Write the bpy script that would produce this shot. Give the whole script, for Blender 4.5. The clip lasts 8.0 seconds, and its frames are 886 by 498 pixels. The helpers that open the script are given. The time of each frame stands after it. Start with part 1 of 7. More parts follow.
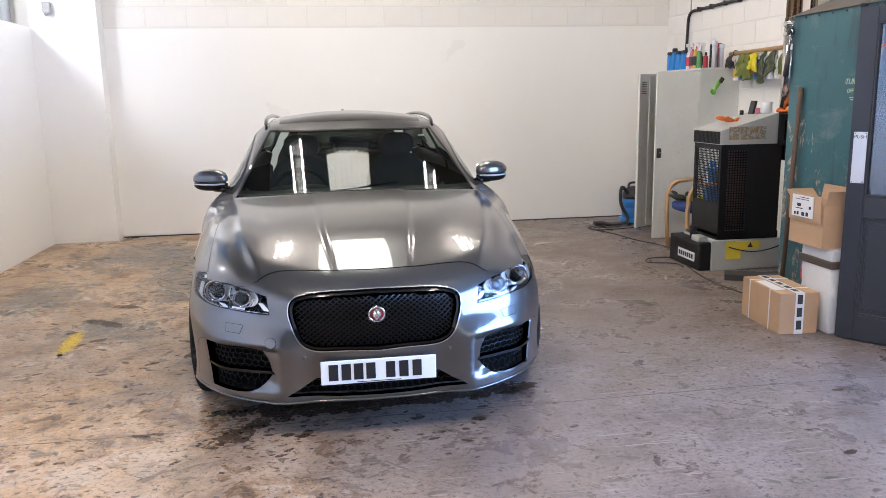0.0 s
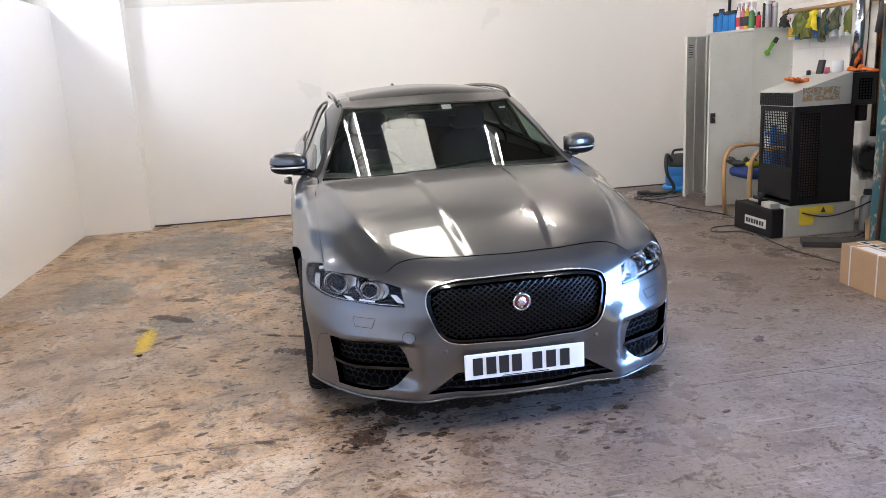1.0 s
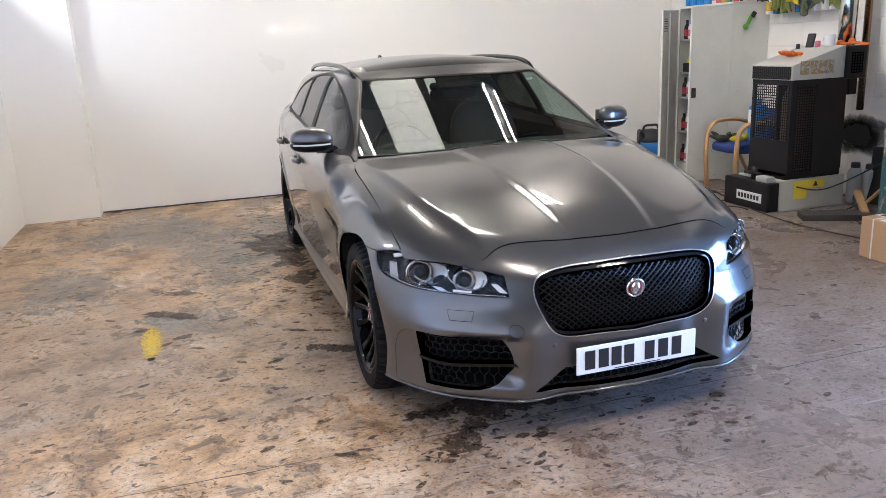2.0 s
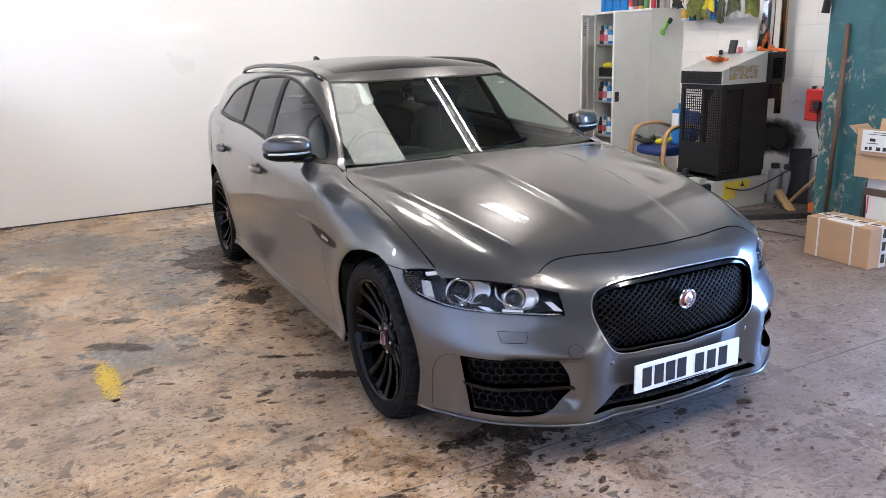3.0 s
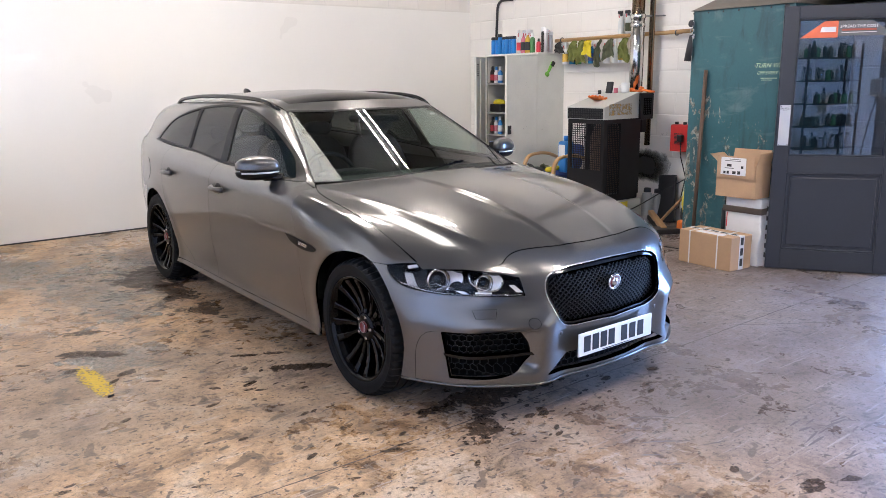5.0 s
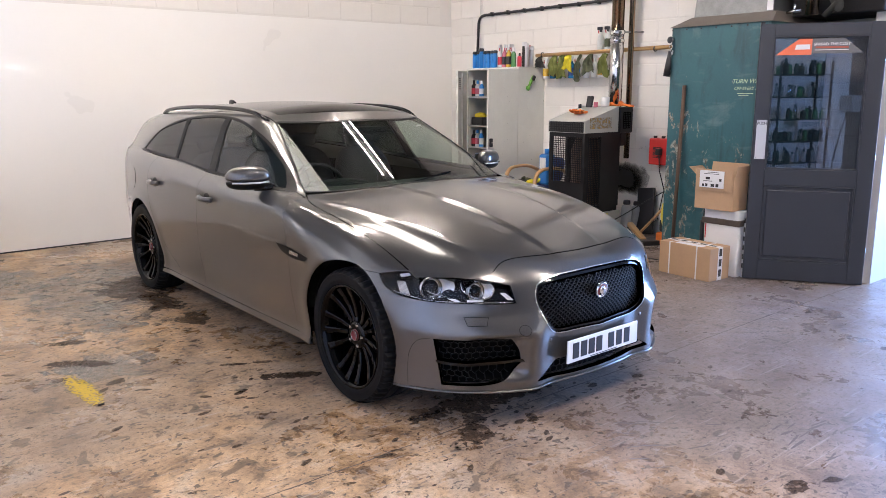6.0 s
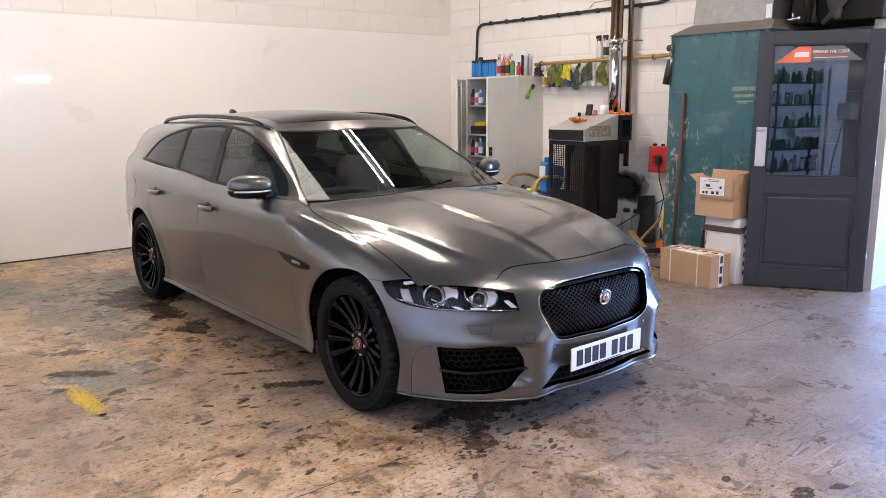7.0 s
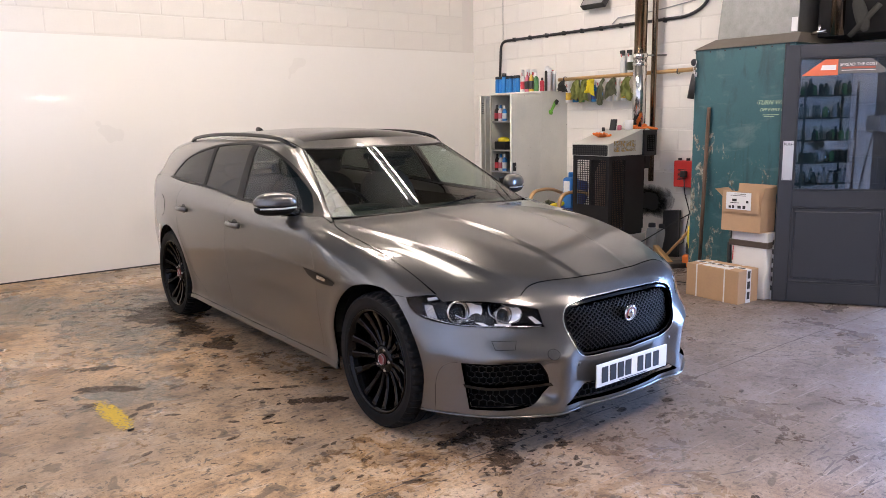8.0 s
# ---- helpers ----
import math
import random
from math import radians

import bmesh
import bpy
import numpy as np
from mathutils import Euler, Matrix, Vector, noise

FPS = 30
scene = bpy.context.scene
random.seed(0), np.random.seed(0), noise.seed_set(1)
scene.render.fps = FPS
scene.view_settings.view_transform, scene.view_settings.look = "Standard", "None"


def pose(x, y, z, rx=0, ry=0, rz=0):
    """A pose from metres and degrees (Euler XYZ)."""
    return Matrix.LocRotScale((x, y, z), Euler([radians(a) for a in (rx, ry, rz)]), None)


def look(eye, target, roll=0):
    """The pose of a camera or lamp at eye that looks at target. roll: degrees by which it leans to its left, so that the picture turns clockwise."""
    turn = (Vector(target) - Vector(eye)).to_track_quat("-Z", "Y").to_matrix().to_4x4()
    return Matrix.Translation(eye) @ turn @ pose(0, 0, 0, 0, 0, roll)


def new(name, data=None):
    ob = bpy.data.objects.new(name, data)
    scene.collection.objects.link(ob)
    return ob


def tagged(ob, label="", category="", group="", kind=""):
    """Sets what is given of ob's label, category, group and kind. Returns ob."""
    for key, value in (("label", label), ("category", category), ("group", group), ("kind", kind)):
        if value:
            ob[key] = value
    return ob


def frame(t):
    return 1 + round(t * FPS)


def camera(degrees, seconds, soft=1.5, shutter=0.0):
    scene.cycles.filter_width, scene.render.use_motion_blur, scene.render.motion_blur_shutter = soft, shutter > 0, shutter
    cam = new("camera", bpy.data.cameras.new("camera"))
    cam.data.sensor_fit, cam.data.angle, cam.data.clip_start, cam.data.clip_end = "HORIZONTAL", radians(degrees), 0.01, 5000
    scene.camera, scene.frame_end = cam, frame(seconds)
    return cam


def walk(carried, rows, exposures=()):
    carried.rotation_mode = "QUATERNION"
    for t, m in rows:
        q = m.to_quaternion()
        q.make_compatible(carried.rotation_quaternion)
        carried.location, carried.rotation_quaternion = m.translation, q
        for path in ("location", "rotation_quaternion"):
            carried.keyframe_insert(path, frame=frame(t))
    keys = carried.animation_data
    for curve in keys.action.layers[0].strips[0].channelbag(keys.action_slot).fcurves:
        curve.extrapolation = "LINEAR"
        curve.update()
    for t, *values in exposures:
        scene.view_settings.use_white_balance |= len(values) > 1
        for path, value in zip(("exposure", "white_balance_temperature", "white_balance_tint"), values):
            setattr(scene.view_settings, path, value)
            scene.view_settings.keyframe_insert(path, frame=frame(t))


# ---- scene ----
cam = camera(59.9, 8.0, 0.35)
PATH = [
    (0, (-0.206, -4.177, 1.528), (0.092, -2.236, 1.147), -1.1),
    (0.5, (-0.532, -4.068, 1.525), (-0.214, -2.136, 1.116), -2.1),
    (1, (-0.83, -3.801, 1.534), (-0.498, -1.88, 1.087), -3.1),
    (1.5, (-1.187, -3.568, 1.505), (-0.792, -1.666, 1.028), -3.6),
    (1.7, (-1.326, -3.468, 1.509), (-0.869, -1.586, 1.012), -3.2),
    (2.8, (-1.895, -2.868, 1.522), (-1.072, -1.119, 1.009), -2.3),
    (3, (-2.008, -2.821, 1.528), (-1.129, -1.1, 1.011), -2.0),
    (3.5, (-2.207, -2.889, 1.527), (-1.219, -1.225, 1.022), -1.5),
    (4, (-2.398, -3.081, 1.532), (-1.325, -1.464, 1.049), -1.1),
    (5.5, (-2.824, -3.127, 1.531), (-1.609, -1.593, 1.116), -0.6),
    (6, (-2.838, -3.13, 1.526), (-1.601, -1.611, 1.124), -0.3),
    (6.5, (-2.845, -3.121, 1.524), (-1.595, -1.61, 1.131), -0.2),
    (7, (-2.855, -3.113, 1.52), (-1.611, -1.594, 1.141), -0.5),
    (7.5, (-2.857, -3.119, 1.525), (-1.631, -1.582, 1.162), -0.7),
    (8, (-2.857, -3.121, 1.525), (-1.658, -1.557, 1.186), -1.0),
]
walk(cam, [(t, look(eye, target, roll)) for t, eye, target, roll in PATH],
     [(0, 0.13, 6250, 13), (1.5, 0.13, 6200, 12), (3, 0.30, 6000, 12), (3.5, 0.35, 5950, 12), (4, 0.33, 6000, 12), (5.5, 0.17, 6300, 16), (6.5, 0.12, 6550, 17), (8, 0.12, 6750, 18)])

# ---- light ----
world = bpy.data.worlds.new("daylight")
scene.world = world
world.use_nodes = True
sky = world.node_tree.nodes.new("ShaderNodeTexSky")
sky.sky_type, sky.sun_disc, sky.sun_elevation, sky.sun_rotation = "NISHITA", False, radians(38), radians(150)
world.node_tree.links.new(sky.outputs[0], world.node_tree.nodes["Background"].inputs[0])
world.node_tree.nodes["Background"].inputs[1].default_value = 0.12
scene.view_settings.exposure = 0.0


def area_lamp(name, m, sx, sy, watts, colour):
    data = bpy.data.lights.new(name, "AREA")
    data.shape, data.size, data.size_y, data.energy, data.color = "RECTANGLE", sx, sy, watts, colour
    ob = new(name, data)
    ob.matrix_world = m
    return ob


# daylight through the open vehicle door
area_lamp("door_daylight", look((7.6, -3.5, 1.85), (1.0, -3.2, 1.2)), 5.4, 3.5, 1680, (0.27, 0.49, 1.0))
# unseen lamp added to throw the partition's diagonal shadow on the pier
area_lamp("side_window_daylight", look((-4.10, 2.9, 3.30), (-2.3, 5.0, 1.6)), 0.6, 0.10, 50, (0.93, 0.96, 1.0))

# ---- materials ----
def material(name, colour=(0.5, 0.5, 0.5), rough=0.5, metal=0.0, **more):
    m = bpy.data.materials.new(name)
    m.use_nodes = True
    b = m.node_tree.nodes["Principled BSDF"]
    b.inputs["Base Color"].default_value = (*colour, 1)
    b.inputs["Roughness"].default_value = rough
    b.inputs["Metallic"].default_value = metal
    for key, value in more.items():
        b.inputs[key.replace("_", " ")].default_value = value
    return m


def node(m, kind, **sets):
    n = m.node_tree.nodes.new("ShaderNode" + kind)
    for key, value in sets.items():
        if key in ("blend_type", "data_type", "feature", "noise_dimensions", "operation", "distance"):
            if key == "blend_type":
                n.blend_type = value
            elif key == "data_type":
                n.data_type = value
            elif key == "feature":
                n.feature = value
            elif key == "operation":
                n.operation = value
        else:
            n.inputs[key.replace("_", " ")].default_value = value
    return n


def wire(m, a, b):
    m.node_tree.links.new(a, b)


def coords(m, scale=(1, 1, 1), kind="Object"):
    c, p = node(m, "TexCoord"), node(m, "Mapping")
    p.inputs["Scale"].default_value = scale
    wire(m, c.outputs[kind], p.inputs["Vector"])
    return p.outputs[0]


def noise_of(m, vec, scale, detail=5, rough=0.6, warp=0.0):
    n = node(m, "TexNoise", Scale=scale, Detail=detail, Roughness=rough, Distortion=warp)
    wire(m, vec, n.inputs["Vector"])
    return n.outputs["Fac"]


def ramp(m, fac, stops):
    r = node(m, "ValToRGB")
    e = r.color_ramp.elements
    while len(e) < len(stops):
        e.new(0.5)
    for el, (pos, c) in zip(e, stops):
        el.position, el.color = pos, (*c, 1) if len(c) == 3 else c
    wire(m, fac, r.inputs[0])
    return r.outputs[0]


def mix(m, fac, a, b, blend="MIX"):
    n = node(m, "MixRGB", blend_type=blend)
    for value, slot in ((fac, 0), (a, 1), (b, 2)):
        if isinstance(value, (int, float)):
            n.inputs[slot].default_value = value
        elif isinstance(value, tuple):
            n.inputs[slot].default_value = (*value, 1)
        else:
            wire(m, value, n.inputs[slot])
    return n.outputs[0]


def bumped(m, height, strength=0.2, depth=0.01):
    b = node(m, "Bump", Strength=strength, Distance=depth)
    wire(m, height, b.inputs["Height"])
    wire(m, b.outputs[0], m.node_tree.nodes["Principled BSDF"].inputs["Normal"])


def into(m, out, slot):
    wire(m, out, m.node_tree.nodes["Principled BSDF"].inputs[slot])


def grey(v):
    return (v, v, v)


def worn(name, colour, rough, amount=0.12, scale=6.0, bump=0.08, metal=0.0, fine=60.0, **more):
    """Paint or plastic with mottling at two scales and a fine relief."""
    m = material(name, colour, rough, metal, **more)
    v = coords(m)
    big, small = noise_of(m, v, scale, 4), noise_of(m, v, fine, 3)
    tone = ramp(m, mix(m, 0.35, big, small), [(0.3, grey(1 - amount)), (0.7, grey(1 + 0 * amount))])
    into(m, mix(m, 1.0, (*colour,), tone, "MULTIPLY"), "Base Color")
    into(m, ramp(m, big, [(0.25, grey(min(1, rough * 0.85))), (0.75, grey(min(1, rough * 1.2)))]), "Roughness")
    if bump:
        bumped(m, small, bump, 0.004)
    return m


M_clad = worn("white_cladding", (0.87, 0.85, 0.805), 0.30, 0.02, 0.6, 0.0, Coat_Weight=0.45, Coat_Roughness=0.03)
M_block = worn("painted_block", (0.82, 0.79, 0.735), 0.55, 0.06, 3.0, 0.25)
M_mortar = worn("painted_joint", (0.77, 0.74, 0.69), 0.6, 0.08, 3.0, 0.2)
# for walls out of view: dark so that the bumper reflects little light
M_unseen = worn("bare_blockwork", (0.15, 0.142, 0.135), 0.7, 0.2, 2.5, 0.2)
M_smooth = worn("painted_render", (0.50, 0.495, 0.49), 0.5, 0.08, 2.0, 0.1)


def concrete():
    """Worn concrete: tan and grey patches with some warm and cool light in their colour, grain, specks, scuffs, damp
    sheen.
    """
    m = material("concrete_floor", grey(0.3), 0.55)
    v = coords(m)
    big = noise_of(m, v, 0.8, 4, 0.6, 0.5)
    mid = noise_of(m, v, 2.6, 7, 0.68, 0.4)
    patch = noise_of(m, v, 9, 8, 0.72, 0.6)
    fine = noise_of(m, v, 38, 6, 0.75)
    grit = noise_of(m, v, 170, 3, 0.6)
    tan = ramp(m, mid, [(0.40, (0.225, 0.136, 0.072)), (0.47, (0.415, 0.266, 0.146)), (0.54, (0.515, 0.338, 0.190)), (0.62, (0.545, 0.402, 0.268))])
    gry = ramp(m, mid, [(0.40, (0.155, 0.120, 0.104)), (0.50, (0.200, 0.158, 0.141)), (0.60, (0.240, 0.194, 0.175))])
    # tan to grey across x: partly wear, partly warm and cool light painted in
    sep = node(m, "SeparateXYZ")
    wire(m, v, sep.inputs[0])
    edge = node(m, "MapRange", From_Min=-1.1, From_Max=1.2)
    wire(m, sep.outputs[0], edge.inputs[0])
    side_fac = mix(m, 0.45, edge.outputs[0], mix(m, 0.4, big, patch))
    col = mix(m, ramp(m, side_fac, [(0.25, grey(0)), (0.60, grey(1))]), tan, gry)
    # grey worn areas and dirt with ragged edges
    area = ramp(m, mix(m, 0.35, big, patch), [(0.47, grey(0)), (0.56, grey(0.55))])
    col = mix(m, area, col, (0.235, 0.183, 0.142))
    dirt = ramp(m, mix(m, 0.55, mid, patch), [(0.395, grey(0.6)), (0.45, grey(0))])
    calm = node(m, "MapRange", From_Min=-0.6, From_Max=1.0, To_Min=0.0, To_Max=0.7)
    wire(m, sep.outputs[0], calm.inputs[0])
    dirt = mix(m, calm.outputs[0], dirt, (0.0, 0.0, 0.0))
    col = mix(m, dirt, col, (0.14, 0.098, 0.068))
    col = mix(m, 1.0, col, mix(m, calm.outputs[0], ramp(m, patch, [(0.38, grey(0.66)), (0.47, grey(0.95)), (0.58, grey(1.08))]), (0.97, 0.97, 0.97)), "MULTIPLY")
    col = mix(m, 1.0, col, ramp(m, fine, [(0.36, grey(0.50)), (0.44, grey(0.94)), (0.58, grey(1.16))]), "MULTIPLY")
    # dark specks of three sizes
    for scale, lo, strength in ((7.0, 0.63, 0.65), (19, 0.618, 0.85), (46, 0.625, 0.9)):
        spots = ramp(m, noise_of(m, coords(m, (1.0, 1.25, 1)), scale, 3, 0.55, 0.6), [(lo, grey(0)), (lo + 0.03, grey(strength))])
        col = mix(m, spots, col, (0.075, 0.052, 0.038))
    # scuffs in two directions
    for turn, lo, tone in ((25, 0.61, (0.55, 0.49, 0.45)), (-30, 0.63, (0.13, 0.105, 0.09))):
        c, p = node(m, "TexCoord"), node(m, "Mapping")
        p.inputs["Rotation"].default_value = (0, 0, radians(turn))
        p.inputs["Scale"].default_value = (1.6, 26, 1)
        wire(m, c.outputs["Object"], p.inputs["Vector"])
        scuff = ramp(m, noise_of(m, p.outputs[0], 2.0, 3, 0.6, 0.2), [(lo, grey(0)), (lo + 0.06, grey(0.35))])
        col = mix(m, scuff, col, tone)
    into(m, mix(m, 1.0, col, ramp(m, grit, [(0.37, grey(0.82)), (0.60, grey(1.08))]), "MULTIPLY"), "Base Color")
    damp = ramp(m, mix(m, 0.4, noise_of(m, v, 1.5, 5, 0.6, 0.8), patch), [(0.42, grey(0.22)), (0.56, grey(0.52))])
    into(m, damp, "Roughness")
    bumped(m, mix(m, 0.4, fine, grit), 0.3, 0.004)
    return m


M_floor = concrete()
M_ceiling = worn("grey_roof_sheet", (0.18, 0.175, 0.167), 0.8, 0.2, 1.5, 0.05)
M_dark = worn("dark_opening", (0.03, 0.03, 0.035), 0.6, 0.2)

# ---- building blocks ----
def part(name, bm, mat, parent=None, label="", smooth=False):
    """Links a bmesh, or a pair of vertices and faces, as one mesh object, under a thing or a part."""
    me = bpy.data.meshes.new(name)
    if isinstance(bm, tuple):
        me.from_pydata([tuple(map(float, v)) for v in bm[0]], [], bm[1])
    else:
        bm.to_mesh(me)
        bm.free()
    if mat:
        me.materials.append(mat)
    if smooth:
        me.polygons.foreach_set("use_smooth", [True] * len(me.polygons))
    ob = new(name, me)
    if parent:
        ob.parent = parent
        ob.matrix_parent_inverse = base_of(parent).inverted()
    if label:
        ob["label"] = label
    return ob


def base_of(ob):
    m = ob.matrix_basis.copy()
    while ob.parent:
        m = ob.parent.matrix_basis @ ob.matrix_parent_inverse @ m
        ob = ob.parent
    return m


def thing(name, place, label, category, group="", kind=""):
    ob = new(name)
    ob.location = place
    ob.empty_display_size = 0.1
    return tagged(ob, label, category, group, kind)


def box(x0, x1, y0, y1, z0, z1, bevel=0.0, seg=2, bm=None, m=None):
    b = bm or bmesh.new()
    made = bmesh.ops.create_cube(b, size=1)["verts"]
    bmesh.ops.scale(b, vec=(x1 - x0, y1 - y0, z1 - z0), verts=made)
    bmesh.ops.translate(b, vec=((x0 + x1) / 2, (y0 + y1) / 2, (z0 + z1) / 2), verts=made)
    if bevel:
        edges = list({e for v in made for e in v.link_edges})
        out = bmesh.ops.bevel(b, geom=edges, offset=bevel, segments=seg, profile=0.5, affect="EDGES")
        made = list(set(made) & set(b.verts)) + out["verts"]
    if m is not None:
        bmesh.ops.transform(b, matrix=m, verts=list({v for v in made if v.is_valid}))
    return b


def tube(points, r, sides=10, cap=True):
    """Vertices and faces of a round bar along a line of points; r may be a list."""
    pts = [Vector(p) for p in points]
    rs = r if isinstance(r, (list, tuple)) else [r] * len(pts)
    vs, fs, up = [], [], None
    for i, p in enumerate(pts):
        d = (pts[min(i + 1, len(pts) - 1)] - pts[max(i - 1, 0)]).normalized()
        if up is None:
            up = d.orthogonal().normalized()
        up = (up - d * up.dot(d)).normalized()
        q = d.cross(up)
        vs += [p + (up * math.cos(2 * math.pi * k / sides) + q * math.sin(2 * math.pi * k / sides)) * rs[i] for k in range(sides)]
    for i in range(len(pts) - 1):
        for k in range(sides):
            a, b = i * sides + k, i * sides + (k + 1) % sides
            fs.append((a, b, b + sides, a + sides))
    if cap:
        fs += [tuple(range(sides))[::-1], tuple(range((len(pts) - 1) * sides, len(pts) * sides))]
    return vs, fs


def lathe(profile, sides=24, m=None, close=False):
    """Vertices and faces of a profile of (radius, height) turned about z."""
    vs = [Vector((r * math.cos(2 * math.pi * k / sides), r * math.sin(2 * math.pi * k / sides), h)) for r, h in profile for k in range(sides)]
    n, fs = len(profile), []
    for i in range(n - (0 if close else 1)):
        for k in range(sides):
            j = (i + 1) % n
            fs.append((i * sides + k, i * sides + (k + 1) % sides, j * sides + (k + 1) % sides, j * sides + k))
    if not close:
        fs += [tuple(range(sides))[::-1], tuple(range((n - 1) * sides, n * sides))]
    if m is not None:
        vs = [m @ v for v in vs]
    return vs, fs


def both(*geos):
    vs, fs = [], []
    for v, f in geos:
        fs += [tuple(i + len(vs) for i in q) for q in f]
        vs += list(v)
    return vs, fs


def arc_path(points, r, n=6):
    """A line of points with its corners rounded by r."""
    pts, out = [Vector(p) for p in points], []
    for i, p in enumerate(pts):
        if i in (0, len(pts) - 1):
            out.append(p)
            continue
        a, b = (pts[i - 1] - p), (pts[i + 1] - p)
        ra = min(r, a.length * 0.49, b.length * 0.49)
        a, b = p + a.normalized() * ra, p + b.normalized() * ra
        out += [a.lerp(p, k / n).lerp(p.lerp(b, k / n), k / n) for k in range(n + 1)]
    return out


def structure(name, bm, mat, label, category=""):
    return tagged(part(name, bm, mat), label, category or name.split("_")[0], kind="structure")


# ---- the workshop: the vehicle door is behind the camera ----
XL, XR, YB, YP, YF, ZC, ZP = -3.26, 4.15, 5.25, 5.02, -7.0, 5.0, 2.38
floor = structure("floor", box(XL - 0.3, XR + 4.0, YF - 0.3, YB + 0.3, -0.2, 0.0), M_floor, "stained worn concrete workshop floor with damp patches", "floor")
wall_north = structure("wall_north", box(XL - 0.3, XR + 0.3, YB, YB + 0.25, 0, ZC), M_mortar, "white painted blockwork back wall", "wall")
wall_west = structure("wall_west", box(XL - 1.6, XL - 1.4, YF, YB, 0, ZC), M_mortar, "white painted outer wall beyond the partition", "wall")
wall_east = structure("wall_east", box(XR, XR + 0.25, -0.5, YB, 0, ZC), M_mortar, "white painted blockwork side wall", "wall")
# the next three walls are guessed, added dark to hold back fill light
wall_south = structure("wall_south", box(XL - 1.6, 2.3, YF - 0.25, YF, 0, ZC), M_unseen, "unseen front wall beside the vehicle door, dark to dim reflections", "wall")
wall_lintel = structure("wall_lintel", box(2.3, XR + 4.0, YF - 0.25, YF, 3.3, ZC), M_unseen, "unseen wall above the vehicle door, dark to dim reflections", "wall")
wall_far = structure("wall_far", box(XR + 3.8, XR + 4.0, YF, -0.66, 0, ZC), M_unseen, "unseen wall of the side bay, dark to dim reflections", "wall")
wall_return = structure("wall_return", box(3.57, XR + 4.0, -0.66, -0.5, 0, ZC), M_smooth, "white painted return wall with a scuffed grey foot", "wall")
partition = structure("partition", box(XL - 0.06, XL, YF, YP + 0.2, 0.0, ZP), M_clad, "smooth white clad partition", "wall")
pier = structure("pier", box(XL, -2.57, YP, YB, 0, ZC), M_clad, "smooth white clad pier in the corner", "wall")
trim = structure("trim", box(-2.57, XR, YB - 0.016, YB - 0.0125, 0.0005, 0.014), M_dark, "dark dirty joint along the foot of the cladding", "trim")
cladding = structure("cladding", box(-2.57, XR, YB - 0.012, YB - 0.001, 0.0, ZP), M_clad, "glossy white wall cladding sheets", "wall cladding")
RX0, RX1, RY0, RY1 = -0.47, 0.53, 1.2, 3.72
roof_slab = bmesh.new()
for x0, x1, y0, y1 in ((XL - 1.6, RX0, YF - 0.25, YB + 0.25), (RX1, XR + 4.0, YF - 0.25, YB + 0.25), (RX0, RX1, YF - 0.25, RY0), (RX0, RX1, RY1, YB + 0.25)):
    box(x0, x1, y0, y1, ZC, ZC + 0.1, bm=roof_slab)
ceiling = structure("ceiling", roof_slab, M_ceiling, "pale workshop ceiling with a rooflight opening", "ceiling")

# ---- the estate car: one smooth solid from which all panels are cut (x across, nose towards -y, axle at y = 0) ----
def spline(xs, ys):
    """A natural cubic through the knots, straight beyond its ends."""
    xs, ys = np.array(xs, float), np.array(ys, float)
    n, h = len(xs), np.diff(xs)
    a, b = np.eye(n), np.zeros(n)
    for i in range(1, n - 1):
        a[i, i - 1:i + 2] = h[i - 1], 2 * (h[i - 1] + h[i]), h[i]
        b[i] = 6 * ((ys[i + 1] - ys[i]) / h[i] - (ys[i] - ys[i - 1]) / h[i - 1])
    m = np.linalg.solve(a, b)

    def value(x):
        x = np.asarray(x, float)
        c = np.clip(x, xs[0], xs[-1])
        i = np.clip(np.searchsorted(xs, c) - 1, 0, n - 2)
        l, r, g = c - xs[i], xs[i + 1] - c, h[i]
        v = (m[i] * r ** 3 + m[i + 1] * l ** 3) / (6 * g) + (ys[i] / g - m[i] * g / 6) * r + (ys[i + 1] / g - m[i + 1] * g / 6) * l
        s0 = (ys[1] - ys[0]) / h[0] - h[0] * m[1] / 6
        s1 = (ys[-1] - ys[-2]) / h[-1] + h[-1] * m[-2] / 6
        return v + np.where(x < xs[0], (x - xs[0]) * s0, 0) + np.where(x > xs[-1], (x - xs[-1]) * s1, 0)
    return value


def smax(a, b, k):
    g = np.maximum(k - np.abs(a - b), 0) / k
    return np.maximum(a, b) + g * g * k * 0.25


def smin(a, b, k):
    return -smax(-a, -b, k)


def ease(x, a, b):
    t = np.clip((x - a) / (b - a), 0, 1)
    return t * t * (3 - 2 * t)


half_width = spline([-0.6, -0.45, -0.3, 0, 0.5, 1.2, 2.0, 2.7, 3.2, 3.6, 3.9, 4.1], [0.785, 0.856, 0.896, 0.923, 0.9315, 0.9365, 0.936, 0.926, 0.898, 0.827, 0.739, 0.667])
side_in = spline([0.12, 0.18, 0.22, 0.26, 0.30, 0.36, 0.44, 0.54, 0.64, 0.74, 0.84, 0.94, 1.04, 1.14], [-0.060, -0.028, -0.032, -0.042, -0.0425, -0.035, -0.0215, -0.0100, -0.0028, 0.0, -0.0028, -0.0125, -0.032, -0.060])
nose = spline([0, 0.15, 0.3, 0.46, 0.62, 0.76, 0.85, 0.95], [-0.855, -0.848, -0.825, -0.765, -0.668, -0.548, -0.445, -0.30])
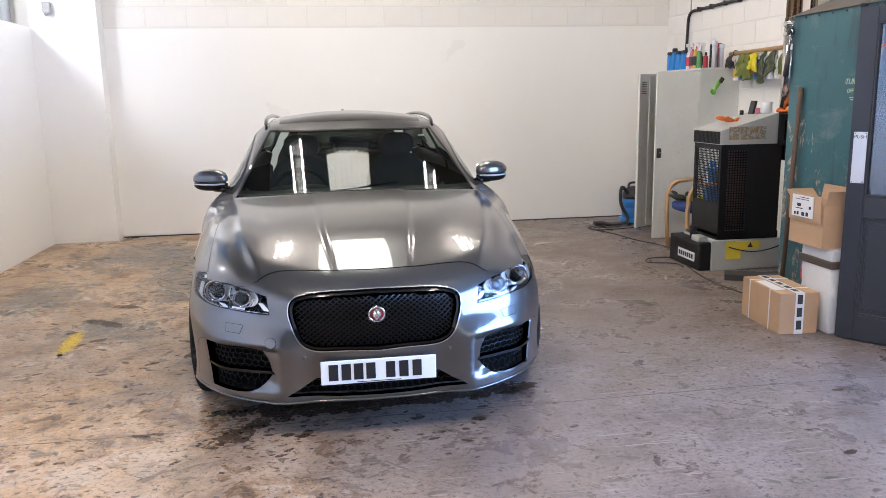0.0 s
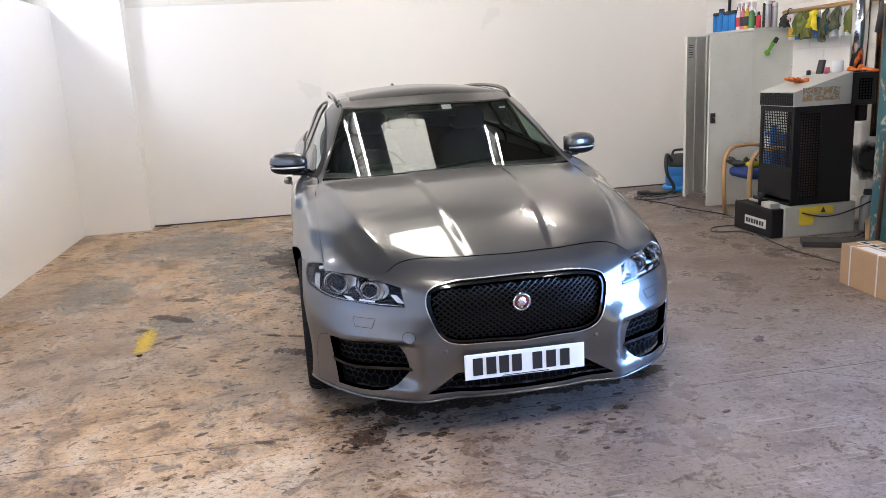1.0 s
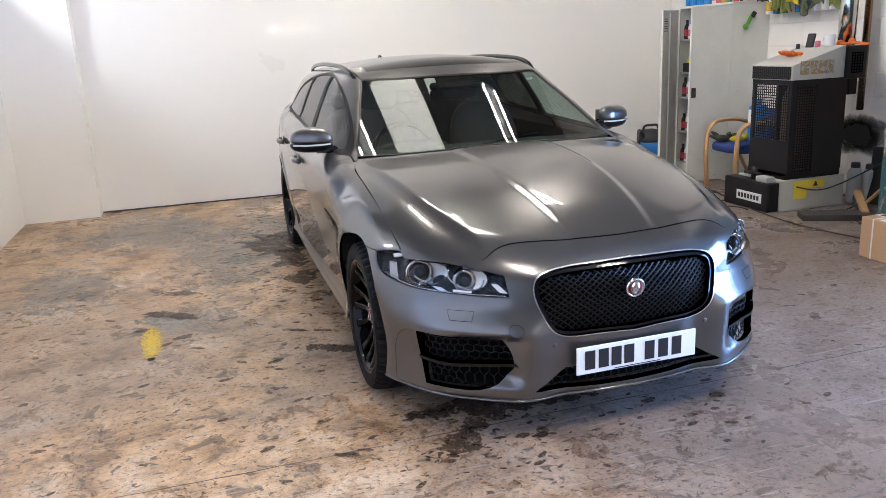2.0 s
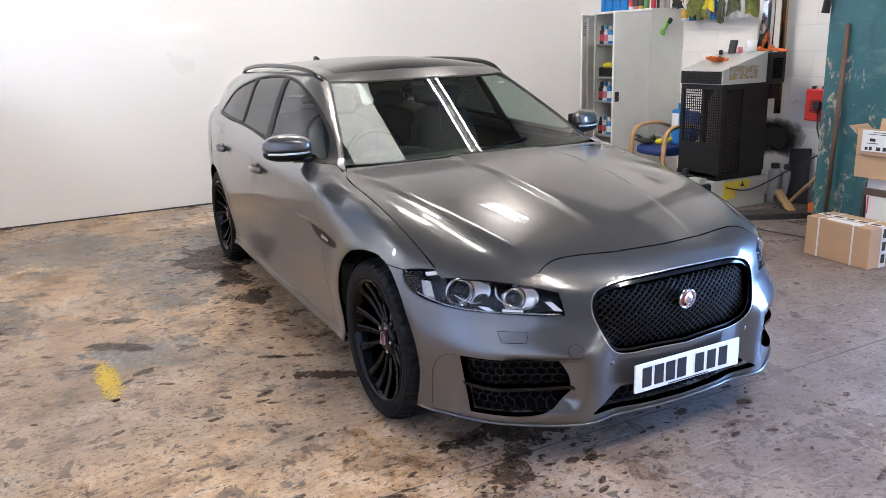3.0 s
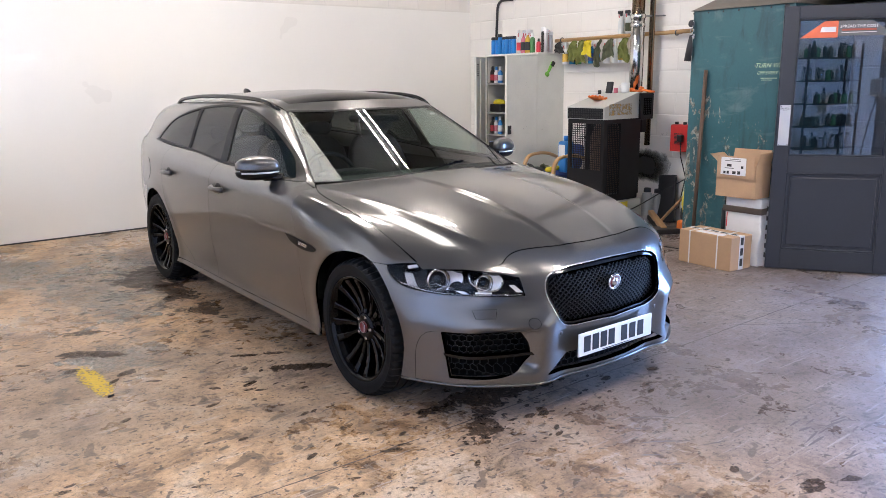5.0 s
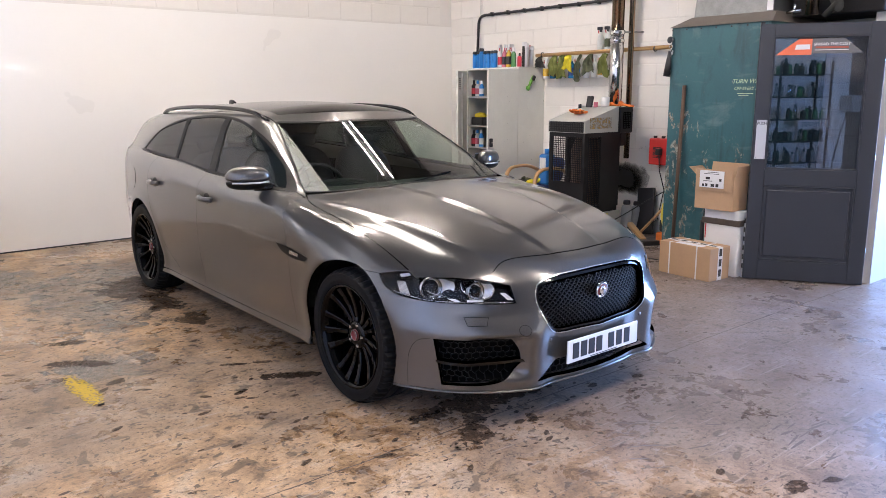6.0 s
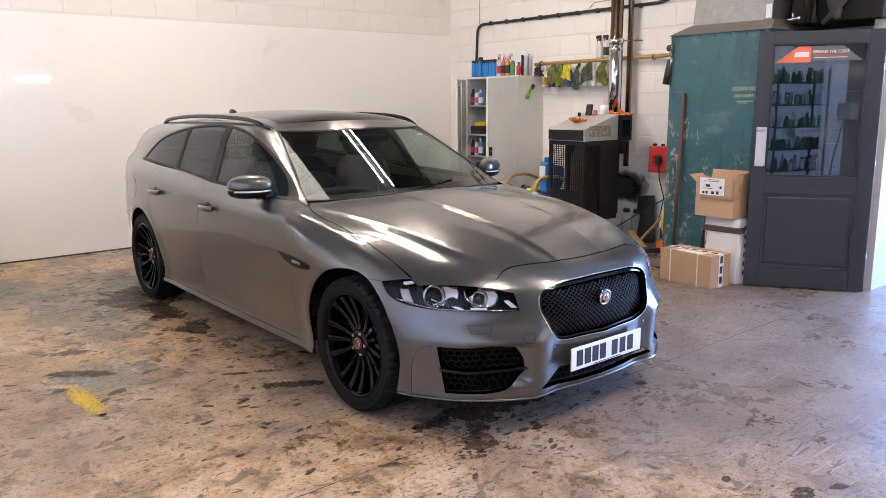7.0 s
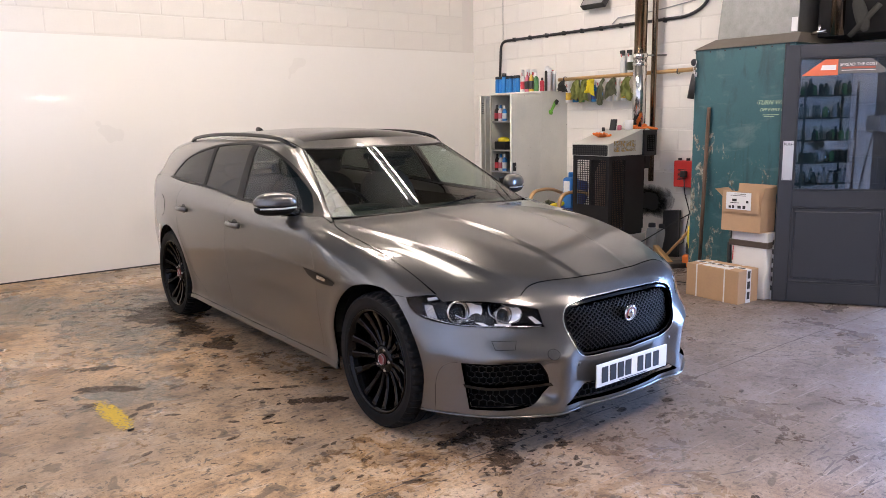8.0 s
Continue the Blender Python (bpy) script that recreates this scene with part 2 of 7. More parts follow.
nose_in = spline([0.1, 0.2, 0.3, 0.45, 0.52, 0.586, 0.665, 0.72, 0.78, 0.85], [0.03, -0.008, -0.012, -0.022, -0.015, 0.0, 0.022, 0.055, 0.105, 0.17])
tail_in = spline([0.1, 0.2, 0.45, 0.6, 0.75, 0.95, 1.1], [0.08, 0.02, 0.0, 0.01, 0.05, 0.08, 0.12])
bonnet_mid = spline([-0.95, -0.8, -0.7, -0.5, -0.3, 0, 0.3, 0.6, 0.9], [0.626, 0.714, 0.762, 0.841, 0.898, 0.953, 0.981, 0.991, 0.998])
bonnet_fall = spline([-0.9, -0.5, 0, 0.4, 0.8], [0.045, 0.092, 0.088, 0.066, 0.048])
crease_in = spline([-0.8, -0.67, -0.3, 0.1, 0.6], [0.15, 0.168, 0.213, 0.24, 0.26])
crease_out = spline([-0.8, -0.6, -0.3, 0.1, 0.6], [0.47, 0.525, 0.61, 0.675, 0.745])
shoulder = spline([0.5, 1.2, 1.7, 2.4, 3.2, 4.0], [0.985, 0.992, 1.015, 1.052, 1.085, 1.09])
cabin_half = spline([0.4, 1.0, 1.7, 2.4, 3.0, 3.5, 4.0], [0.79, 0.825, 0.84, 0.845, 0.836, 0.785, 0.690])
roof_mid = spline([1.0, 1.5, 2.1, 2.8, 3.4, 3.9], [1.40, 1.445, 1.462, 1.445, 1.405, 1.34])


screen_side = spline([0.4, 0.69, 0.86, 1.08, 1.24, 1.335, 1.5], [0.83, 0.742, 0.70, 0.642, 0.60, 0.585, 0.60])


def top_height(X, y):
    bon = bonnet_mid(y) - bonnet_fall(y) * (X / 0.9) ** 2.6
    bon = bon + 0.010 * (0.25 + 0.75 * ease(y, -0.72, -0.45)) * ease(crease_in(y) - X, -0.032, 0.010)
    off = X - crease_out(y)
    past = off - 0.032 - 0.014 * (1 - ease(y, -0.5, -0.1))
    drop = 0.62 * (smax(off, 0.0, 0.010) - smax(past, 0.0, 0.022)) + 0.06 * smax(past, 0.0, 0.022) + 2.4 * np.maximum(past, 0.0) ** 2
    bon = bon - (0.25 + 0.75 * ease(y, -0.72, -0.5)) * (1 - 0.6 * ease(y, 0.35, 0.6)) * drop
    bon = bon + 0.011 * np.exp(-((X - 0.838) / 0.030) ** 2) * ease(y, -0.35, 0.0)
    sho = shoulder(y) - 0.40 * smax(X - 0.82, -0.02, 0.06) - 0.10 * ease(y, 2.5, 3.5) * smax(X - 0.70, -0.02, 0.06)
    t = ease(y, 0.55, 0.90)
    return bon * (1 - t) + sho * t


def body(p):
    """Below 0 inside the car, above 0 outside."""
    X, y, z = np.sqrt(p[:, 0] ** 2 + 1e-8), p[:, 1], p[:, 2]
    flare = sum(0.010 * np.exp(-((np.hypot(y - c, z - 0.335) - 0.40) / 0.06) ** 2) for c in (0.0, 2.96))
    tuck = side_in(z) * np.where(z < 0.58, 0.3 + 0.7 * ease(y, -0.35, 0.35), 1.0)
    line = z - (0.718 + 0.025 * (y - 0.66))
    fold = 0.0016 * ease(y, 0.45, 0.62) * (1 - ease(y, 0.75, 1.55)) * ease(line, -0.12, -0.002) * (1 - ease(line, 0.0, 0.016))
    side = X - half_width(y) - tuck - flare - fold
    slope = (nose(X + 0.004) - nose(X - 0.004)) / 0.008
    cheek = (0.025 - 0.067 * ease(X, 0.26, 0.47)) * (1 - ease(z, 0.44, 0.57))
    scoop = 0.034 * ease(X, 0.425, 0.50) * (1 - ease(X, 0.60, 0.74)) * ease(z, 0.235, 0.29) * (1 - ease(z, 0.435, 0.452))
    cheek = cheek + scoop
    front = (nose(X) + nose_in(z) + cheek - y) / np.sqrt(1 + slope ** 2)
    rear = y - (4.09 - 0.12 * (X / 0.8) ** 2 - 0.2 * (X / 0.8) ** 8 - tail_in(z))
    low = smax(smax(side, front, 0.07), rear, 0.10)
    low = smax(low, (z - top_height(X, y)) * 0.97, 0.075 - 0.035 * ease(y, -0.3, 0.0) * (1 - ease(y, 0.5, 0.9)))
    low = smax(low, 0.165 - z, 0.03)
    d = y - 0.47 - 0.42 * X ** 2
    screen = (z - (0.985 + 0.535 * d - 0.06 * d * d)) * 0.88
    screen = screen + 0.42 * smax(X - screen_side(y), 0.0, 0.045)
    roof = z - (roof_mid(y) - 0.06 * (X / 0.6) ** 2)
    hatch = (z - (1.36 - 1.5 * (y - 3.70 + 0.15 * X ** 2))) * 0.55
    wall = (X - (cabin_half(y) - 0.44 * (z - 0.98) - 0.16 * (z - 0.98) ** 2 * np.sign(z - 0.98))) * 0.9
    cab = smax(smax(smax(smax(wall, roof, 0.09), screen, 0.045), hatch, 0.06), 0.92 - z, 0.02)
    return smin(low, cab, 0.03)


def meet(o, d, far, near=0.0):
    """The points at which rays that come inwards along -d to o + near * d meet the body."""
    o, d = np.asarray(o, float), np.asarray(d, float)
    hi, lo = np.full(len(o), float(far)), np.full(len(o), float(near))
    for _ in range(30):
        m = (hi + lo) / 2
        out = body(o + d * m[:, None]) > 0
        hi, lo = np.where(out, m, hi), np.where(out, lo, m)
    return o + d * hi[:, None]


def normals(p):
    e = 0.0015
    g = np.stack([body(p + e * np.eye(3)[i]) - body(p - e * np.eye(3)[i]) for i in range(3)], 1)
    return g / np.linalg.norm(g, axis=1)[:, None]

# ---- cutting panels out of that solid ----
def rays_wall(a, v):
    """Coordinate a runs along the nose, round the corner and back along the side; v is the height."""
    phi = np.clip((a - 0.35) / 0.6, 0, math.pi / 2)
    late = np.maximum(a - 0.35 - 0.3 * math.pi, 0)
    o = np.stack([np.minimum(a, 0.35), -0.1 + late, v], 1)
    return o, np.stack([np.sin(phi), -np.cos(phi), 0 * a], 1)


def wall_uv(p):
    x, y, z = p
    x = abs(x)
    if y >= -0.1:
        return (y + 0.1 + 0.35 + 0.3 * math.pi, z)
    return (x, z) if x <= 0.35 else (0.35 + 0.6 * math.atan2(x - 0.35, -(y + 0.1)), z)


def at_wall(a, v):
    s = np.sign(a) + (a == 0)
    o, d = rays_wall(np.abs(a), v)
    p = meet(o, d, 1.3)
    p[:, 0] *= s
    return p


def at_top(x, y):
    n = len(x)
    return meet(np.stack([x, y, np.full(n, 0.4)], 1), np.tile([0, 0, 1.0], (n, 1)), 1.4)


TILT = radians(40)


def at_slant(y, v):
    """Seen square to a slope between the side and the top."""
    n = len(y)
    o = np.stack([-math.sin(TILT) * v, y, math.cos(TILT) * v], 1)
    return meet(o, np.tile([math.cos(TILT), 0, math.sin(TILT)], (n, 1)), 2.5, 0.15)


def slant_uv(p):
    return (p[1], -math.sin(TILT) * abs(p[0]) + math.cos(TILT) * p[2])


def flowing(points, step=0.02):
    """A smooth line through the points, evenly divided."""
    p = np.array(points, float)
    if len(p) > 2:
        t = np.concatenate([[0], np.cumsum(np.linalg.norm(np.diff(p, axis=0), axis=1))])
        u = np.linspace(0, t[-1], max(2, int(t[-1] / (step * 0.5))))
        p = np.stack([spline(t, p[:, k])(u) for k in range(p.shape[1])], 1)
    t = np.concatenate([[0], np.cumsum(np.linalg.norm(np.diff(p, axis=0), axis=1))])
    u = np.linspace(0, t[-1], max(2, int(round(t[-1] / step)) + 1))
    return np.stack([np.interp(u, t, p[:, k]) for k in range(p.shape[1])], 1)


def loop_of(*sides, step=0.02, mirror=False):
    """A closed outline of smooth sides that meet in corners."""
    p = np.concatenate([flowing(s, step)[:-1] for s in sides] + ([np.array([sides[-1][-1]], float)] if mirror else []))
    if mirror:
        q = p[::-1].copy()
        q[:, 0] *= -1
        p = np.concatenate([p, q[1:-1]])
    return p


def inside(pts, loops):
    c = np.zeros(len(pts), bool)
    for l in loops:
        a, b = l, np.roll(l, -1, 0)
        for (x0, y0), (x1, y1) in zip(a, b):
            if y0 != y1:
                c ^= ((y0 > pts[:, 1]) != (y1 > pts[:, 1])) & (pts[:, 0] < (x1 - x0) * (pts[:, 1] - y0) / (y1 - y0) + x0)
    return c


def shrunk(l, d):
    """The outline moved inwards by d (outwards if below 0)."""
    area = 0.5 * np.sum(l[:, 0] * np.roll(l[:, 1], -1) - np.roll(l[:, 0], -1) * l[:, 1])
    t = np.roll(l, -1, 0) - np.roll(l, 1, 0)
    n = np.stack([-t[:, 1], t[:, 0]], 1) / (np.linalg.norm(t, axis=1)[:, None] + 1e-9)
    return l + n * d * (1 if area > 0 else -1)


def sheet(loops, lift, grid=0.03, sink=0.0, edge=0.016, gap=0.002):
    """Vertices, faces and normals of a panel: the outlines cut out of the surface that lift() gives, with turned-in edges."""
    from mathutils.geometry import delaunay_2d_cdt
    loops = [shrunk(l, gap if i == 0 else -gap) for i, l in enumerate(loops)]
    lo, hi = loops[0].min(0), loops[0].max(0)
    gx, gy = np.meshgrid(np.arange(lo[0], hi[0], grid), np.arange(lo[1], hi[1], grid * 0.87))
    gx = gx + (np.arange(gx.shape[0]) % 2)[:, None] * grid / 2
    g = np.stack([gx.ravel(), gy.ravel()], 1)
    g = g[inside(g, loops)]
    rim = np.concatenate(loops)
    if len(g):
        far = np.min(np.hypot(g[:, None, 0] - rim[None, :, 0], g[:, None, 1] - rim[None, :, 1]), 1) > grid * 0.45
        g = g[far]
    pts, links, k = np.concatenate([rim, g]), [], 0
    for l in loops:
        links += [(k + i, k + (i + 1) % len(l)) for i in range(len(l))]
        k += len(l)
    cut = delaunay_2d_cdt([Vector(p) for p in pts], links, [], 0, 1e-6)
    flat = np.array([tuple(v) for v in cut[0]])
    tris = [tuple(f) for f in cut[2]]
    keep = inside(np.array([flat[list(f)].mean(0) for f in tris]), loops)
    tris = [f for f, k in zip(tris, keep) if k]
    p = lift(flat[:, 0], flat[:, 1])
    n = normals(p)
    vs, ns, fs = [p - n * sink], [n], tris
    a, b, c = (p[[f[i] for f in tris[:60]]] for i in range(3))
    if np.sum(np.cross(b - a, c - a) * n[[f[0] for f in tris[:60]]]) < 0:
        fs = [f[::-1] for f in tris]
    k = len(p)
    for l in loops if edge else ():
        q = lift(l[:, 0], l[:, 1])
        m = normals(q)
        t = np.roll(q, -1, 0) - np.roll(q, 1, 0)
        out = np.cross(t, m)
        out /= np.linalg.norm(out, axis=1)[:, None] + 1e-9
        c = len(l)
        vs += [q - m * sink, q - m * (sink + edge)]
        ns += [(m + out) / 1.414, out]
        fs = fs + [(k + i, k + (i + 1) % c, k + c + (i + 1) % c, k + c + i) for i in range(c)]
        k += 2 * c
    return np.concatenate(vs), fs, np.concatenate(ns)


def panel(name, made, mat, parent, label="", flip=False):
    """Links a panel as a part; flip: its mirror twin on the other side of the car."""
    vs, fs, ns = made
    if flip:
        vs, ns, fs = vs * (-1, 1, 1), ns * (-1, 1, 1), [f[::-1] for f in fs]
    ob = part(name, (vs, fs), mat, parent, label, True)
    ob.data.normals_split_custom_set_from_vertices([tuple(map(float, v)) for v in ns])
    return ob


def on_wall(points):
    return [wall_uv(p) for p in points]


def side(points):
    """Outline points given as (y, height) on the flank."""
    return [(y + 0.45 + 0.3 * math.pi, z) for y, z in points]


def arch(cy, r, a0, a1, n=12):
    return [(cy + r * math.cos(radians(a0 + (a1 - a0) * k / n)), 0.335 + r * math.sin(radians(a0 + (a1 - a0) * k / n))) for k in range(n + 1)]

# ---- the car's panels ----
M_paint = material("grey_metallic_paint", (0.1, 0.094, 0.086), 0.275, 0.72, Coat_Weight=1.0, Coat_Roughness=0.0, Coat_IOR=1.6, Specular_IOR_Level=0.3)
M_paint.node_tree.nodes["Principled BSDF"].inputs["Specular Tint"].default_value = (1.0, 0.985, 0.965, 1)
flake = noise_of(M_paint, coords(M_paint), 900, 2)
into(M_paint, ramp(M_paint, flake, [(0.3, (0.070, 0.068, 0.065)), (0.7, (0.126, 0.122, 0.116))]), "Base Color")
M_gloss = material("gloss_black", (0.002, 0.002, 0.0022), 0.10, 0.0, Specular_IOR_Level=0.35)
M_trimblack = material("window_trim_black", (0.003, 0.003, 0.003), 0.45, 0.0, Specular_IOR_Level=0.2)
M_plastic = worn("black_plastic", (0.012, 0.012, 0.0125), 0.5, 0.2, Specular_IOR_Level=0.25)
M_shell = material("underseal", (0.004, 0.004, 0.004), 0.9, Specular_IOR_Level=0.05)


def thin_glass(name, tint, rough=0.0, ior=1.5):
    """A pane: tinted see-through with a mirror gloss that grows at grazing angles."""
    m = bpy.data.materials.new(name)
    m.use_nodes = True
    n = m.node_tree.nodes
    n.remove(n["Principled BSDF"])
    t, g, x = node(m, "BsdfTransparent"), node(m, "BsdfGlossy"), node(m, "MixShader")
    t.inputs[0].default_value = (*tint, 1)
    g.inputs["Roughness"].default_value = rough
    r0 = 2 * ((ior - 1) / (ior + 1)) ** 2
    face, power = node(m, "LayerWeight", Blend=0.5), node(m, "Math", operation="POWER")
    wire(m, face.outputs["Facing"], power.inputs[0])
    power.inputs[1].default_value = 5.0
    rise = node(m, "MapRange", From_Min=0.0, From_Max=1.0, To_Min=r0, To_Max=1.0)
    wire(m, power.outputs[0], rise.inputs[0])
    wire(m, rise.outputs[0], x.inputs[0]), wire(m, t.outputs[0], x.inputs[1]), wire(m, g.outputs[0], x.inputs[2])
    wire(m, x.outputs[0], n["Material Output"].inputs[0])
    return m


M_glass = thin_glass("clear_glass", (0.50, 0.60, 0.565), 0.0, 1.30)
M_side = thin_glass("side_glass", (0.60, 0.70, 0.65), 0.0, 1.38)
M_privacy = thin_glass("tinted_glass", (0.07, 0.075, 0.07), 0.0, 1.34)
M_lens = thin_glass("lamp_lens", (0.97, 0.975, 0.98), 0.0, 1.25)
M_chrome = material("chrome", (0.75, 0.75, 0.76), 0.08, 1.0)
M_satin = material("satin_silver", (0.55, 0.55, 0.55), 0.25, 0.9)
M_rubber = worn("tyre_rubber", (0.010, 0.010, 0.0105), 0.6, 0.25, Specular_IOR_Level=0.12)

car = thing("estate_car", (0, 1.5, 0), "dark grey metallic estate car with black wheels and black mesh grille", "car")

ZB = 0.19
R_ARCH = 0.389
belt = [(0.71, 0.978), (1.2, 0.992), (1.71, 1.012), (2.32, 1.05), (2.8, 1.07), (3.21, 1.086)]
window_top = [(0.71, 0.978), (0.85, 1.065), (1.05, 1.165), (1.3, 1.265), (1.55, 1.335), (1.85, 1.367), (2.2, 1.368), (2.55, 1.34), (2.85, 1.28), (3.08, 1.19), (3.21, 1.086)]
hood_front = [(0, -0.695), (0.2, -0.683), (0.38, -0.652), (0.47, -0.643), (0.53, -0.655)]
hood_lamp = [(0.53, -0.655), (0.60, -0.635), (0.665, -0.576), (0.735, -0.49), (0.786, -0.415)]
hood_side = [(0.786, -0.415), (0.792, -0.23), (0.793, 0.1), (0.79, 0.4), (0.772, 0.57), (0.745, 0.635)]
cowl = [(0.745, 0.635), (0.6, 0.575), (0.4, 0.51), (0.2, 0.474), (0, 0.462)]
lamp_line = [(0.883, -0.229, 0.697), (0.84, -0.33, 0.716), (0.786, -0.418, 0.722), (0.70, -0.535, 0.716), (0.62, -0.62, 0.702), (0.55, -0.68, 0.69), (0.488, -0.722, 0.672)]
lamp_low = [(0.478, -0.752, 0.590), (0.56, -0.71, 0.590), (0.648, -0.645, 0.594), (0.765, -0.509, 0.601), (0.82, -0.42, 0.61), (0.856, -0.333, 0.625), (0.876, -0.265, 0.660), (0.883, -0.229, 0.697)]


def lifted(points):
    """(x, y) on the bonnet with their heights."""
    p = np.array(points, float)
    return [tuple(q) for q in at_top(p[:, 0], p[:, 1])]


hf = [tuple(q) for q in lifted(flowing(hood_front, 0.03))]
WEST, EAST = True, False

# bonnet
panel("bonnet", sheet([loop_of(hood_front, hood_lamp, hood_side, cowl, mirror=True)], at_top, 0.011, gap=0.0015), M_paint, car)


# front bumper with its openings
grille_line = [(0, 0.700), (0.2, 0.696), (0.33, 0.682), (0.375, 0.660), (0.388, 0.622), (0.37, 0.53), (0.347, 0.475), (0.31, 0.443), (0.2, 0.43), (0, 0.424)]
low_line = ([(0, 0.302), (0.28, 0.300)], [(0.28, 0.300), (0.40, 0.226)], [(0.40, 0.226), (0.2, 0.216), (0, 0.213)])
intake = [on_wall(q) for q in ([(0.79, -0.545, 0.437), (0.66, -0.68, 0.437), (0.515, -0.757, 0.432)], [(0.515, -0.757, 0.432), (0.485, -0.77, 0.38), (0.478, -0.775, 0.32)],
          [(0.478, -0.775, 0.32), (0.53, -0.755, 0.262), (0.60, -0.715, 0.232), (0.68, -0.66, 0.226), (0.765, -0.57, 0.225)], [(0.765, -0.57, 0.225), (0.79, -0.545, 0.437)])]
seam = side(arch(0.0, R_ARCH, 111, 180))
bump = loop_of(on_wall(hf), on_wall([hf[-1], (0.60, -0.64, 0.708)]), on_wall([(0.60, -0.64, 0.708), (0.55, -0.68, 0.69), (0.488, -0.722, 0.676)]), on_wall([(0.488, -0.722, 0.676), (0.478, -0.752, 0.588)]), on_wall(lamp_low),
               [on_wall(lamp_low)[-1], seam[0]], seam, [seam[-1], side([(-0.37, 0.20)])[0]], [side([(-0.37, 0.20)])[0], (0.9, ZB), (0.5, ZB - 0.004), (0, ZB)], mirror=True)
gl = loop_of(grille_line, mirror=True)
ll = loop_of(*low_line, mirror=True)
il = loop_of(*intake)
bumper = panel("front_bumper", sheet([bump, gl, ll, il, il * (-1, 1)], at_wall, 0.025, edge=0.03), M_paint, car)

for flip in (WEST, EAST):
    # wing, doors, rear quarter and sill
    top_edge = lifted(hood_side)
    wing = loop_of([slant_uv(p) for p in top_edge], *[[slant_uv(tuple(at_wall(*np.array([q]).T)[0])) for q in s] for s in (
        side([(0.62, 0.955), (0.60, 0.90), (0.545, 0.75), (0.54, 0.5), (0.545, 0.24)]), side([(0.545, 0.24), (0.376, 0.234)]), side(arch(0.0, R_ARCH, -15, 111)), [seam[0], on_wall(lamp_low)[-1]], on_wall(lamp_line[:3]))],
        [slant_uv(tuple(at_wall(*np.array([on_wall(lamp_line)[2]]).T)[0])), slant_uv(top_edge[0])])
    panel("front_wing", sheet([wing], at_slant, 0.03), M_paint, car, flip=flip)
    shut_f = side([(0.62, 0.955), (0.60, 0.90), (0.545, 0.75), (0.54, 0.5), (0.545, 0.24)])
    shut_m = side([(1.75, 1.012), (1.755, 0.9), (1.77, 0.75), (1.79, 0.55), (1.80, 0.24)])
    shut_r = side([(2.68, 1.062), (2.735, 0.90), (2.725, 0.77), (2.655, 0.65), (2.56, 0.535), (2.47, 0.41), (2.30, 0.30), (2.22, 0.24)])
    front_door = loop_of(shut_f[::-1], [shut_f[0], side(belt)[0]], side(belt[:2] + [(1.75, 1.012)]), shut_m, [shut_m[-1], shut_f[-1]])
    rear_door = loop_of(shut_m[::-1], side([(1.75, 1.012), (2.32, 1.05), (2.68, 1.062)]), shut_r, [shut_r[-1], shut_m[-1]])
    door_f = panel("front_door", sheet([front_door], at_wall, 0.016), M_paint, car, flip=flip)
    door_r = panel("rear_door", sheet([rear_door], at_wall, 0.035), M_paint, car, flip=flip)
    quarter = loop_of(shut_r[::-1], side([(2.68, 1.062), (3.21, 1.086)]), side([(3.21, 1.086), (3.45, 1.09), (3.80, 1.04)]), side([(3.80, 1.04), (3.82, 0.7), (3.80, 0.62)]), side([(3.80, 0.62), (3.40, 0.55), (3.303, 0.46)]), side(arch(2.96, R_ARCH, 20, 194)), [side(arch(2.96, R_ARCH, 20, 194))[-1], shut_r[-1]])
    corner = loop_of(side([(3.80, 0.62), (3.40, 0.55), (3.303, 0.46)]), side(arch(2.96, R_ARCH, 20, -21)), [side(arch(2.96, R_ARCH, 20, -21))[-1], side([(3.80, 0.20)])[0]], side([(3.80, 0.20), (3.82, 0.4), (3.80, 0.62)]))
    panel("rear_bumper_corner", sheet([corner], at_wall, 0.04), M_paint, car, flip=flip)
    panel("rear_quarter", sheet([quarter], at_wall, 0.03), M_paint, car, flip=flip)
    sill = loop_of(side([(0.378, 0.236), (2.582, 0.236)]), side([(2.582, 0.236), (2.592, 0.208)]), side([(2.592, 0.208), (0.370, 0.202)]), side([(0.370, 0.202), (0.378, 0.236)]))
    panel("sill", sheet([sill], at_wall, 0.03, edge=0.02), M_paint, car, flip=flip)
    # side glass and black trims
    def wt(y):
        return float(spline(*zip(*window_top))(y))
    def bt(y):
        return float(spline(*zip(*belt))(y))
    g1 = loop_of(side([(0.80, bt(0.80) + 0.012), (1.69, bt(1.69) + 0.012)]), side([(1.69, bt(1.69) + 0.012), (1.80, wt(1.80) - 0.012)]), side([(1.80, wt(1.80) - 0.012), (1.5, wt(1.5) - 0.012), (1.3, wt(1.3) - 0.012), (1.05, wt(1.05) - 0.014), (0.9, wt(0.9) - 0.018), (0.80, bt(0.80) + 0.012)]))
    g2 = loop_of(side([(1.80, bt(1.80) + 0.012), (2.385, bt(2.385) + 0.012)]), side([(2.385, bt(2.385) + 0.012), (2.46, wt(2.46) - 0.012)]), side([(2.46, wt(2.46) - 0.012), (2.1, wt(2.1) - 0.012), (1.885, wt(1.885) - 0.012)]), side([(1.885, wt(1.885) - 0.012), (1.80, bt(1.80) + 0.012)]))
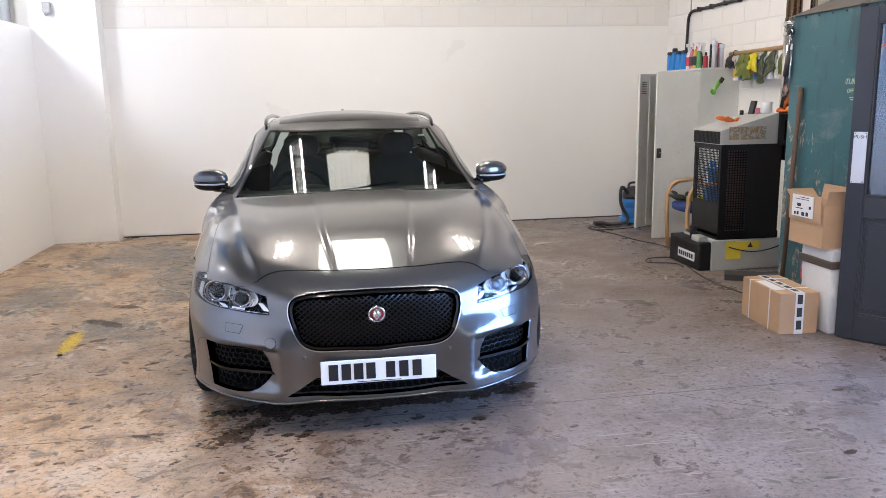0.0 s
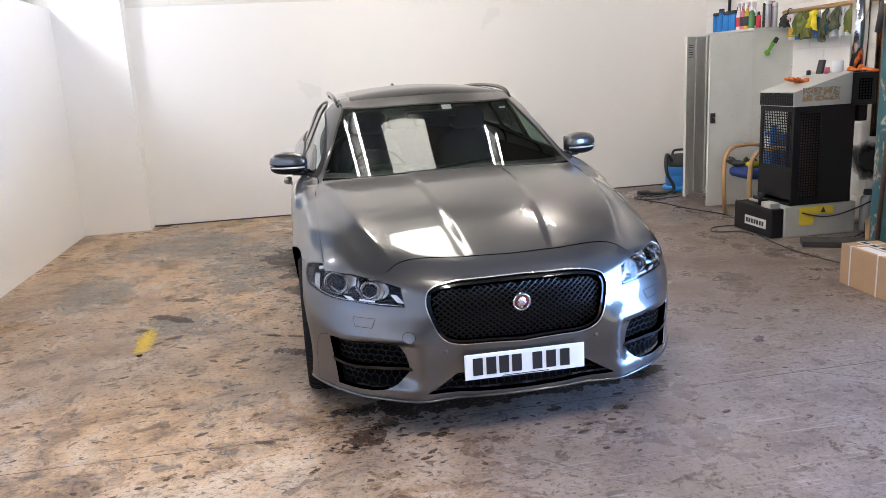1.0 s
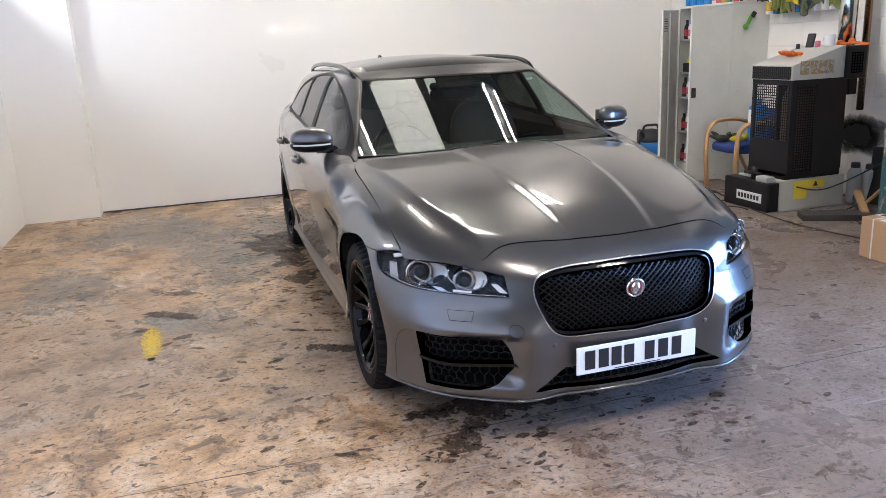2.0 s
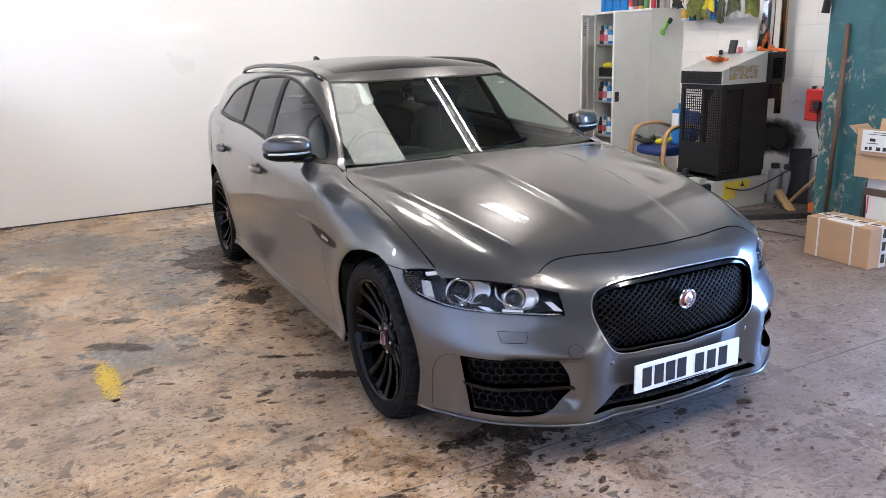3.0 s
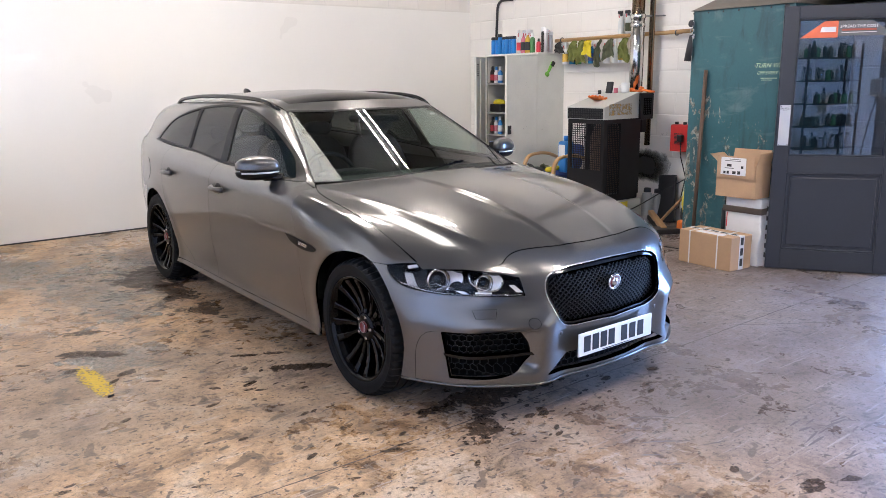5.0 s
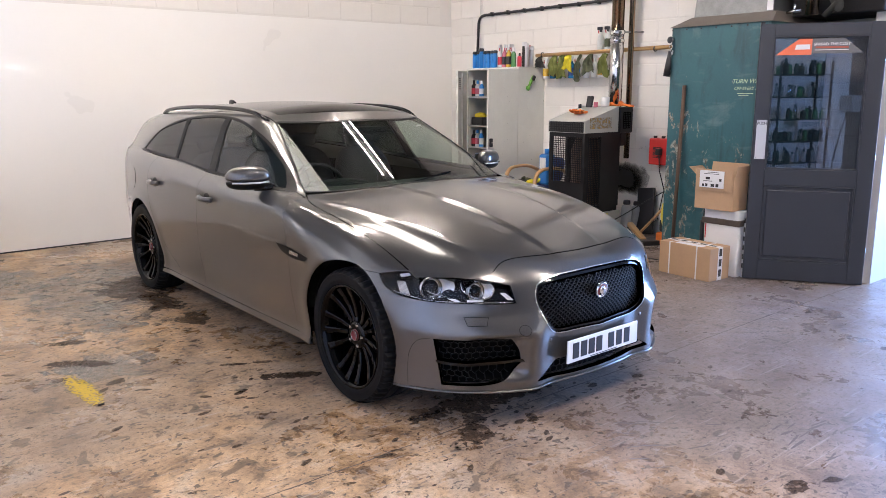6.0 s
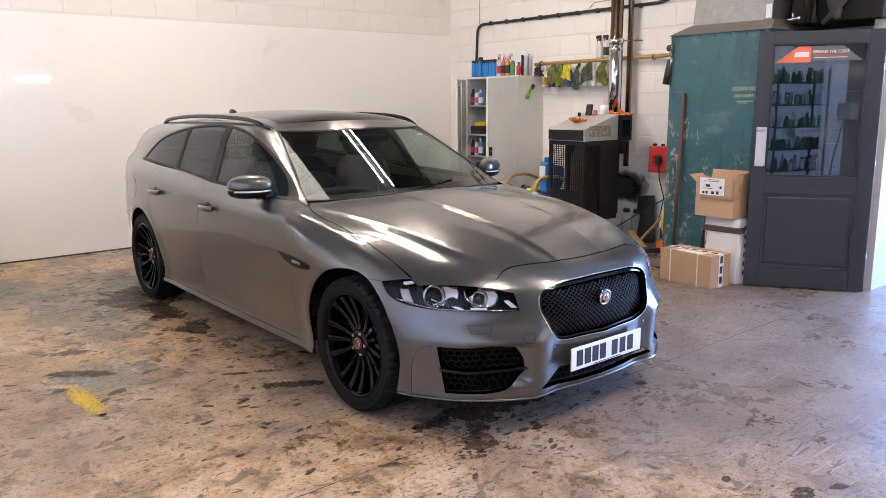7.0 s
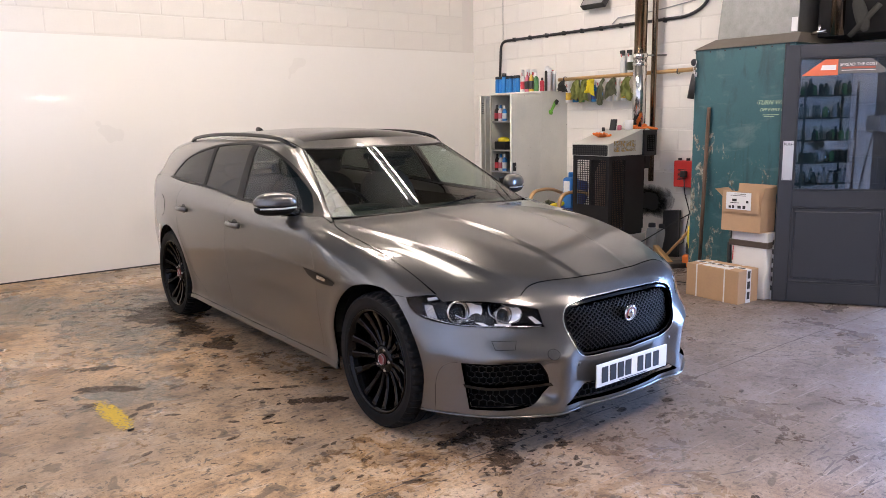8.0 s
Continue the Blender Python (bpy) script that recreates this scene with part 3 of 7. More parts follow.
    g3 = loop_of(side([(2.43, bt(2.43) + 0.012), (2.8, bt(2.8) + 0.012), (3.16, bt(3.16) + 0.012)]), side([(3.16, bt(3.16) + 0.012), (3.02, wt(3.02) - 0.015), (2.8, wt(2.8) - 0.012), (2.51, wt(2.51) - 0.012)]), side([(2.51, wt(2.51) - 0.012), (2.43, bt(2.43) + 0.012)]))
    band = loop_of(side(belt), side(window_top)[::-1])
    panel("window_surround", sheet([band, g1, g2, g3], at_wall, 0.03, edge=0.012, gap=0.0), M_trimblack, car, "black window surround", flip)
    for nm, g, mt, lb in (("front_window", g1, M_side, ""), ("rear_window", g2, M_privacy, "dark tinted glass"), ("quarter_window", g3, M_privacy, "dark tinted glass")):
        panel(nm, sheet([g], at_wall, 0.05, sink=0.004, edge=0.0, gap=-0.004), mt, car, lb, flip)
    # screen pillar and roof side
    screen_edge = [(0.735, 0.69), (0.69, 0.86), (0.63, 1.08), (0.585, 1.24), (0.56, 1.335)]
    roof_edge = [(0.56, 1.335), (0.572, 1.55), (0.585, 1.9), (0.585, 2.3), (0.575, 2.8), (0.55, 3.3), (0.52, 3.62)]
    up = [slant_uv(p) for p in lifted(screen_edge)], [slant_uv(p) for p in lifted(roof_edge)]
    low = [slant_uv(tuple(q)) for q in at_wall(*np.array(side(window_top)).T)]
    tail_low = [slant_uv(tuple(q)) for q in at_wall(*np.array(side([(3.21, 1.086), (3.45, 1.09), (3.78, 1.045)])).T)]
    foot_in = slant_uv(lifted([(0.7465, 0.640)])[0])
    foot_out = slant_uv(tuple(at_wall(*np.array(side([(0.622, 0.957)])).T)[0]))
    pillar = loop_of([foot_in, up[0][0]], *up, [up[1][-1], tail_low[-1]], tail_low[::-1], low[::-1], [low[0], foot_out], [foot_out, foot_in])
    panel("roof_side", sheet([pillar], at_slant, 0.016, gap=0.0012), M_paint, car, flip=flip)

# screen, roof and tailgate
screen_low = [(0, 0.475), (0.2, 0.487), (0.4, 0.524), (0.6, 0.59), (0.735, 0.665)]
screen_line = loop_of(screen_low, [(0.735, 0.665)] + screen_edge, [(0.56, 1.335), (0.4, 1.262), (0.2, 1.218), (0, 1.205)], mirror=True)
glass_line = shrunk(screen_line, 0.013)
panel("screen_border", sheet([screen_line, glass_line], at_top, 0.03, gap=0.001, edge=0.006), M_trimblack, car, "black screen border")
scuttle = loop_of(screen_low, [screen_low[-1], (0.715, 0.72)], [(0.715, 0.72), (0.6, 0.655), (0.4, 0.585), (0.2, 0.548), (0, 0.536)], mirror=True)
panel("scuttle_panel", sheet([scuttle], at_top, 0.02, sink=0.004, edge=0.008, gap=0.001), M_trimblack, car, "black scuttle panel")
pane_v, pane_f, pane_n = sheet([shrunk(screen_line, 0.010)], at_top, 0.03, sink=0.003, edge=0.0)
bend = np.stack([pane_v[:, 0] ** i * (pane_v[:, 1] - 0.9) ** k for i, k in ((0, 0), (1, 0), (0, 1))], 1)
pane_n = bend @ (np.linalg.lstsq(bend, pane_n, rcond=None)[0] * [[1.0], [1.0], [1.2]])
pane_n /= np.linalg.norm(pane_n, axis=1)[:, None]
panel("windscreen", (pane_v, pane_f, pane_n), M_glass, car, "clear laminated glass")
roof_front = [(0, 1.205), (0.2, 1.218), (0.4, 1.262), (0.56, 1.335)]
roof_line = loop_of(roof_front, roof_edge, [(0.52, 3.62), (0.3, 3.68), (0, 3.70)], mirror=True)
pano = loop_of([(0, 1.325), (0.25, 1.345), (0.50, 1.41)], [(0.50, 1.41), (0.50, 2.2), (0.49, 3.0)], [(0.49, 3.0), (0.3, 3.02), (0, 3.03)], mirror=True)
panel("roof", sheet([roof_line, pano], at_top, 0.035, gap=0.001), M_paint, car)
panel("panoramic_roof", sheet([pano], at_top, 0.05, sink=0.002, edge=0.008), M_gloss, car, "black tinted roof glass")


# ---- what the car's shell carries ----
def offset_wall(a, v, d):
    p = at_wall(np.asarray(a, float), np.asarray(v, float))
    return p + normals(p) * d


def groove(outline, flip):
    """The dark joint round a cap in the bumper."""
    l = np.array(outline, float)
    p = offset_wall(l[:, 0], l[:, 1], 0.0) * (-1 if flip else 1, 1, 1)
    part("joint", tube(p, 0.0010, 6), M_shell, bumper, "dark joint line")


# dark shell under the panels
def shell():
    vs, fs = [], []
    a, v = np.meshgrid(np.concatenate([np.linspace(0, 1.3, 40), np.linspace(1.32, 5.15, 110)]), np.linspace(0.2, 0.93, 30))
    p = offset_wall(a.ravel(), v.ravel(), -0.022)
    c, r = a.shape[1], a.shape[0]
    y = a.ravel() - 0.45 - 0.3 * math.pi
    hole = (np.hypot(y, v.ravel() - 0.335) < 0.42) | (np.hypot(y - 2.96, v.ravel() - 0.335) < 0.42) | ((a.ravel() < 0.5) & (v.ravel() > 0.4) & (v.ravel() < 0.72)) | ((a.ravel() < 1.12) & (v.ravel() < 0.74))
    for i in range(r - 1):
        for j in range(c - 1):
            q = (i * c + j, i * c + j + 1, (i + 1) * c + j + 1, (i + 1) * c + j)
            if not any(hole[k] for k in q):
                fs.append(q)
    vs = list(p)
    n = len(vs)
    return vs + [q * (-1, 1, 1) for q in vs], fs + [tuple(k + n for k in q[::-1]) for q in fs]


part("inner_shell", shell(), M_shell, car, "black underseal")
under = box(-0.80, 0.80, 0.42, 2.5, 0.195, 0.30, 0.04)
box(-0.52, 0.52, 2.4, 3.9, 0.20, 0.34, 0.04, bm=under)
box(-0.60, 0.60, -0.62, 0.45, 0.20, 0.70, 0.05, bm=under)
box(-0.50, 0.50, -0.60, -0.50, 0.20, 0.74, 0.03, bm=under)
part("underbody", under, M_shell, car, "black underseal")
for flip in (WEST, EAST):
    for cy in (0.0, 2.96):
        n = 28
        vs, fs = [], []
        for k in range(n + 1):
            t = radians(-15 + 210 * k / n)
            for x in (0.50, 0.86):
                vs.append(((-x if flip else x), cy + (R_ARCH + 0.008) * math.cos(t), 0.335 + (R_ARCH + 0.008) * math.sin(t)))
        fs = [(2 * k, 2 * k + 1, 2 * k + 3, 2 * k + 2) for k in range(n)]
        fs.append(tuple(range(0, 2 * n + 2, 2)))
        part("wheel_arch_liner", (vs, fs), M_shell, car, "black arch liner", True)


# wheels: tyre, rim, spokes, nuts, brake
def sweep(profile, sides=72):
    """A closed profile of (radius, x) turned about the x axis."""
    v, f = lathe(profile, sides, Matrix.Rotation(radians(90), 4, "Y"), True)
    return v, f


M_rim = material("wheel_black", (0.0015, 0.0015, 0.0017), 0.04, 0.0, Specular_IOR_Level=0.18)
M_iron = worn("brake_iron", (0.16, 0.15, 0.145), 0.4, 0.3, metal=0.8)
M_red = material("badge_red", (0.20, 0.022, 0.02), 0.3)
spoke_mesh = None


def wheel(cy, flip):
    global spoke_mesh
    m = Matrix.Translation((-0.785 if flip else 0.785, cy, 0.335)) @ Matrix.Rotation(radians(180 if flip else 0), 4, "Z")
    rim = [(0.236, -0.10), (0.250, -0.11), (0.262, -0.112), (0.262, -0.10), (0.235, -0.07), (0.232, 0.06), (0.244, 0.09), (0.262, 0.108), (0.264, 0.117), (0.258, 0.119), (0.249, 0.112), (0.243, 0.10), (0.228, 0.06), (0.226, -0.07)]
    hub = lathe([(0.075, 0.02), (0.076, 0.055), (0.07, 0.068), (0.05, 0.074), (0.034, 0.070)], 30, Matrix.Rotation(radians(90), 4, "Y"))
    w = part("wheel", both(sweep(rim), hub), M_rim, car, "gloss black multi-spoke alloy wheel", True)
    prof = [(0.262, -0.112), (0.285, -0.122), (0.315, -0.124), (0.333, -0.112), (0.340, -0.09)]
    for g in (-0.06, 0.0, 0.06):
        prof += [(0.3425, g - 0.012), (0.3425, g - 0.006), (0.336, g - 0.005), (0.336, g + 0.005), (0.3425, g + 0.006), (0.3425, g + 0.012)]
    prof += [(0.340, 0.09), (0.333, 0.112), (0.318, 0.1235), (0.312, 0.1225), (0.285, 0.122), (0.270, 0.118), (0.262, 0.112), (0.25, 0.0)]
    n = 144
    tv, tf = sweep(prof, n)
    for i, (r, x) in enumerate(prof):
        if r > 0.331 and abs(x) > 0.07:
            for k in range(n):
                if k % 3 == 0:
                    q = tv[i * n + k]
                    s = (r - 0.009) / r
                    tv[i * n + k] = Vector((q.x, q.y * s, q.z * s))
    tyre = part("tyre", (tv, tf), M_rubber, w, "black low-profile tyre")
    if spoke_mesh is None:
        sec = [(0.050, 0.068, 0.0115, 0.030), (0.09, 0.060, 0.0115, 0.030), (0.15, 0.068, 0.0125, 0.030), (0.20, 0.084, 0.0145, 0.030), (0.232, 0.100, 0.018, 0.028), (0.247, 0.104, 0.024, 0.022)]
        sv, sf = [], []
        for r, x, h, dp in sec:
            sv += [(x - dp, -h, r), (x - 0.004, -h, r), (x, -h * 0.6, r), (x, h * 0.6, r), (x - 0.004, h, r), (x - dp, h, r)]
        for i in range(len(sec) - 1):
            sf += [(i * 6 + k, i * 6 + (k + 1) % 6, i * 6 + 6 + (k + 1) % 6, i * 6 + 6 + k) for k in range(6)]
        spoke_mesh = bpy.data.meshes.new("spoke")
        spoke_mesh.from_pydata(sv, [], sf)
        spoke_mesh.materials.append(M_rim)
    for k in range(15):
        s = new("spoke", spoke_mesh)
        s.parent = w
        s.matrix_parent_inverse = Matrix.Identity(4)
        s.matrix_basis = Matrix.Rotation(2 * math.pi * (k + (0.13 if k % 3 == 0 else -0.13 if k % 3 == 2 else 0)) / 15, 4, "X")
    cap = part("centre_cap", lathe([(0.029, 0.068), (0.029, 0.078), (0.024, 0.081), (0.0235, 0.079), (0.001, 0.080)], 24, Matrix.Rotation(radians(90), 4, "Y")), M_red, w, "red and silver wheel cap", True)
    part("cap_ring", lathe([(0.0245, 0.0795), (0.0245, 0.0825), (0.028, 0.0825), (0.028, 0.0795)], 24, Matrix.Rotation(radians(90), 4, "Y"), True), M_satin, w, "silver cap ring", True)
    for k in range(5):
        t = 2 * math.pi * (k + 0.25) / 5
        part("wheel_nut", lathe([(0.011, 0.05), (0.011, 0.072), (0.008, 0.076), (0.002, 0.076)], 6, Matrix.Translation((0, 0.056 * math.sin(t), 0.056 * math.cos(t))) @ Matrix.Rotation(radians(90), 4, "Y")), M_satin, w, "silver wheel nut")
    part("brake_disc", sweep([(0.08, -0.01), (0.165, -0.01), (0.165, -0.035), (0.08, -0.035)], 48), M_iron, w, "grey iron brake disc", True)
    part("brake_caliper", box(-0.05, 0.02, -0.16, -0.09, -0.09, 0.09, 0.015), M_plastic, w, "dark brake caliper")
    for o in (w, *w.children):
        if o.name.split(".")[0] != "spoke":
            o.matrix_parent_inverse = Matrix.Identity(4) if o is not w else base_of(car).inverted()
    w.matrix_basis = m
    return w


for cy in (0.0, 2.96):
    for flip in (WEST, EAST):
        wheel(cy, flip)


# lattice behind an opening
def lattice(outline, pitch_a, pitch_v, sink, thick=0.0028, honey=False):
    lo, hi = outline.min(0), outline.max(0)
    lines, step = [], 0.008
    if honey:
        rows = int((hi[1] - lo[1]) / pitch_v) + 2
        for j in range(rows):
            v0, u = lo[1] + j * pitch_v, np.arange(lo[0], hi[0], pitch_a / 4)
            zig = v0 + pitch_v * 0.28 * np.array([(0, 1, 1, 0)[k % 4] if j % 2 == 0 else (1, 0, 0, 1)[k % 4] for k in range(len(u))])
            lines.append(np.stack([u, zig], 1))
        for j in range(rows):
            v0 = lo[1] + j * pitch_v
            for i in range(int((hi[0] - lo[0]) / pitch_a) + 2):
                x = lo[0] + pitch_a * (i + (0.375 if j % 2 == 0 else 0.875))
                lines.append(np.array([(x, v0 + pitch_v * 0.28), (x, v0 + pitch_v)]))
    else:
        slope = pitch_v / pitch_a
        span = (hi[1] - lo[1]) / slope
        for sgn in (1, -1):
            for c in np.arange(lo[0] - span, hi[0] + span, pitch_a):
                v = np.arange(lo[1], hi[1], step)
                u = c + sgn * (v - (lo[1] + hi[1]) / 2) / slope
                lines.append(np.stack([u, v], 1))
    geos = []
    for l in lines:
        ok = inside(l, [outline])
        k = 0
        while k < len(l):
            if ok[k]:
                e = k
                while e + 1 < len(l) and ok[e + 1]:
                    e += 1
                if e > k:
                    q = l[k:e + 1]
                    p = offset_wall(q[:, 0], q[:, 1], -sink)
                    geos.append(tube(p[::2] if len(p) > 5 else p, thick, 4, False))
                k = e + 1
            else:
                k += 1
    return both(*geos)


def backing(name, outline, sink, label="dark opening"):
    return panel(name, sheet([outline], at_wall, 0.05, sink=sink, edge=0.0, gap=-0.012), M_shell, car, label)


M_mesh = material("mesh_black", (0.003, 0.003, 0.0032), 0.32, 0.0, Specular_IOR_Level=0.35)
grille = part("grille", lattice(shrunk(gl, 0.012), 0.0295, 0.0245, 0.030, 0.0033), M_mesh, car, "gloss black diamond mesh grille")
backing("grille_backing", gl, 0.052)
panel("grille_frame", sheet([shrunk(gl, 0.0), shrunk(gl, 0.016)], at_wall, 0.02, sink=0.008, edge=0.03, gap=0.0), M_gloss, grille, "gloss black grille frame")
panel("grille_trim", sheet([shrunk(gl, -0.002), shrunk(gl, 0.002)], at_wall, 0.02, sink=-0.002, edge=0.02, gap=0.0), M_satin, grille, "thin satin silver trim")
bp = offset_wall([0.0], [0.593], -0.006)[0]
bm_ = Matrix.Translation(bp) @ Matrix.Rotation(radians(100), 4, "X")
badge = part("badge", lathe([(0.040, -0.02), (0.040, 0.0), (0.037, 0.005), (0.032, 0.004), (0.031, 0.001), (0.001, 0.001)], 32, bm_), M_chrome, grille, "round chrome badge", True)
part("badge_face", lathe([(0.031, 0.001), (0.026, 0.003), (0.001, 0.004)], 32, bm_), M_red, badge, "dark red badge face", True)
part("badge_relief", lathe([(0.026, 0.002), (0.021, 0.009), (0.011, 0.014), (0.001, 0.015)], 9, bm_ @ Matrix.Diagonal((0.8, 1.1, 1, 1))), M_chrome, badge, "plain silver relief")
part("lower_grille", lattice(shrunk(ll, 0.004), 0.034, 0.03, 0.035, 0.003, True), M_trimblack, car, "black honeycomb lower grille")
backing("lower_backing", ll, 0.06)
for flip in (WEST, EAST):
    s = -1 if flip else 1
    part("side_intake_mesh", (lambda g: ([(v[0] * s, v[1], v[2]) for v in g[0]], g[1]))(lattice(shrunk(il, 0.004), 0.034, 0.026, 0.035, 0.0032, True)), M_trimblack, car, "black honeycomb intake mesh")
    panel("intake_backing", sheet([il], at_wall, 0.05, sink=0.06, edge=0.0, gap=-0.012), M_shell, car, "dark opening", flip)
    blade = loop_of(on_wall([(0.785, -0.55, 0.340), (0.66, -0.68, 0.327), (0.47, -0.78, 0.338)]), on_wall([(0.47, -0.78, 0.338), (0.462, -0.785, 0.326)]), on_wall([(0.462, -0.785, 0.326), (0.66, -0.68, 0.313), (0.78, -0.555, 0.326)]), on_wall([(0.78, -0.555, 0.326), (0.785, -0.55, 0.340)]))
    panel("intake_blade", sheet([blade], at_wall, 0.02, sink=-0.002, edge=0.03, gap=0.0), M_gloss, car, "gloss black intake blade", flip)
    # flap and washer lid
    flap = loop_of(on_wall([(0.80, -0.53, 0.440), (0.83, -0.48, 0.425), (0.845, -0.44, 0.37), (0.85, -0.43, 0.30), (0.85, -0.43, 0.20)]), on_wall([(0.85, -0.43, 0.20), (0.775, -0.56, 0.20)]), on_wall([(0.775, -0.56, 0.20), (0.80, -0.53, 0.440)]))
    panel("bumper_flap", sheet([flap], at_wall, 0.03, sink=-0.001, edge=0.004, gap=0.002), M_paint, bumper, flip=flip)
    groove(flap[:-12], flip)
    lid = loop_of(on_wall([(0.685, -0.63, 0.538), (0.60, -0.70, 0.538)]), on_wall([(0.60, -0.70, 0.538), (0.607, -0.69, 0.502)]), on_wall([(0.607, -0.69, 0.502), (0.675, -0.64, 0.502)]), on_wall([(0.675, -0.64, 0.502), (0.685, -0.63, 0.538)]))
    panel("washer_lid", sheet([lid], at_wall, 0.03, sink=-0.001, edge=0.004, gap=0.001), M_paint, bumper, flip=flip)
    groove(list(lid) + [lid[0]], flip)
cx = np.array([(-0.455 + 0.0225 * math.cos(t), 0.476 + 0.0225 * math.sin(t)) for t in np.linspace(0, 2 * math.pi, 25)[:-1]])
panel("towing_cap", sheet([cx], at_wall, 0.02, sink=-0.001, edge=0.004, gap=0.001), M_paint, bumper)
groove(list(cx * (-1, 1)) + [cx[0] * (-1, 1)], True)
part("front_lip", tube(offset_wall(np.linspace(-1.02, 1.02, 60), np.full(60, 0.215), 0.001) - (0, 0, 0.022), 0.0055, 6), M_paint, bumper, "thin lip edge", True)
for x in (-0.33, 0.33):
    q = offset_wall([x], [0.405], 0.0)[0]
    part("parking_sensor", lathe([(0.009, -0.004), (0.009, 0.001), (0.007, 0.002), (0.001, 0.002)], 14, Matrix.Translation(q) @ Matrix.Rotation(radians(90), 4, "X")), M_paint, bumper, "", True)

# number plate with its characters as plain bars
pl = part("number_plate", box(-0.26, 0.26, -0.872, -0.864, 0.283, 0.394, 0.004), worn("plate_white", (0.80, 0.80, 0.78), 0.35, 0.04), car, "white front number plate with dark bars")
M_ink = material("plate_black", (0.012, 0.012, 0.014), 0.4)
for x, wd in [(-0.204, 0.046), (-0.147, 0.046), (-0.092, 0.046), (-0.037, 0.046), (0.052, 0.046), (0.112, 0.046), (0.172, 0.046)]:
    part("bar", box(x - 0.021, x + 0.021, -0.8745, -0.8715, 0.302, 0.377), M_ink, pl)
part("plate_footer", box(-0.10, 0.10, -0.8735, -0.8715, 0.2885, 0.2915), M_ink, pl)

# headlamps
for flip in (WEST, EAST):
    hl = [tuple(q) for q in lifted(flowing(hood_lamp, 0.03))]
    lid_l = loop_of(on_wall(hl), on_wall([hl[-1], lamp_line[2]]), on_wall(lamp_line[2:]), on_wall([lamp_line[-1], (0.50, -0.70, 0.70), hl[0]]))
    panel("lamp_lid", sheet([lid_l], at_wall, 0.02, sink=0.0015, edge=0.01, gap=0.001), M_paint, bumper, flip=flip)
M_house = material("lamp_housing", (0.006, 0.006, 0.007), 0.25, Specular_IOR_Level=0.2)
M_reflect = material("lamp_reflector", (0.50, 0.50, 0.50), 0.12, 1.0)
M_wing = material("lamp_silver", (0.82, 0.81, 0.79), 0.30, 0.45)
M_drl = material("lamp_light_bar", (0.66, 0.66, 0.655), 0.2, 0.0, Coat_Weight=1.0)
M_clear = material("ribbed_clear_plastic", (0.42, 0.42, 0.42), 0.15, 0.3, Coat_Weight=1.0)
M_orb = material("projector_glass", (0.006, 0.007, 0.008), 0.02, 0.0, Specular_IOR_Level=0.25)
lamp_loop = loop_of(on_wall(lamp_line), on_wall([lamp_line[-1], lamp_low[0]]), on_wall(lamp_low))


def shard(points, deep, s, thick=0.006):
    """A flat moulded piece that follows the lens at some depth."""
    l = np.array(on_wall(points), float)
    f = offset_wall(l[:, 0], l[:, 1], -deep) * (s, 1, 1)
    g = offset_wall(l[:, 0], l[:, 1], -deep - thick) * (s, 1, 1)
    n = len(f)
    bs = bmesh.new()
    u, w = [bs.verts.new(q) for q in f], [bs.verts.new(q) for q in g]
    bs.faces.new(u), bs.faces.new(w[::-1])
    for i in range(n):
        bs.faces.new((u[i], w[i], w[(i + 1) % n], u[(i + 1) % n]))
    bmesh.ops.recalc_face_normals(bs, faces=bs.faces)
    return bs


BLADES = [[(0.729, -0.567, 0.618), (0.703, -0.592, 0.616), (0.687, -0.611, 0.603), (0.708, -0.594, 0.603)],
          [(0.535, -0.705, 0.640), (0.514, -0.717, 0.640), (0.484, -0.749, 0.605), (0.51, -0.733, 0.607)],
          [(0.664, -0.629, 0.611), (0.604, -0.674, 0.609), (0.605, -0.675, 0.602), (0.664, -0.629, 0.603)]]
GUIDES = [([(0.667, -0.589, 0.695), (0.673, -0.608, 0.657), (0.654, -0.632, 0.633), (0.572, -0.692, 0.627), (0.559, -0.693, 0.655)], 0.0038),
          ([(0.783, -0.447, 0.712), (0.798, -0.452, 0.692), (0.797, -0.471, 0.667), (0.775, -0.505, 0.642), (0.74, -0.548, 0.634)], 0.0038),
          ([(0.86, -0.32, 0.636), (0.80, -0.455, 0.612), (0.70, -0.59, 0.600), (0.60, -0.68, 0.597), (0.486, -0.75, 0.594)], 0.003)]
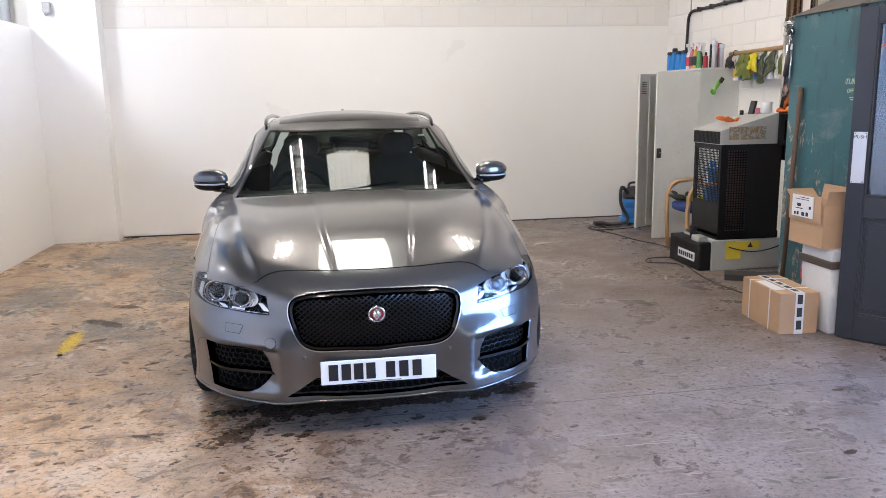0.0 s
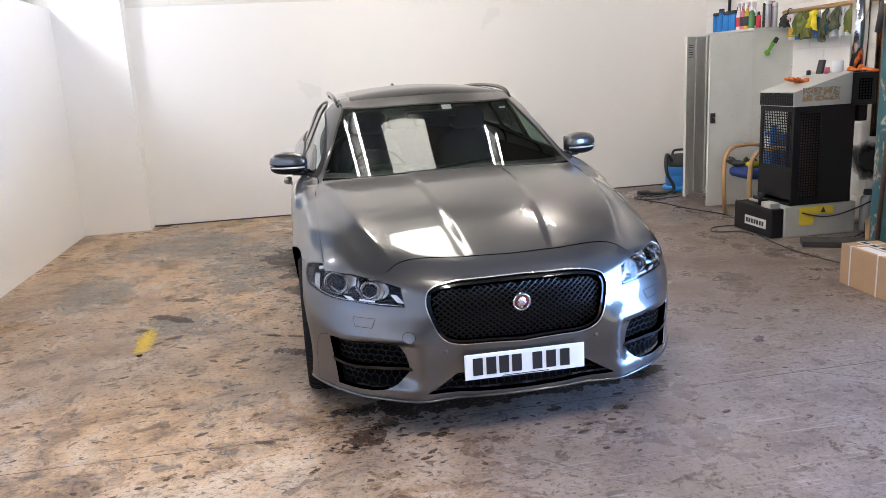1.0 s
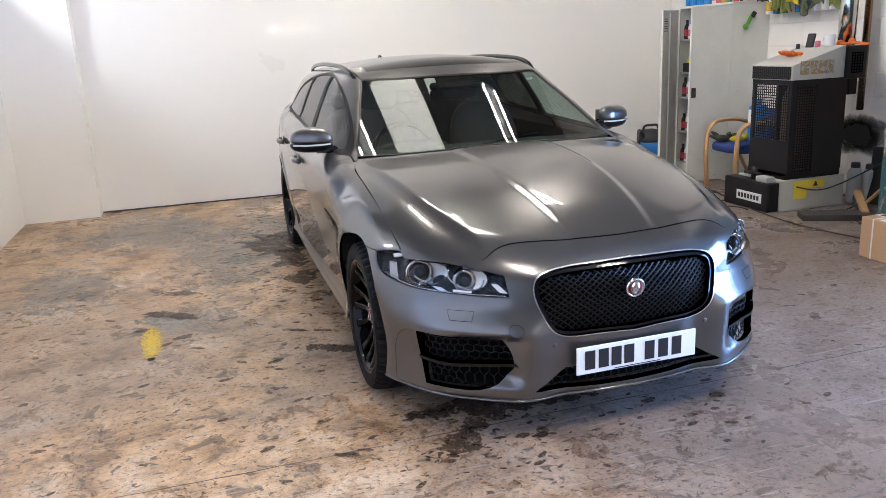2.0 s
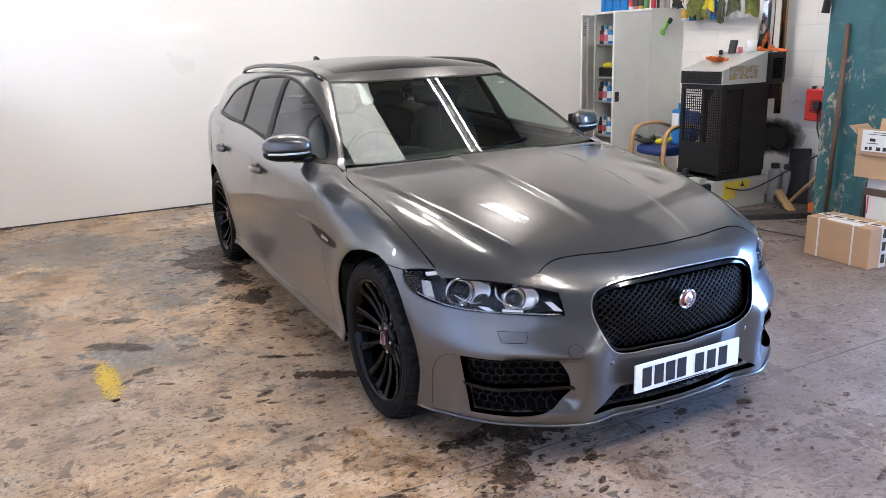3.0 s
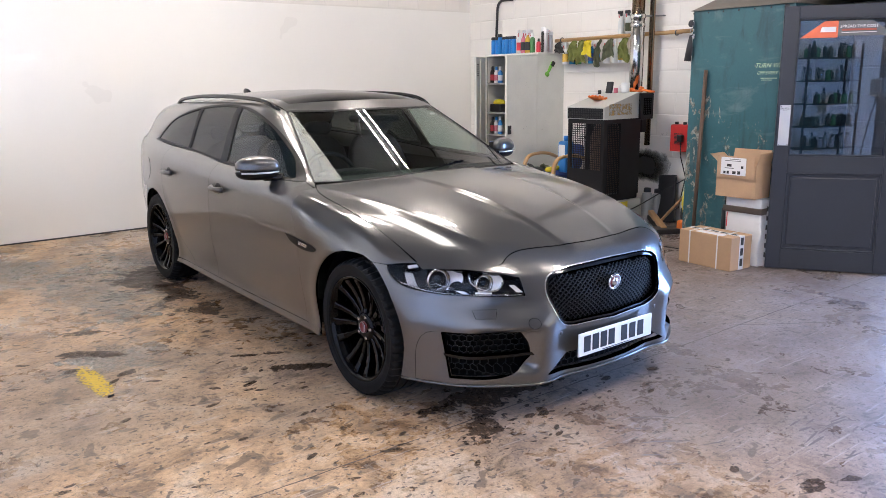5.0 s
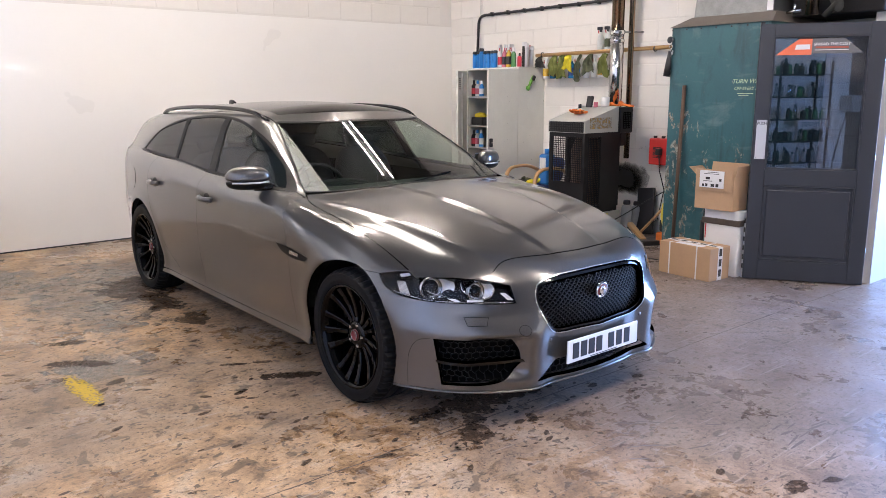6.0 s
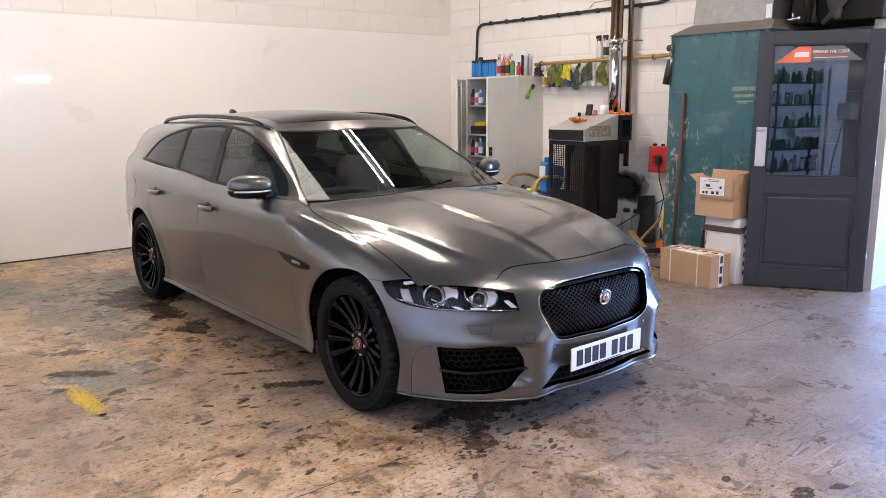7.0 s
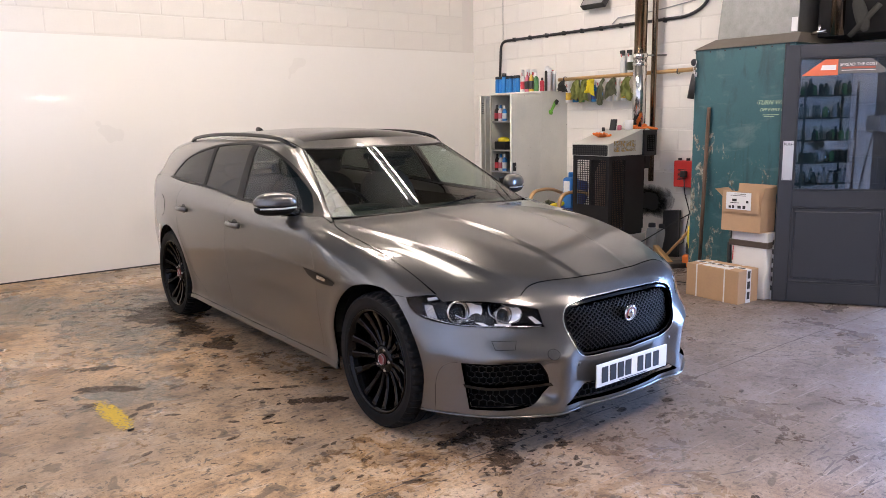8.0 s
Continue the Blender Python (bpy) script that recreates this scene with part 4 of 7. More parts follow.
for flip in (WEST, EAST):
    s = -1 if flip else 1
    lens = panel("headlamp", sheet([lamp_loop], at_wall, 0.02, sink=0.002, edge=0.0, gap=0.002), M_lens, car, "clear headlamp lens with chrome projectors", flip)
    panel("lamp_housing", sheet([lamp_loop], at_wall, 0.025, sink=0.085, edge=-0.08, gap=0.001), M_house, lens, "black lamp housing", flip)
    for c, v, r, far in ((0.771, 0.665, 0.042, 0.034), (0.623, 0.648, 0.032, 0.032)):
        q = on_wall([(c, -0.490 if c > 0.7 else -0.645, v)])[0]
        p = offset_wall([q[0]], [q[1]], -far)[0]
        d = Vector((0.28 if c > 0.7 else 0.14, -1, 0.02)).normalized()
        m = Matrix.Translation(p) @ d.to_track_quat("Z", "Y").to_matrix().to_4x4()
        m = Matrix.Diagonal((s, 1, 1, 1)) @ m
        part("projector_ring", lathe([(r + 0.012, -0.035), (r + 0.013, 0.002), (r + 0.010, 0.006), (r + 0.008, 0.004), (r + 0.006, -0.010), (r + 0.003, -0.004), (r + 0.001, -0.012), (r, -0.03)], 40, m, True), M_reflect, lens, "chrome projector ring", True)
        part("projector", lathe([(r, -0.03), (r * 0.98, -0.012), (r * 0.86, 0.002), (r * 0.6, 0.012), (r * 0.3, 0.0165), (0.0005, 0.018)], 30, m), M_orb, lens, "dark glass projector", True)
        # bowl: a scooped cup that opens towards the grille from each projector
        e = 0.100 if c > 0.7 else 0.078
        vs, fs, nu, nv = [], [], 14, 20
        for i in range(nu + 1):
            t = i / nu
            for j in range(nv + 1):
                w = math.pi * (-0.5 + j / nv)
                rad = (r + 0.012) * (1 - 0.10 * t)
                x = p[0] - e * math.sin(t * math.pi / 2) * math.cos(w) ** 0.6 if abs(math.cos(w)) > 1e-6 else p[0]
                z = p[2] + 0.004 + rad * 1.08 * math.sin(w)
                y = p[1] + 0.012 + 0.020 * math.sin(math.pi * min(1, t * 1.15)) * math.cos(w) - 0.62 * (p[0] - x)
                vs.append((s * x, y, z))
        for i in range(nu):
            for j in range(nv):
                k = i * (nv + 1) + j
                fs.append((k, k + 1, k + nv + 2, k + nv + 1) if s > 0 else (k, k + nv + 1, k + nv + 2, k + 1))
        part("reflector_bowl", (vs, fs), M_wing, lens, "satin silver reflector bowl", True)
        rim = [vs[nu * (nv + 1) + j] for j in range(nv + 1)]
        part("bowl_rim", tube(np.array(rim), 0.0022, 6), M_reflect, lens, "thin chrome rim", True)
    for k, pts in enumerate(BLADES):
        part("light_blade", shard(pts, 0.016, s), M_drl, lens, "white daytime light blade")
    for pts, r in GUIDES:
        l = flowing(on_wall(pts), 0.01)
        part("light_guide", tube(offset_wall(l[:, 0], l[:, 1], -0.018) * (s, 1, 1), r, 8), M_reflect, lens, "chrome light guide", True)
    part("side_marker", shard([(0.851, -0.34, 0.706), (0.828, -0.385, 0.716), (0.826, -0.399, 0.708), (0.849, -0.355, 0.696)], 0.012, s), M_drl, lens, "clear side marker")
    for k in range(7):
        t = k / 7
        top = (0.857 - 0.016 * t, -0.338 - 0.045 * t, 0.678 + 0.002 * t)
        low = (0.851 - 0.020 * t, -0.37 - 0.052 * t, 0.630 - 0.006 * t)
        l = flowing(on_wall([top, low]), 0.01)
        part("side_reflector", tube(offset_wall(l[:, 0], l[:, 1], -0.016) * (s, 1, 1), 0.0031, 6), M_clear, lens, "ribbed clear side reflector", True)
    part("dark_divider", shard([(0.822, -0.41, 0.706), (0.803, -0.434, 0.709), (0.803, -0.47, 0.637), (0.818, -0.45, 0.622)], 0.010, s), M_house, lens, "black lamp divider")

# door mirrors, handles, vents, rails
def blob(cx, cy, cz, rx, ry, rz, e=0.75, n=20, cut=None):
    """A rounded block."""
    vs, fs = [], []
    pw = lambda t: math.copysign(abs(t) ** e, t)
    for i in range(n + 1):
        a = math.pi * (i / n - 0.5)
        for k in range(2 * n):
            b = math.pi * k / n
            vs.append((cx + rx * pw(math.cos(a)) * pw(math.cos(b)), cy + ry * pw(math.cos(a)) * pw(math.sin(b)), cz + rz * pw(math.sin(a))))
    for i in range(n):
        for k in range(2 * n):
            fs.append((i * 2 * n + k, i * 2 * n + (k + 1) % (2 * n), (i + 1) * 2 * n + (k + 1) % (2 * n), (i + 1) * 2 * n + k))
    return vs, fs


def shaped(geo, fn):
    return [fn(*v) for v in geo[0]], geo[1]


for flip in (WEST, EAST):
    s = -1 if flip else 1
    g = blob(0, 0, 0, 0.114, 0.076, 0.066, 0.76, 24)
    cap = shaped(g, lambda x, y, z: (s * (0.93 + x), 0.985 + (y if y < 0 else 0.35 * y) + 0.33 * x, 1.045 + (z if z > 0 else 0.30 * z) * (1.05 - 0.9 * max(0, x))))
    low = shaped(g, lambda x, y, z: (s * (0.93 + x * 0.985), 0.988 + (y if y < 0 else 0.35 * y) * 0.98 + 0.33 * x, 1.024 + (0.1 * z if z > 0 else z * 0.72)))
    mirror = part("door_mirror", cap, M_paint, car, "grey door mirror cap", True)
    part("mirror_base", low, M_trimblack, mirror, "gloss black mirror base", True)
    arm = tube([(s * 0.815, 0.90, 0.985), (s * 0.85, 0.93, 0.992), (s * 0.90, 0.96, 1.0)], [0.028, 0.022, 0.03], 10)
    part("mirror_arm", arm, M_gloss, mirror, "gloss black mirror arm", True)
    part("indicator", tube([(s * 0.835, 0.905, 1.024), (s * 0.89, 0.900, 1.022), (s * 0.97, 0.926, 1.021), (s * 1.03, 0.968, 1.022)], 0.0055, 8), M_drl, mirror, "clear indicator strip", True)
    part("mirror_glass", box(*sorted((s * 0.835, s * 1.025)), 1.010, 1.016, 1.0, 1.09, 0.004), M_chrome, mirror, "mirror glass")
    for door, y, z in ((door_f, 1.585, 0.866), (door_r, 2.555, 0.886)):
        pr = [on for on in car.children if on.name.startswith("front_door" if door is door_f else "rear_door")][0 if flip else 1]
        base = offset_wall(*np.array(side([(y + dy, z) for dy in (-0.095, -0.06, 0.0, 0.06, 0.095)])).T, 0.0)
        lift = [0.012, 0.034, 0.040, 0.034, 0.012]
        out = [(s * (q[0] + l), q[1], q[2]) for q, l in zip(base, lift)]
        hv = tube(flowing(out, 0.02), 0.0135, 8)
        handle = part("door_handle", shaped(hv, lambda x, yy, zz: (x, yy, z + (zz - z) * 1.25)), M_paint, pr, "body-coloured door handle", True)
        # no hollow here: a flat dark disc paints the shade behind the handle
        rc = np.array([(1.392 + y + 0.005 + 0.05 * math.cos(t), z + 0.034 * math.sin(t)) for t in np.linspace(0, 2 * math.pi, 33)[:-1]])
        panel("handle_recess", sheet([rc], at_wall, 0.02, sink=-0.0012, edge=0.0, gap=0.0), M_plastic, pr, "flat dark patch for the shade behind the handle", flip)
    vent = loop_of(side([(0.66, 0.722), (0.50, 0.712), (0.36, 0.694)]), side([(0.36, 0.694), (0.315, 0.680), (0.345, 0.664)]), side([(0.345, 0.664), (0.5, 0.662), (0.60, 0.684)]), side([(0.60, 0.684), (0.66, 0.722)]))
    wing_ob = [o for o in car.children if o.name.startswith("front_wing")][0 if flip else 1]
    panel("side_vent", sheet([vent], at_wall, 0.02, sink=-0.003, edge=0.008, gap=0.0), M_trimblack, wing_ob, "gloss black side vent", flip)
    tag = loop_of(side([(0.50, 0.700), (0.41, 0.692)]), side([(0.41, 0.692), (0.42, 0.676)]), side([(0.42, 0.676), (0.51, 0.680)]), side([(0.51, 0.680), (0.50, 0.700)]))
    panel("vent_badge", sheet([tag], at_wall, 0.02, sink=-0.006, edge=0.004, gap=0.0), M_satin, wing_ob, "plain silver vent badge", flip)
    flapc = np.array([(1.392 + 3.13 + 0.085 * math.cos(t), 0.868 + 0.085 * math.sin(t)) for t in np.linspace(0, 2 * math.pi, 33)[:-1]])
    if flip:
        panel("fuel_flap", sheet([flapc], at_wall, 0.03, sink=-0.0022, edge=0.004, gap=0.0), M_paint, car, flip=flip)
    rp = at_top(*np.array([(0.577, 1.37), (0.585, 1.42), (0.596, 1.6), (0.602, 1.9), (0.602, 2.3), (0.592, 2.8), (0.575, 3.1), (0.562, 3.26), (0.558, 3.30)]).T)
    rp[:, 2] += [-0.004, 0.010, 0.034, 0.046, 0.050, 0.046, 0.036, 0.014, -0.002]
    rp[:, 0] *= s
    rail = shaped(tube(flowing(rp, 0.05), 0.014, 10), lambda x, y, z: (x, y, z - 0.012))
    part("roof_rail", rail, M_gloss, car, "gloss black roof rail", True)
fin = shaped(blob(0, 0, 0, 0.022, 0.075, 0.05, 0.9, 10), lambda x, y, z: (x * (1 - 6 * max(0, z)), 3.17 + y + 0.9 * max(0, z), 1.415 + (z if z > 0 else 0.2 * z)))
part("aerial_fin", fin, M_gloss, car, "gloss black aerial fin", True)


# tail, closed off
def at_rear(x, v):
    n = len(x)
    return meet(np.stack([x, np.full(n, 2.6), v], 1), np.tile([0, 1.0, 0], (n, 1)), 2.2)


tail_l = loop_of([(0, 1.33), (0.35, 1.32), (0.50, 1.29)], [(0.50, 1.29), (0.60, 1.10), (0.64, 1.03), (0.655, 0.64)], [(0.655, 0.64), (0, 0.64)], mirror=True)
pane_l = loop_of([(0, 1.28), (0.42, 1.265)], [(0.42, 1.265), (0.53, 1.06)], [(0.53, 1.06), (0, 1.05)], mirror=True)
panel("tailgate", sheet([tail_l, pane_l], at_rear, 0.04), M_paint, car)
panel("tailgate_window", sheet([pane_l], at_rear, 0.06, sink=0.002, edge=0.0, gap=-0.003), M_privacy, car, "dark tinted glass")
bl = loop_of([(0, 0.635), (0.60, 0.635), (0.70, 0.60)], [(0.70, 0.60), (0.72, 0.3), (0.66, 0.2)], [(0.66, 0.2), (0, 0.19)], mirror=True)
panel("rear_bumper", sheet([bl], at_rear, 0.04, edge=0.03), M_paint, car)

# cabin
M_trim = worn("cabin_trim", (0.006, 0.006, 0.006), 0.7, 0.2, Specular_IOR_Level=0.2)
M_seat = worn("seat_cloth", (0.022, 0.023, 0.023), 0.8, 0.2)
M_lining = worn("roof_lining", (0.014, 0.014, 0.014), 0.85, 0.1)
lining = sheet([shrunk(roof_line, 0.03)], at_top, 0.08, sink=0.035, edge=0.0)
panel("roof_lining", (lining[0], [f[::-1] for f in lining[1]], -lining[2]), M_lining, car, "grey roof lining")
dash = loop_of([(0, 0.53), (0.4, 0.575), (0.68, 0.69)], [(0.68, 0.69), (0.72, 0.95)], [(0.72, 0.95), (0.5, 1.0), (0, 0.98)], mirror=True)
dv = np.array([(x, y, 0.955 - 0.04 * max(0, y - 0.75)) for x, y in dash])
n = len(dv)
part("dashboard", (list(dv) + list(dv + (0, 0.03, -0.3)), [tuple(range(n)), *[(k, k + n, (k + 1) % n + n, (k + 1) % n) for k in range(n)]]), M_trim, car, "black dashboard")
part("binnacle", blob(-0.36, 0.93, 0.965, 0.20, 0.12, 0.035, 0.8, 10), M_trim, car, "black instrument hood", True)
sw = Matrix.Translation((-0.36, 1.13, 0.90)) @ Matrix.Rotation(radians(68), 4, "X")
steer = part("steering_wheel", lathe([(0.188 + 0.014 * math.cos(t), 0.014 * math.sin(t)) for t in np.linspace(0, 2 * math.pi, 9)[:-1]], 36, sw, True), M_trim, car, "black steering wheel", True)
hub = lathe([(0.07, -0.02), (0.07, 0.01), (0.05, 0.03), (0.001, 0.032)], 20, sw)
part("wheel_hub", both(hub, tube([sw @ Vector((-0.185, 0, 0)), sw @ Vector((0.185, 0, 0))], 0.016, 8), tube([sw @ Vector((0, 0, 0)), sw @ Vector((0, -0.185, 0))], 0.016, 8)), M_trim, steer, "", True)
for x in (-0.36, 0.36):
    part("front_seat_back", shaped(blob(0, 0, 0, 0.25, 0.07, 0.34, 0.6, 12), lambda a, b, c: (x + a * (1 - 0.25 * max(0, c)), 1.70 + b + 0.28 * c, 0.80 + c)), M_seat, car, "grey cloth seat back", True)
    part("front_headrest", shaped(blob(0, 0, 0, 0.135, 0.05, 0.085, 0.65, 10), lambda a, b, c: (x + a, 1.80 + b + 0.2 * c, 1.205 + c)), M_seat, car, "grey cloth headrest", True)
    part("front_seat_cushion", blob(x, 1.45, 0.50, 0.26, 0.28, 0.09, 0.6, 10), M_seat, car, "grey cloth seat cushion", True)
part("rear_seat_back", shaped(blob(0, 0, 0, 0.62, 0.08, 0.30, 0.5, 12), lambda a, b, c: (a, 2.62 + b + 0.3 * c, 0.80 + c)), M_seat, car, "grey cloth rear bench back", True)
for x in (-0.4, 0.0, 0.4):
    part("rear_headrest", blob(x, 2.72, 1.13, 0.12, 0.05, 0.06, 0.65, 10), M_seat, car, "grey cloth headrest", True)
carpet = box(-0.80, 0.80, 0.6, 2.45, 0.29, 0.33)
box(-0.55, 0.55, 2.45, 3.85, 0.35, 0.39, bm=carpet)
part("cabin_floor", carpet, M_trim, car, "dark cabin carpet")
part("sensor_housing", box(-0.16, 0.16, 1.12, 1.26, 1.255, 1.30, 0.02, m=None), M_trim, car, "black sensor housing behind the screen")
part("rear_view_mirror", blob(0.0, 1.17, 1.235, 0.12, 0.02, 0.035, 0.6, 10), M_trim, car, "black interior mirror", True)
part("screen_sticker", box(0.46, 0.50, 1.205, 1.207, 1.285, 1.297), material("sticker_white", grey(0.75), 0.5), car, "small white screen sticker")
for x in (-0.25, 0.25):
    wl = flowing([(x + 0.5, 0.60, 0), (x + 0.25, 0.535, 0), (x - 0.1, 0.49, 0)], 0.05)
    wp = at_top(wl[:, 0], wl[:, 1])
    part("wiper", tube(wp + (0, -0.016, -0.008), 0.004, 6), M_shell, car, "black wiper blade", True)

# ---- lamps and rooflight ----
def glowing(name, colour, strength):
    m = material(name, grey(0.8), 0.4)
    b = m.node_tree.nodes["Principled BSDF"]
    b.inputs["Emission Color"].default_value = (*colour, 1)
    b.inputs["Emission Strength"].default_value = strength
    return m


M_tube = glowing("fluorescent_tube", (1.0, 0.90, 0.79), 132)
M_fitting = worn("white_fitting", grey(0.75), 0.4, 0.05)


M_tube_front = glowing("aged_fluorescent_tube", (1.0, 0.90, 0.78), 203)


def strip_light(x, y0, y1):
    f = thing("strip_light", (x, (y0 + y1) / 2, 4.02), "twin fluorescent strip light hung from the ceiling", "ceiling light", "twin strip lights")
    b = box(x - 0.045, x + 0.045, y0 - 0.03, y1 + 0.03, 4.05, 4.12, 0.01)
    part("body", b, M_fitting, f, "white metal fitting")
    for d in (-0.10, 0.10):
        part("tube", tube([(x + d, y0, 4.0), (x + d, y1, 4.0)], 0.021, 12), M_tube if y0 > 0 else M_tube_front, f, "lit fluorescent tube", True)
        for y in (y0, y1):
            part("holder", box(min(x, x + d) - 0.02, max(x, x + d) + 0.02, y - 0.025, y + 0.025, 3.985, 4.08, 0.004), M_fitting, f)
    for y in (y0 + 0.2, y1 - 0.2):
        part("hanger", tube([(x, y, 4.10), (x, y, ZC)], 0.006, 6), M_fitting, f)
    return f


for x in (-0.97, 1.67):
    strip_light(x, 2.2, 3.18)
    strip_light(x, -3.6, -2.1)


wall_lamp = thing("wall_strip_light", (1.08, YF, 2.11), "single fluorescent strip light fixed to the front wall", "wall light")
part("body", box(0.26, 1.90, YF + 0.002, YF + 0.06, 2.075, 2.145, 0.008), M_fitting, wall_lamp, "white metal fitting")
part("tube", tube([(0.32, YF + 0.09, 2.11), (1.84, YF + 0.09, 2.11)], 0.010, 12), M_tube_front, wall_lamp, "lit fluorescent tube", True)
for x in (0.31, 1.85):
    part("holder", box(x - 0.02, x + 0.02, YF + 0.05, YF + 0.11, 2.09, 2.13, 0.004), M_fitting, wall_lamp)

# translucent corrugated rooflight sheet, lit by the sky above it
M_rooflight = glowing("rooflight_sheet", (1.0, 0.98, 0.92), 8.0)
v = coords(M_rooflight, (3.2, 0.25, 1))
streak = ramp(M_rooflight, noise_of(M_rooflight, v, 1.6, 3), [(0.35, (1.0, 0.99, 0.95)), (0.6, (1.0, 0.95, 0.78))])
into(M_rooflight, streak, "Emission Color")
n = 64
rv, rf = [], []
for k in range(n + 1):
    x = RX0 + (RX1 - RX0) * k / n
    rv += [(x, RY0, ZC + 0.06 + 0.018 * math.sin(2 * math.pi * k / 8)), (x, RY1, ZC + 0.06 + 0.018 * math.sin(2 * math.pi * k / 8))]
rf = [(2 * k, 2 * k + 1, 2 * k + 3, 2 * k + 2) for k in range(n)]
tagged(part("rooflight", (rv, rf), M_rooflight, None, "", True), "yellowed translucent corrugated rooflight sheet in the ceiling", "rooflight", kind="structure")

# ---- workshop things along the side wall ----
def place(bm_or_geo, m):
    if isinstance(bm_or_geo, tuple):
        return [m @ Vector(v) for v in bm_or_geo[0]], bm_or_geo[1]
    bmesh.ops.transform(bm_or_geo, matrix=m, verts=bm_or_geo.verts)
    return bm_or_geo


def lettering(name, text, size, mat, m, parent, depth=0.0006):
    """Words in the built-in font, turned into a mesh."""
    c = bpy.data.curves.new(name, "FONT")
    c.shear = 0.3 if name == "chalk_word" else 0.0
    c.body, c.size, c.extrude, c.align_x, c.align_y = text, size, depth, "CENTER", "CENTER"
    tmp = bpy.data.objects.new(name, c)
    me = bpy.data.meshes.new_from_object(tmp)
    bpy.data.objects.remove(tmp)
    me.transform(m)
    me.materials.append(mat)
    ob = new(name, me)
    ob.parent = parent
    ob.matrix_parent_inverse = base_of(parent).inverted()
    return ob


FACE_WEST = Matrix.Rotation(radians(-90), 4, "Z") @ Matrix.Rotation(radians(90), 4, "X")   # reads from -x
FACE_SOUTH = Matrix.Rotation(radians(90), 4, "X")

M_steel = worn("grey_cabinet_paint", (0.71, 0.71, 0.655), 0.45, 0.12, 5.0, 0.05)
chip = ramp(M_steel, noise_of(M_steel, coords(M_steel, (1, 1, 0.6)), 48, 2, 0.5, 0.4), [(0.735, grey(0)), (0.75, grey(0.8))])
into(M_steel, mix(M_steel, chip, M_steel.node_tree.nodes["Principled BSDF"].inputs["Base Color"].links[0].from_socket, (0.12, 0.10, 0.085)), "Base Color")
M_inside = worn("cabinet_inside", (0.40, 0.41, 0.40), 0.5, 0.15)
M_black = worn("black_metal", (0.025, 0.025, 0.028), 0.5, 0.3)
M_card = worn("brown_card", (0.52, 0.335, 0.195), 0.75, 0.14, 9.0, 0.12)
M_tape = worn("white_tape", grey(0.74), 0.45, 0.08)
M_print = material("black_print", grey(0.03), 0.6)
M_paper = worn("white_label", grey(0.78), 0.6, 0.05)
M_galv = worn("galvanised_sheet", (0.27, 0.275, 0.27), 0.42, 0.35, 14.0, 0.06, 0.7, 90.0)
M_flash = worn("brown_flashing", (0.16, 0.135, 0.11), 0.5, 0.25)
M_flue = worn("polished_flue", (0.72, 0.71, 0.69), 0.14, 0.12, 5.0, 0.02, 1.0)
M_flue_hot = worn("heat_browned_flue", (0.36, 0.27, 0.19), 0.22, 0.35, 4.0, 0.02, 1.0)
M_wood = worn("varnished_pole", (0.50, 0.30, 0.12), 0.4, 0.3, 4.0, 0.05)
M_beech = worn("beech", (0.55, 0.33, 0.15), 0.35, 0.2)
M_blue = worn("blue_plastic", (0.03, 0.20, 0.55), 0.35, 0.1)
M_navy = worn("navy_cloth", (0.02, 0.05, 0.20), 0.8, 0.2)
M_orange = worn("orange_glove", (0.85, 0.20, 0.03), 0.6, 0.2)
M_redpaint = worn("red_paint", (0.62, 0.04, 0.035), 0.4, 0.12)
M_yellow = worn("yellow_label", (0.80, 0.62, 0.05), 0.5, 0.08)
M_rust = worn("rusty_steel", (0.13, 0.075, 0.05), 0.65, 0.4, 20.0, 0.3)
M_white = worn("white_plastic", grey(0.74), 0.35, 0.06)
M_green = worn("green_plastic", (0.14, 0.40, 0.04), 0.4, 0.15)
M_clear = thin_glass("clear_bottle", (0.82, 0.85, 0.84), 0.05)

# teal plenum of the space heater, paint chipped to filler
M_teal = worn("teal_paint", (0.040, 0.135, 0.152), 0.42, 0.25, 2.5, 0.05)
v = coords(M_teal)
chips = noise_of(M_teal, coords(M_teal, (1, 1.7, 0.8)), 4.6, 10, 0.72, 0.5)
where = noise_of(M_teal, v, 1.15, 2)
spread = node(M_teal, "SeparateXYZ")
wire(M_teal, v, spread.inputs[0])
near_edge = node(M_teal, "MapRange", From_Min=0.45, From_Max=1.0, To_Min=0.30, To_Max=0.72)
wire(M_teal, spread.outputs[1], near_edge.inputs[0])
low_down = node(M_teal, "MapRange", From_Min=2.0, From_Max=0.3, To_Min=0.25, To_Max=0.62)
wire(M_teal, spread.outputs[2], low_down.inputs[0])
where = mix(M_teal, 0.5, mix(M_teal, 0.5, near_edge.outputs[0], low_down.outputs[0]), where)
mask = ramp(M_teal, mix(M_teal, 0.42, chips, where), [(0.558, grey(0)), (0.57, grey(0.9))])
old = M_teal.node_tree.nodes["Principled BSDF"].inputs["Base Color"].links[0].from_socket
filler = ramp(M_teal, noise_of(M_teal, v, 40, 4), [(0.35, (0.11, 0.085, 0.06)), (0.6, (0.42, 0.39, 0.32))])
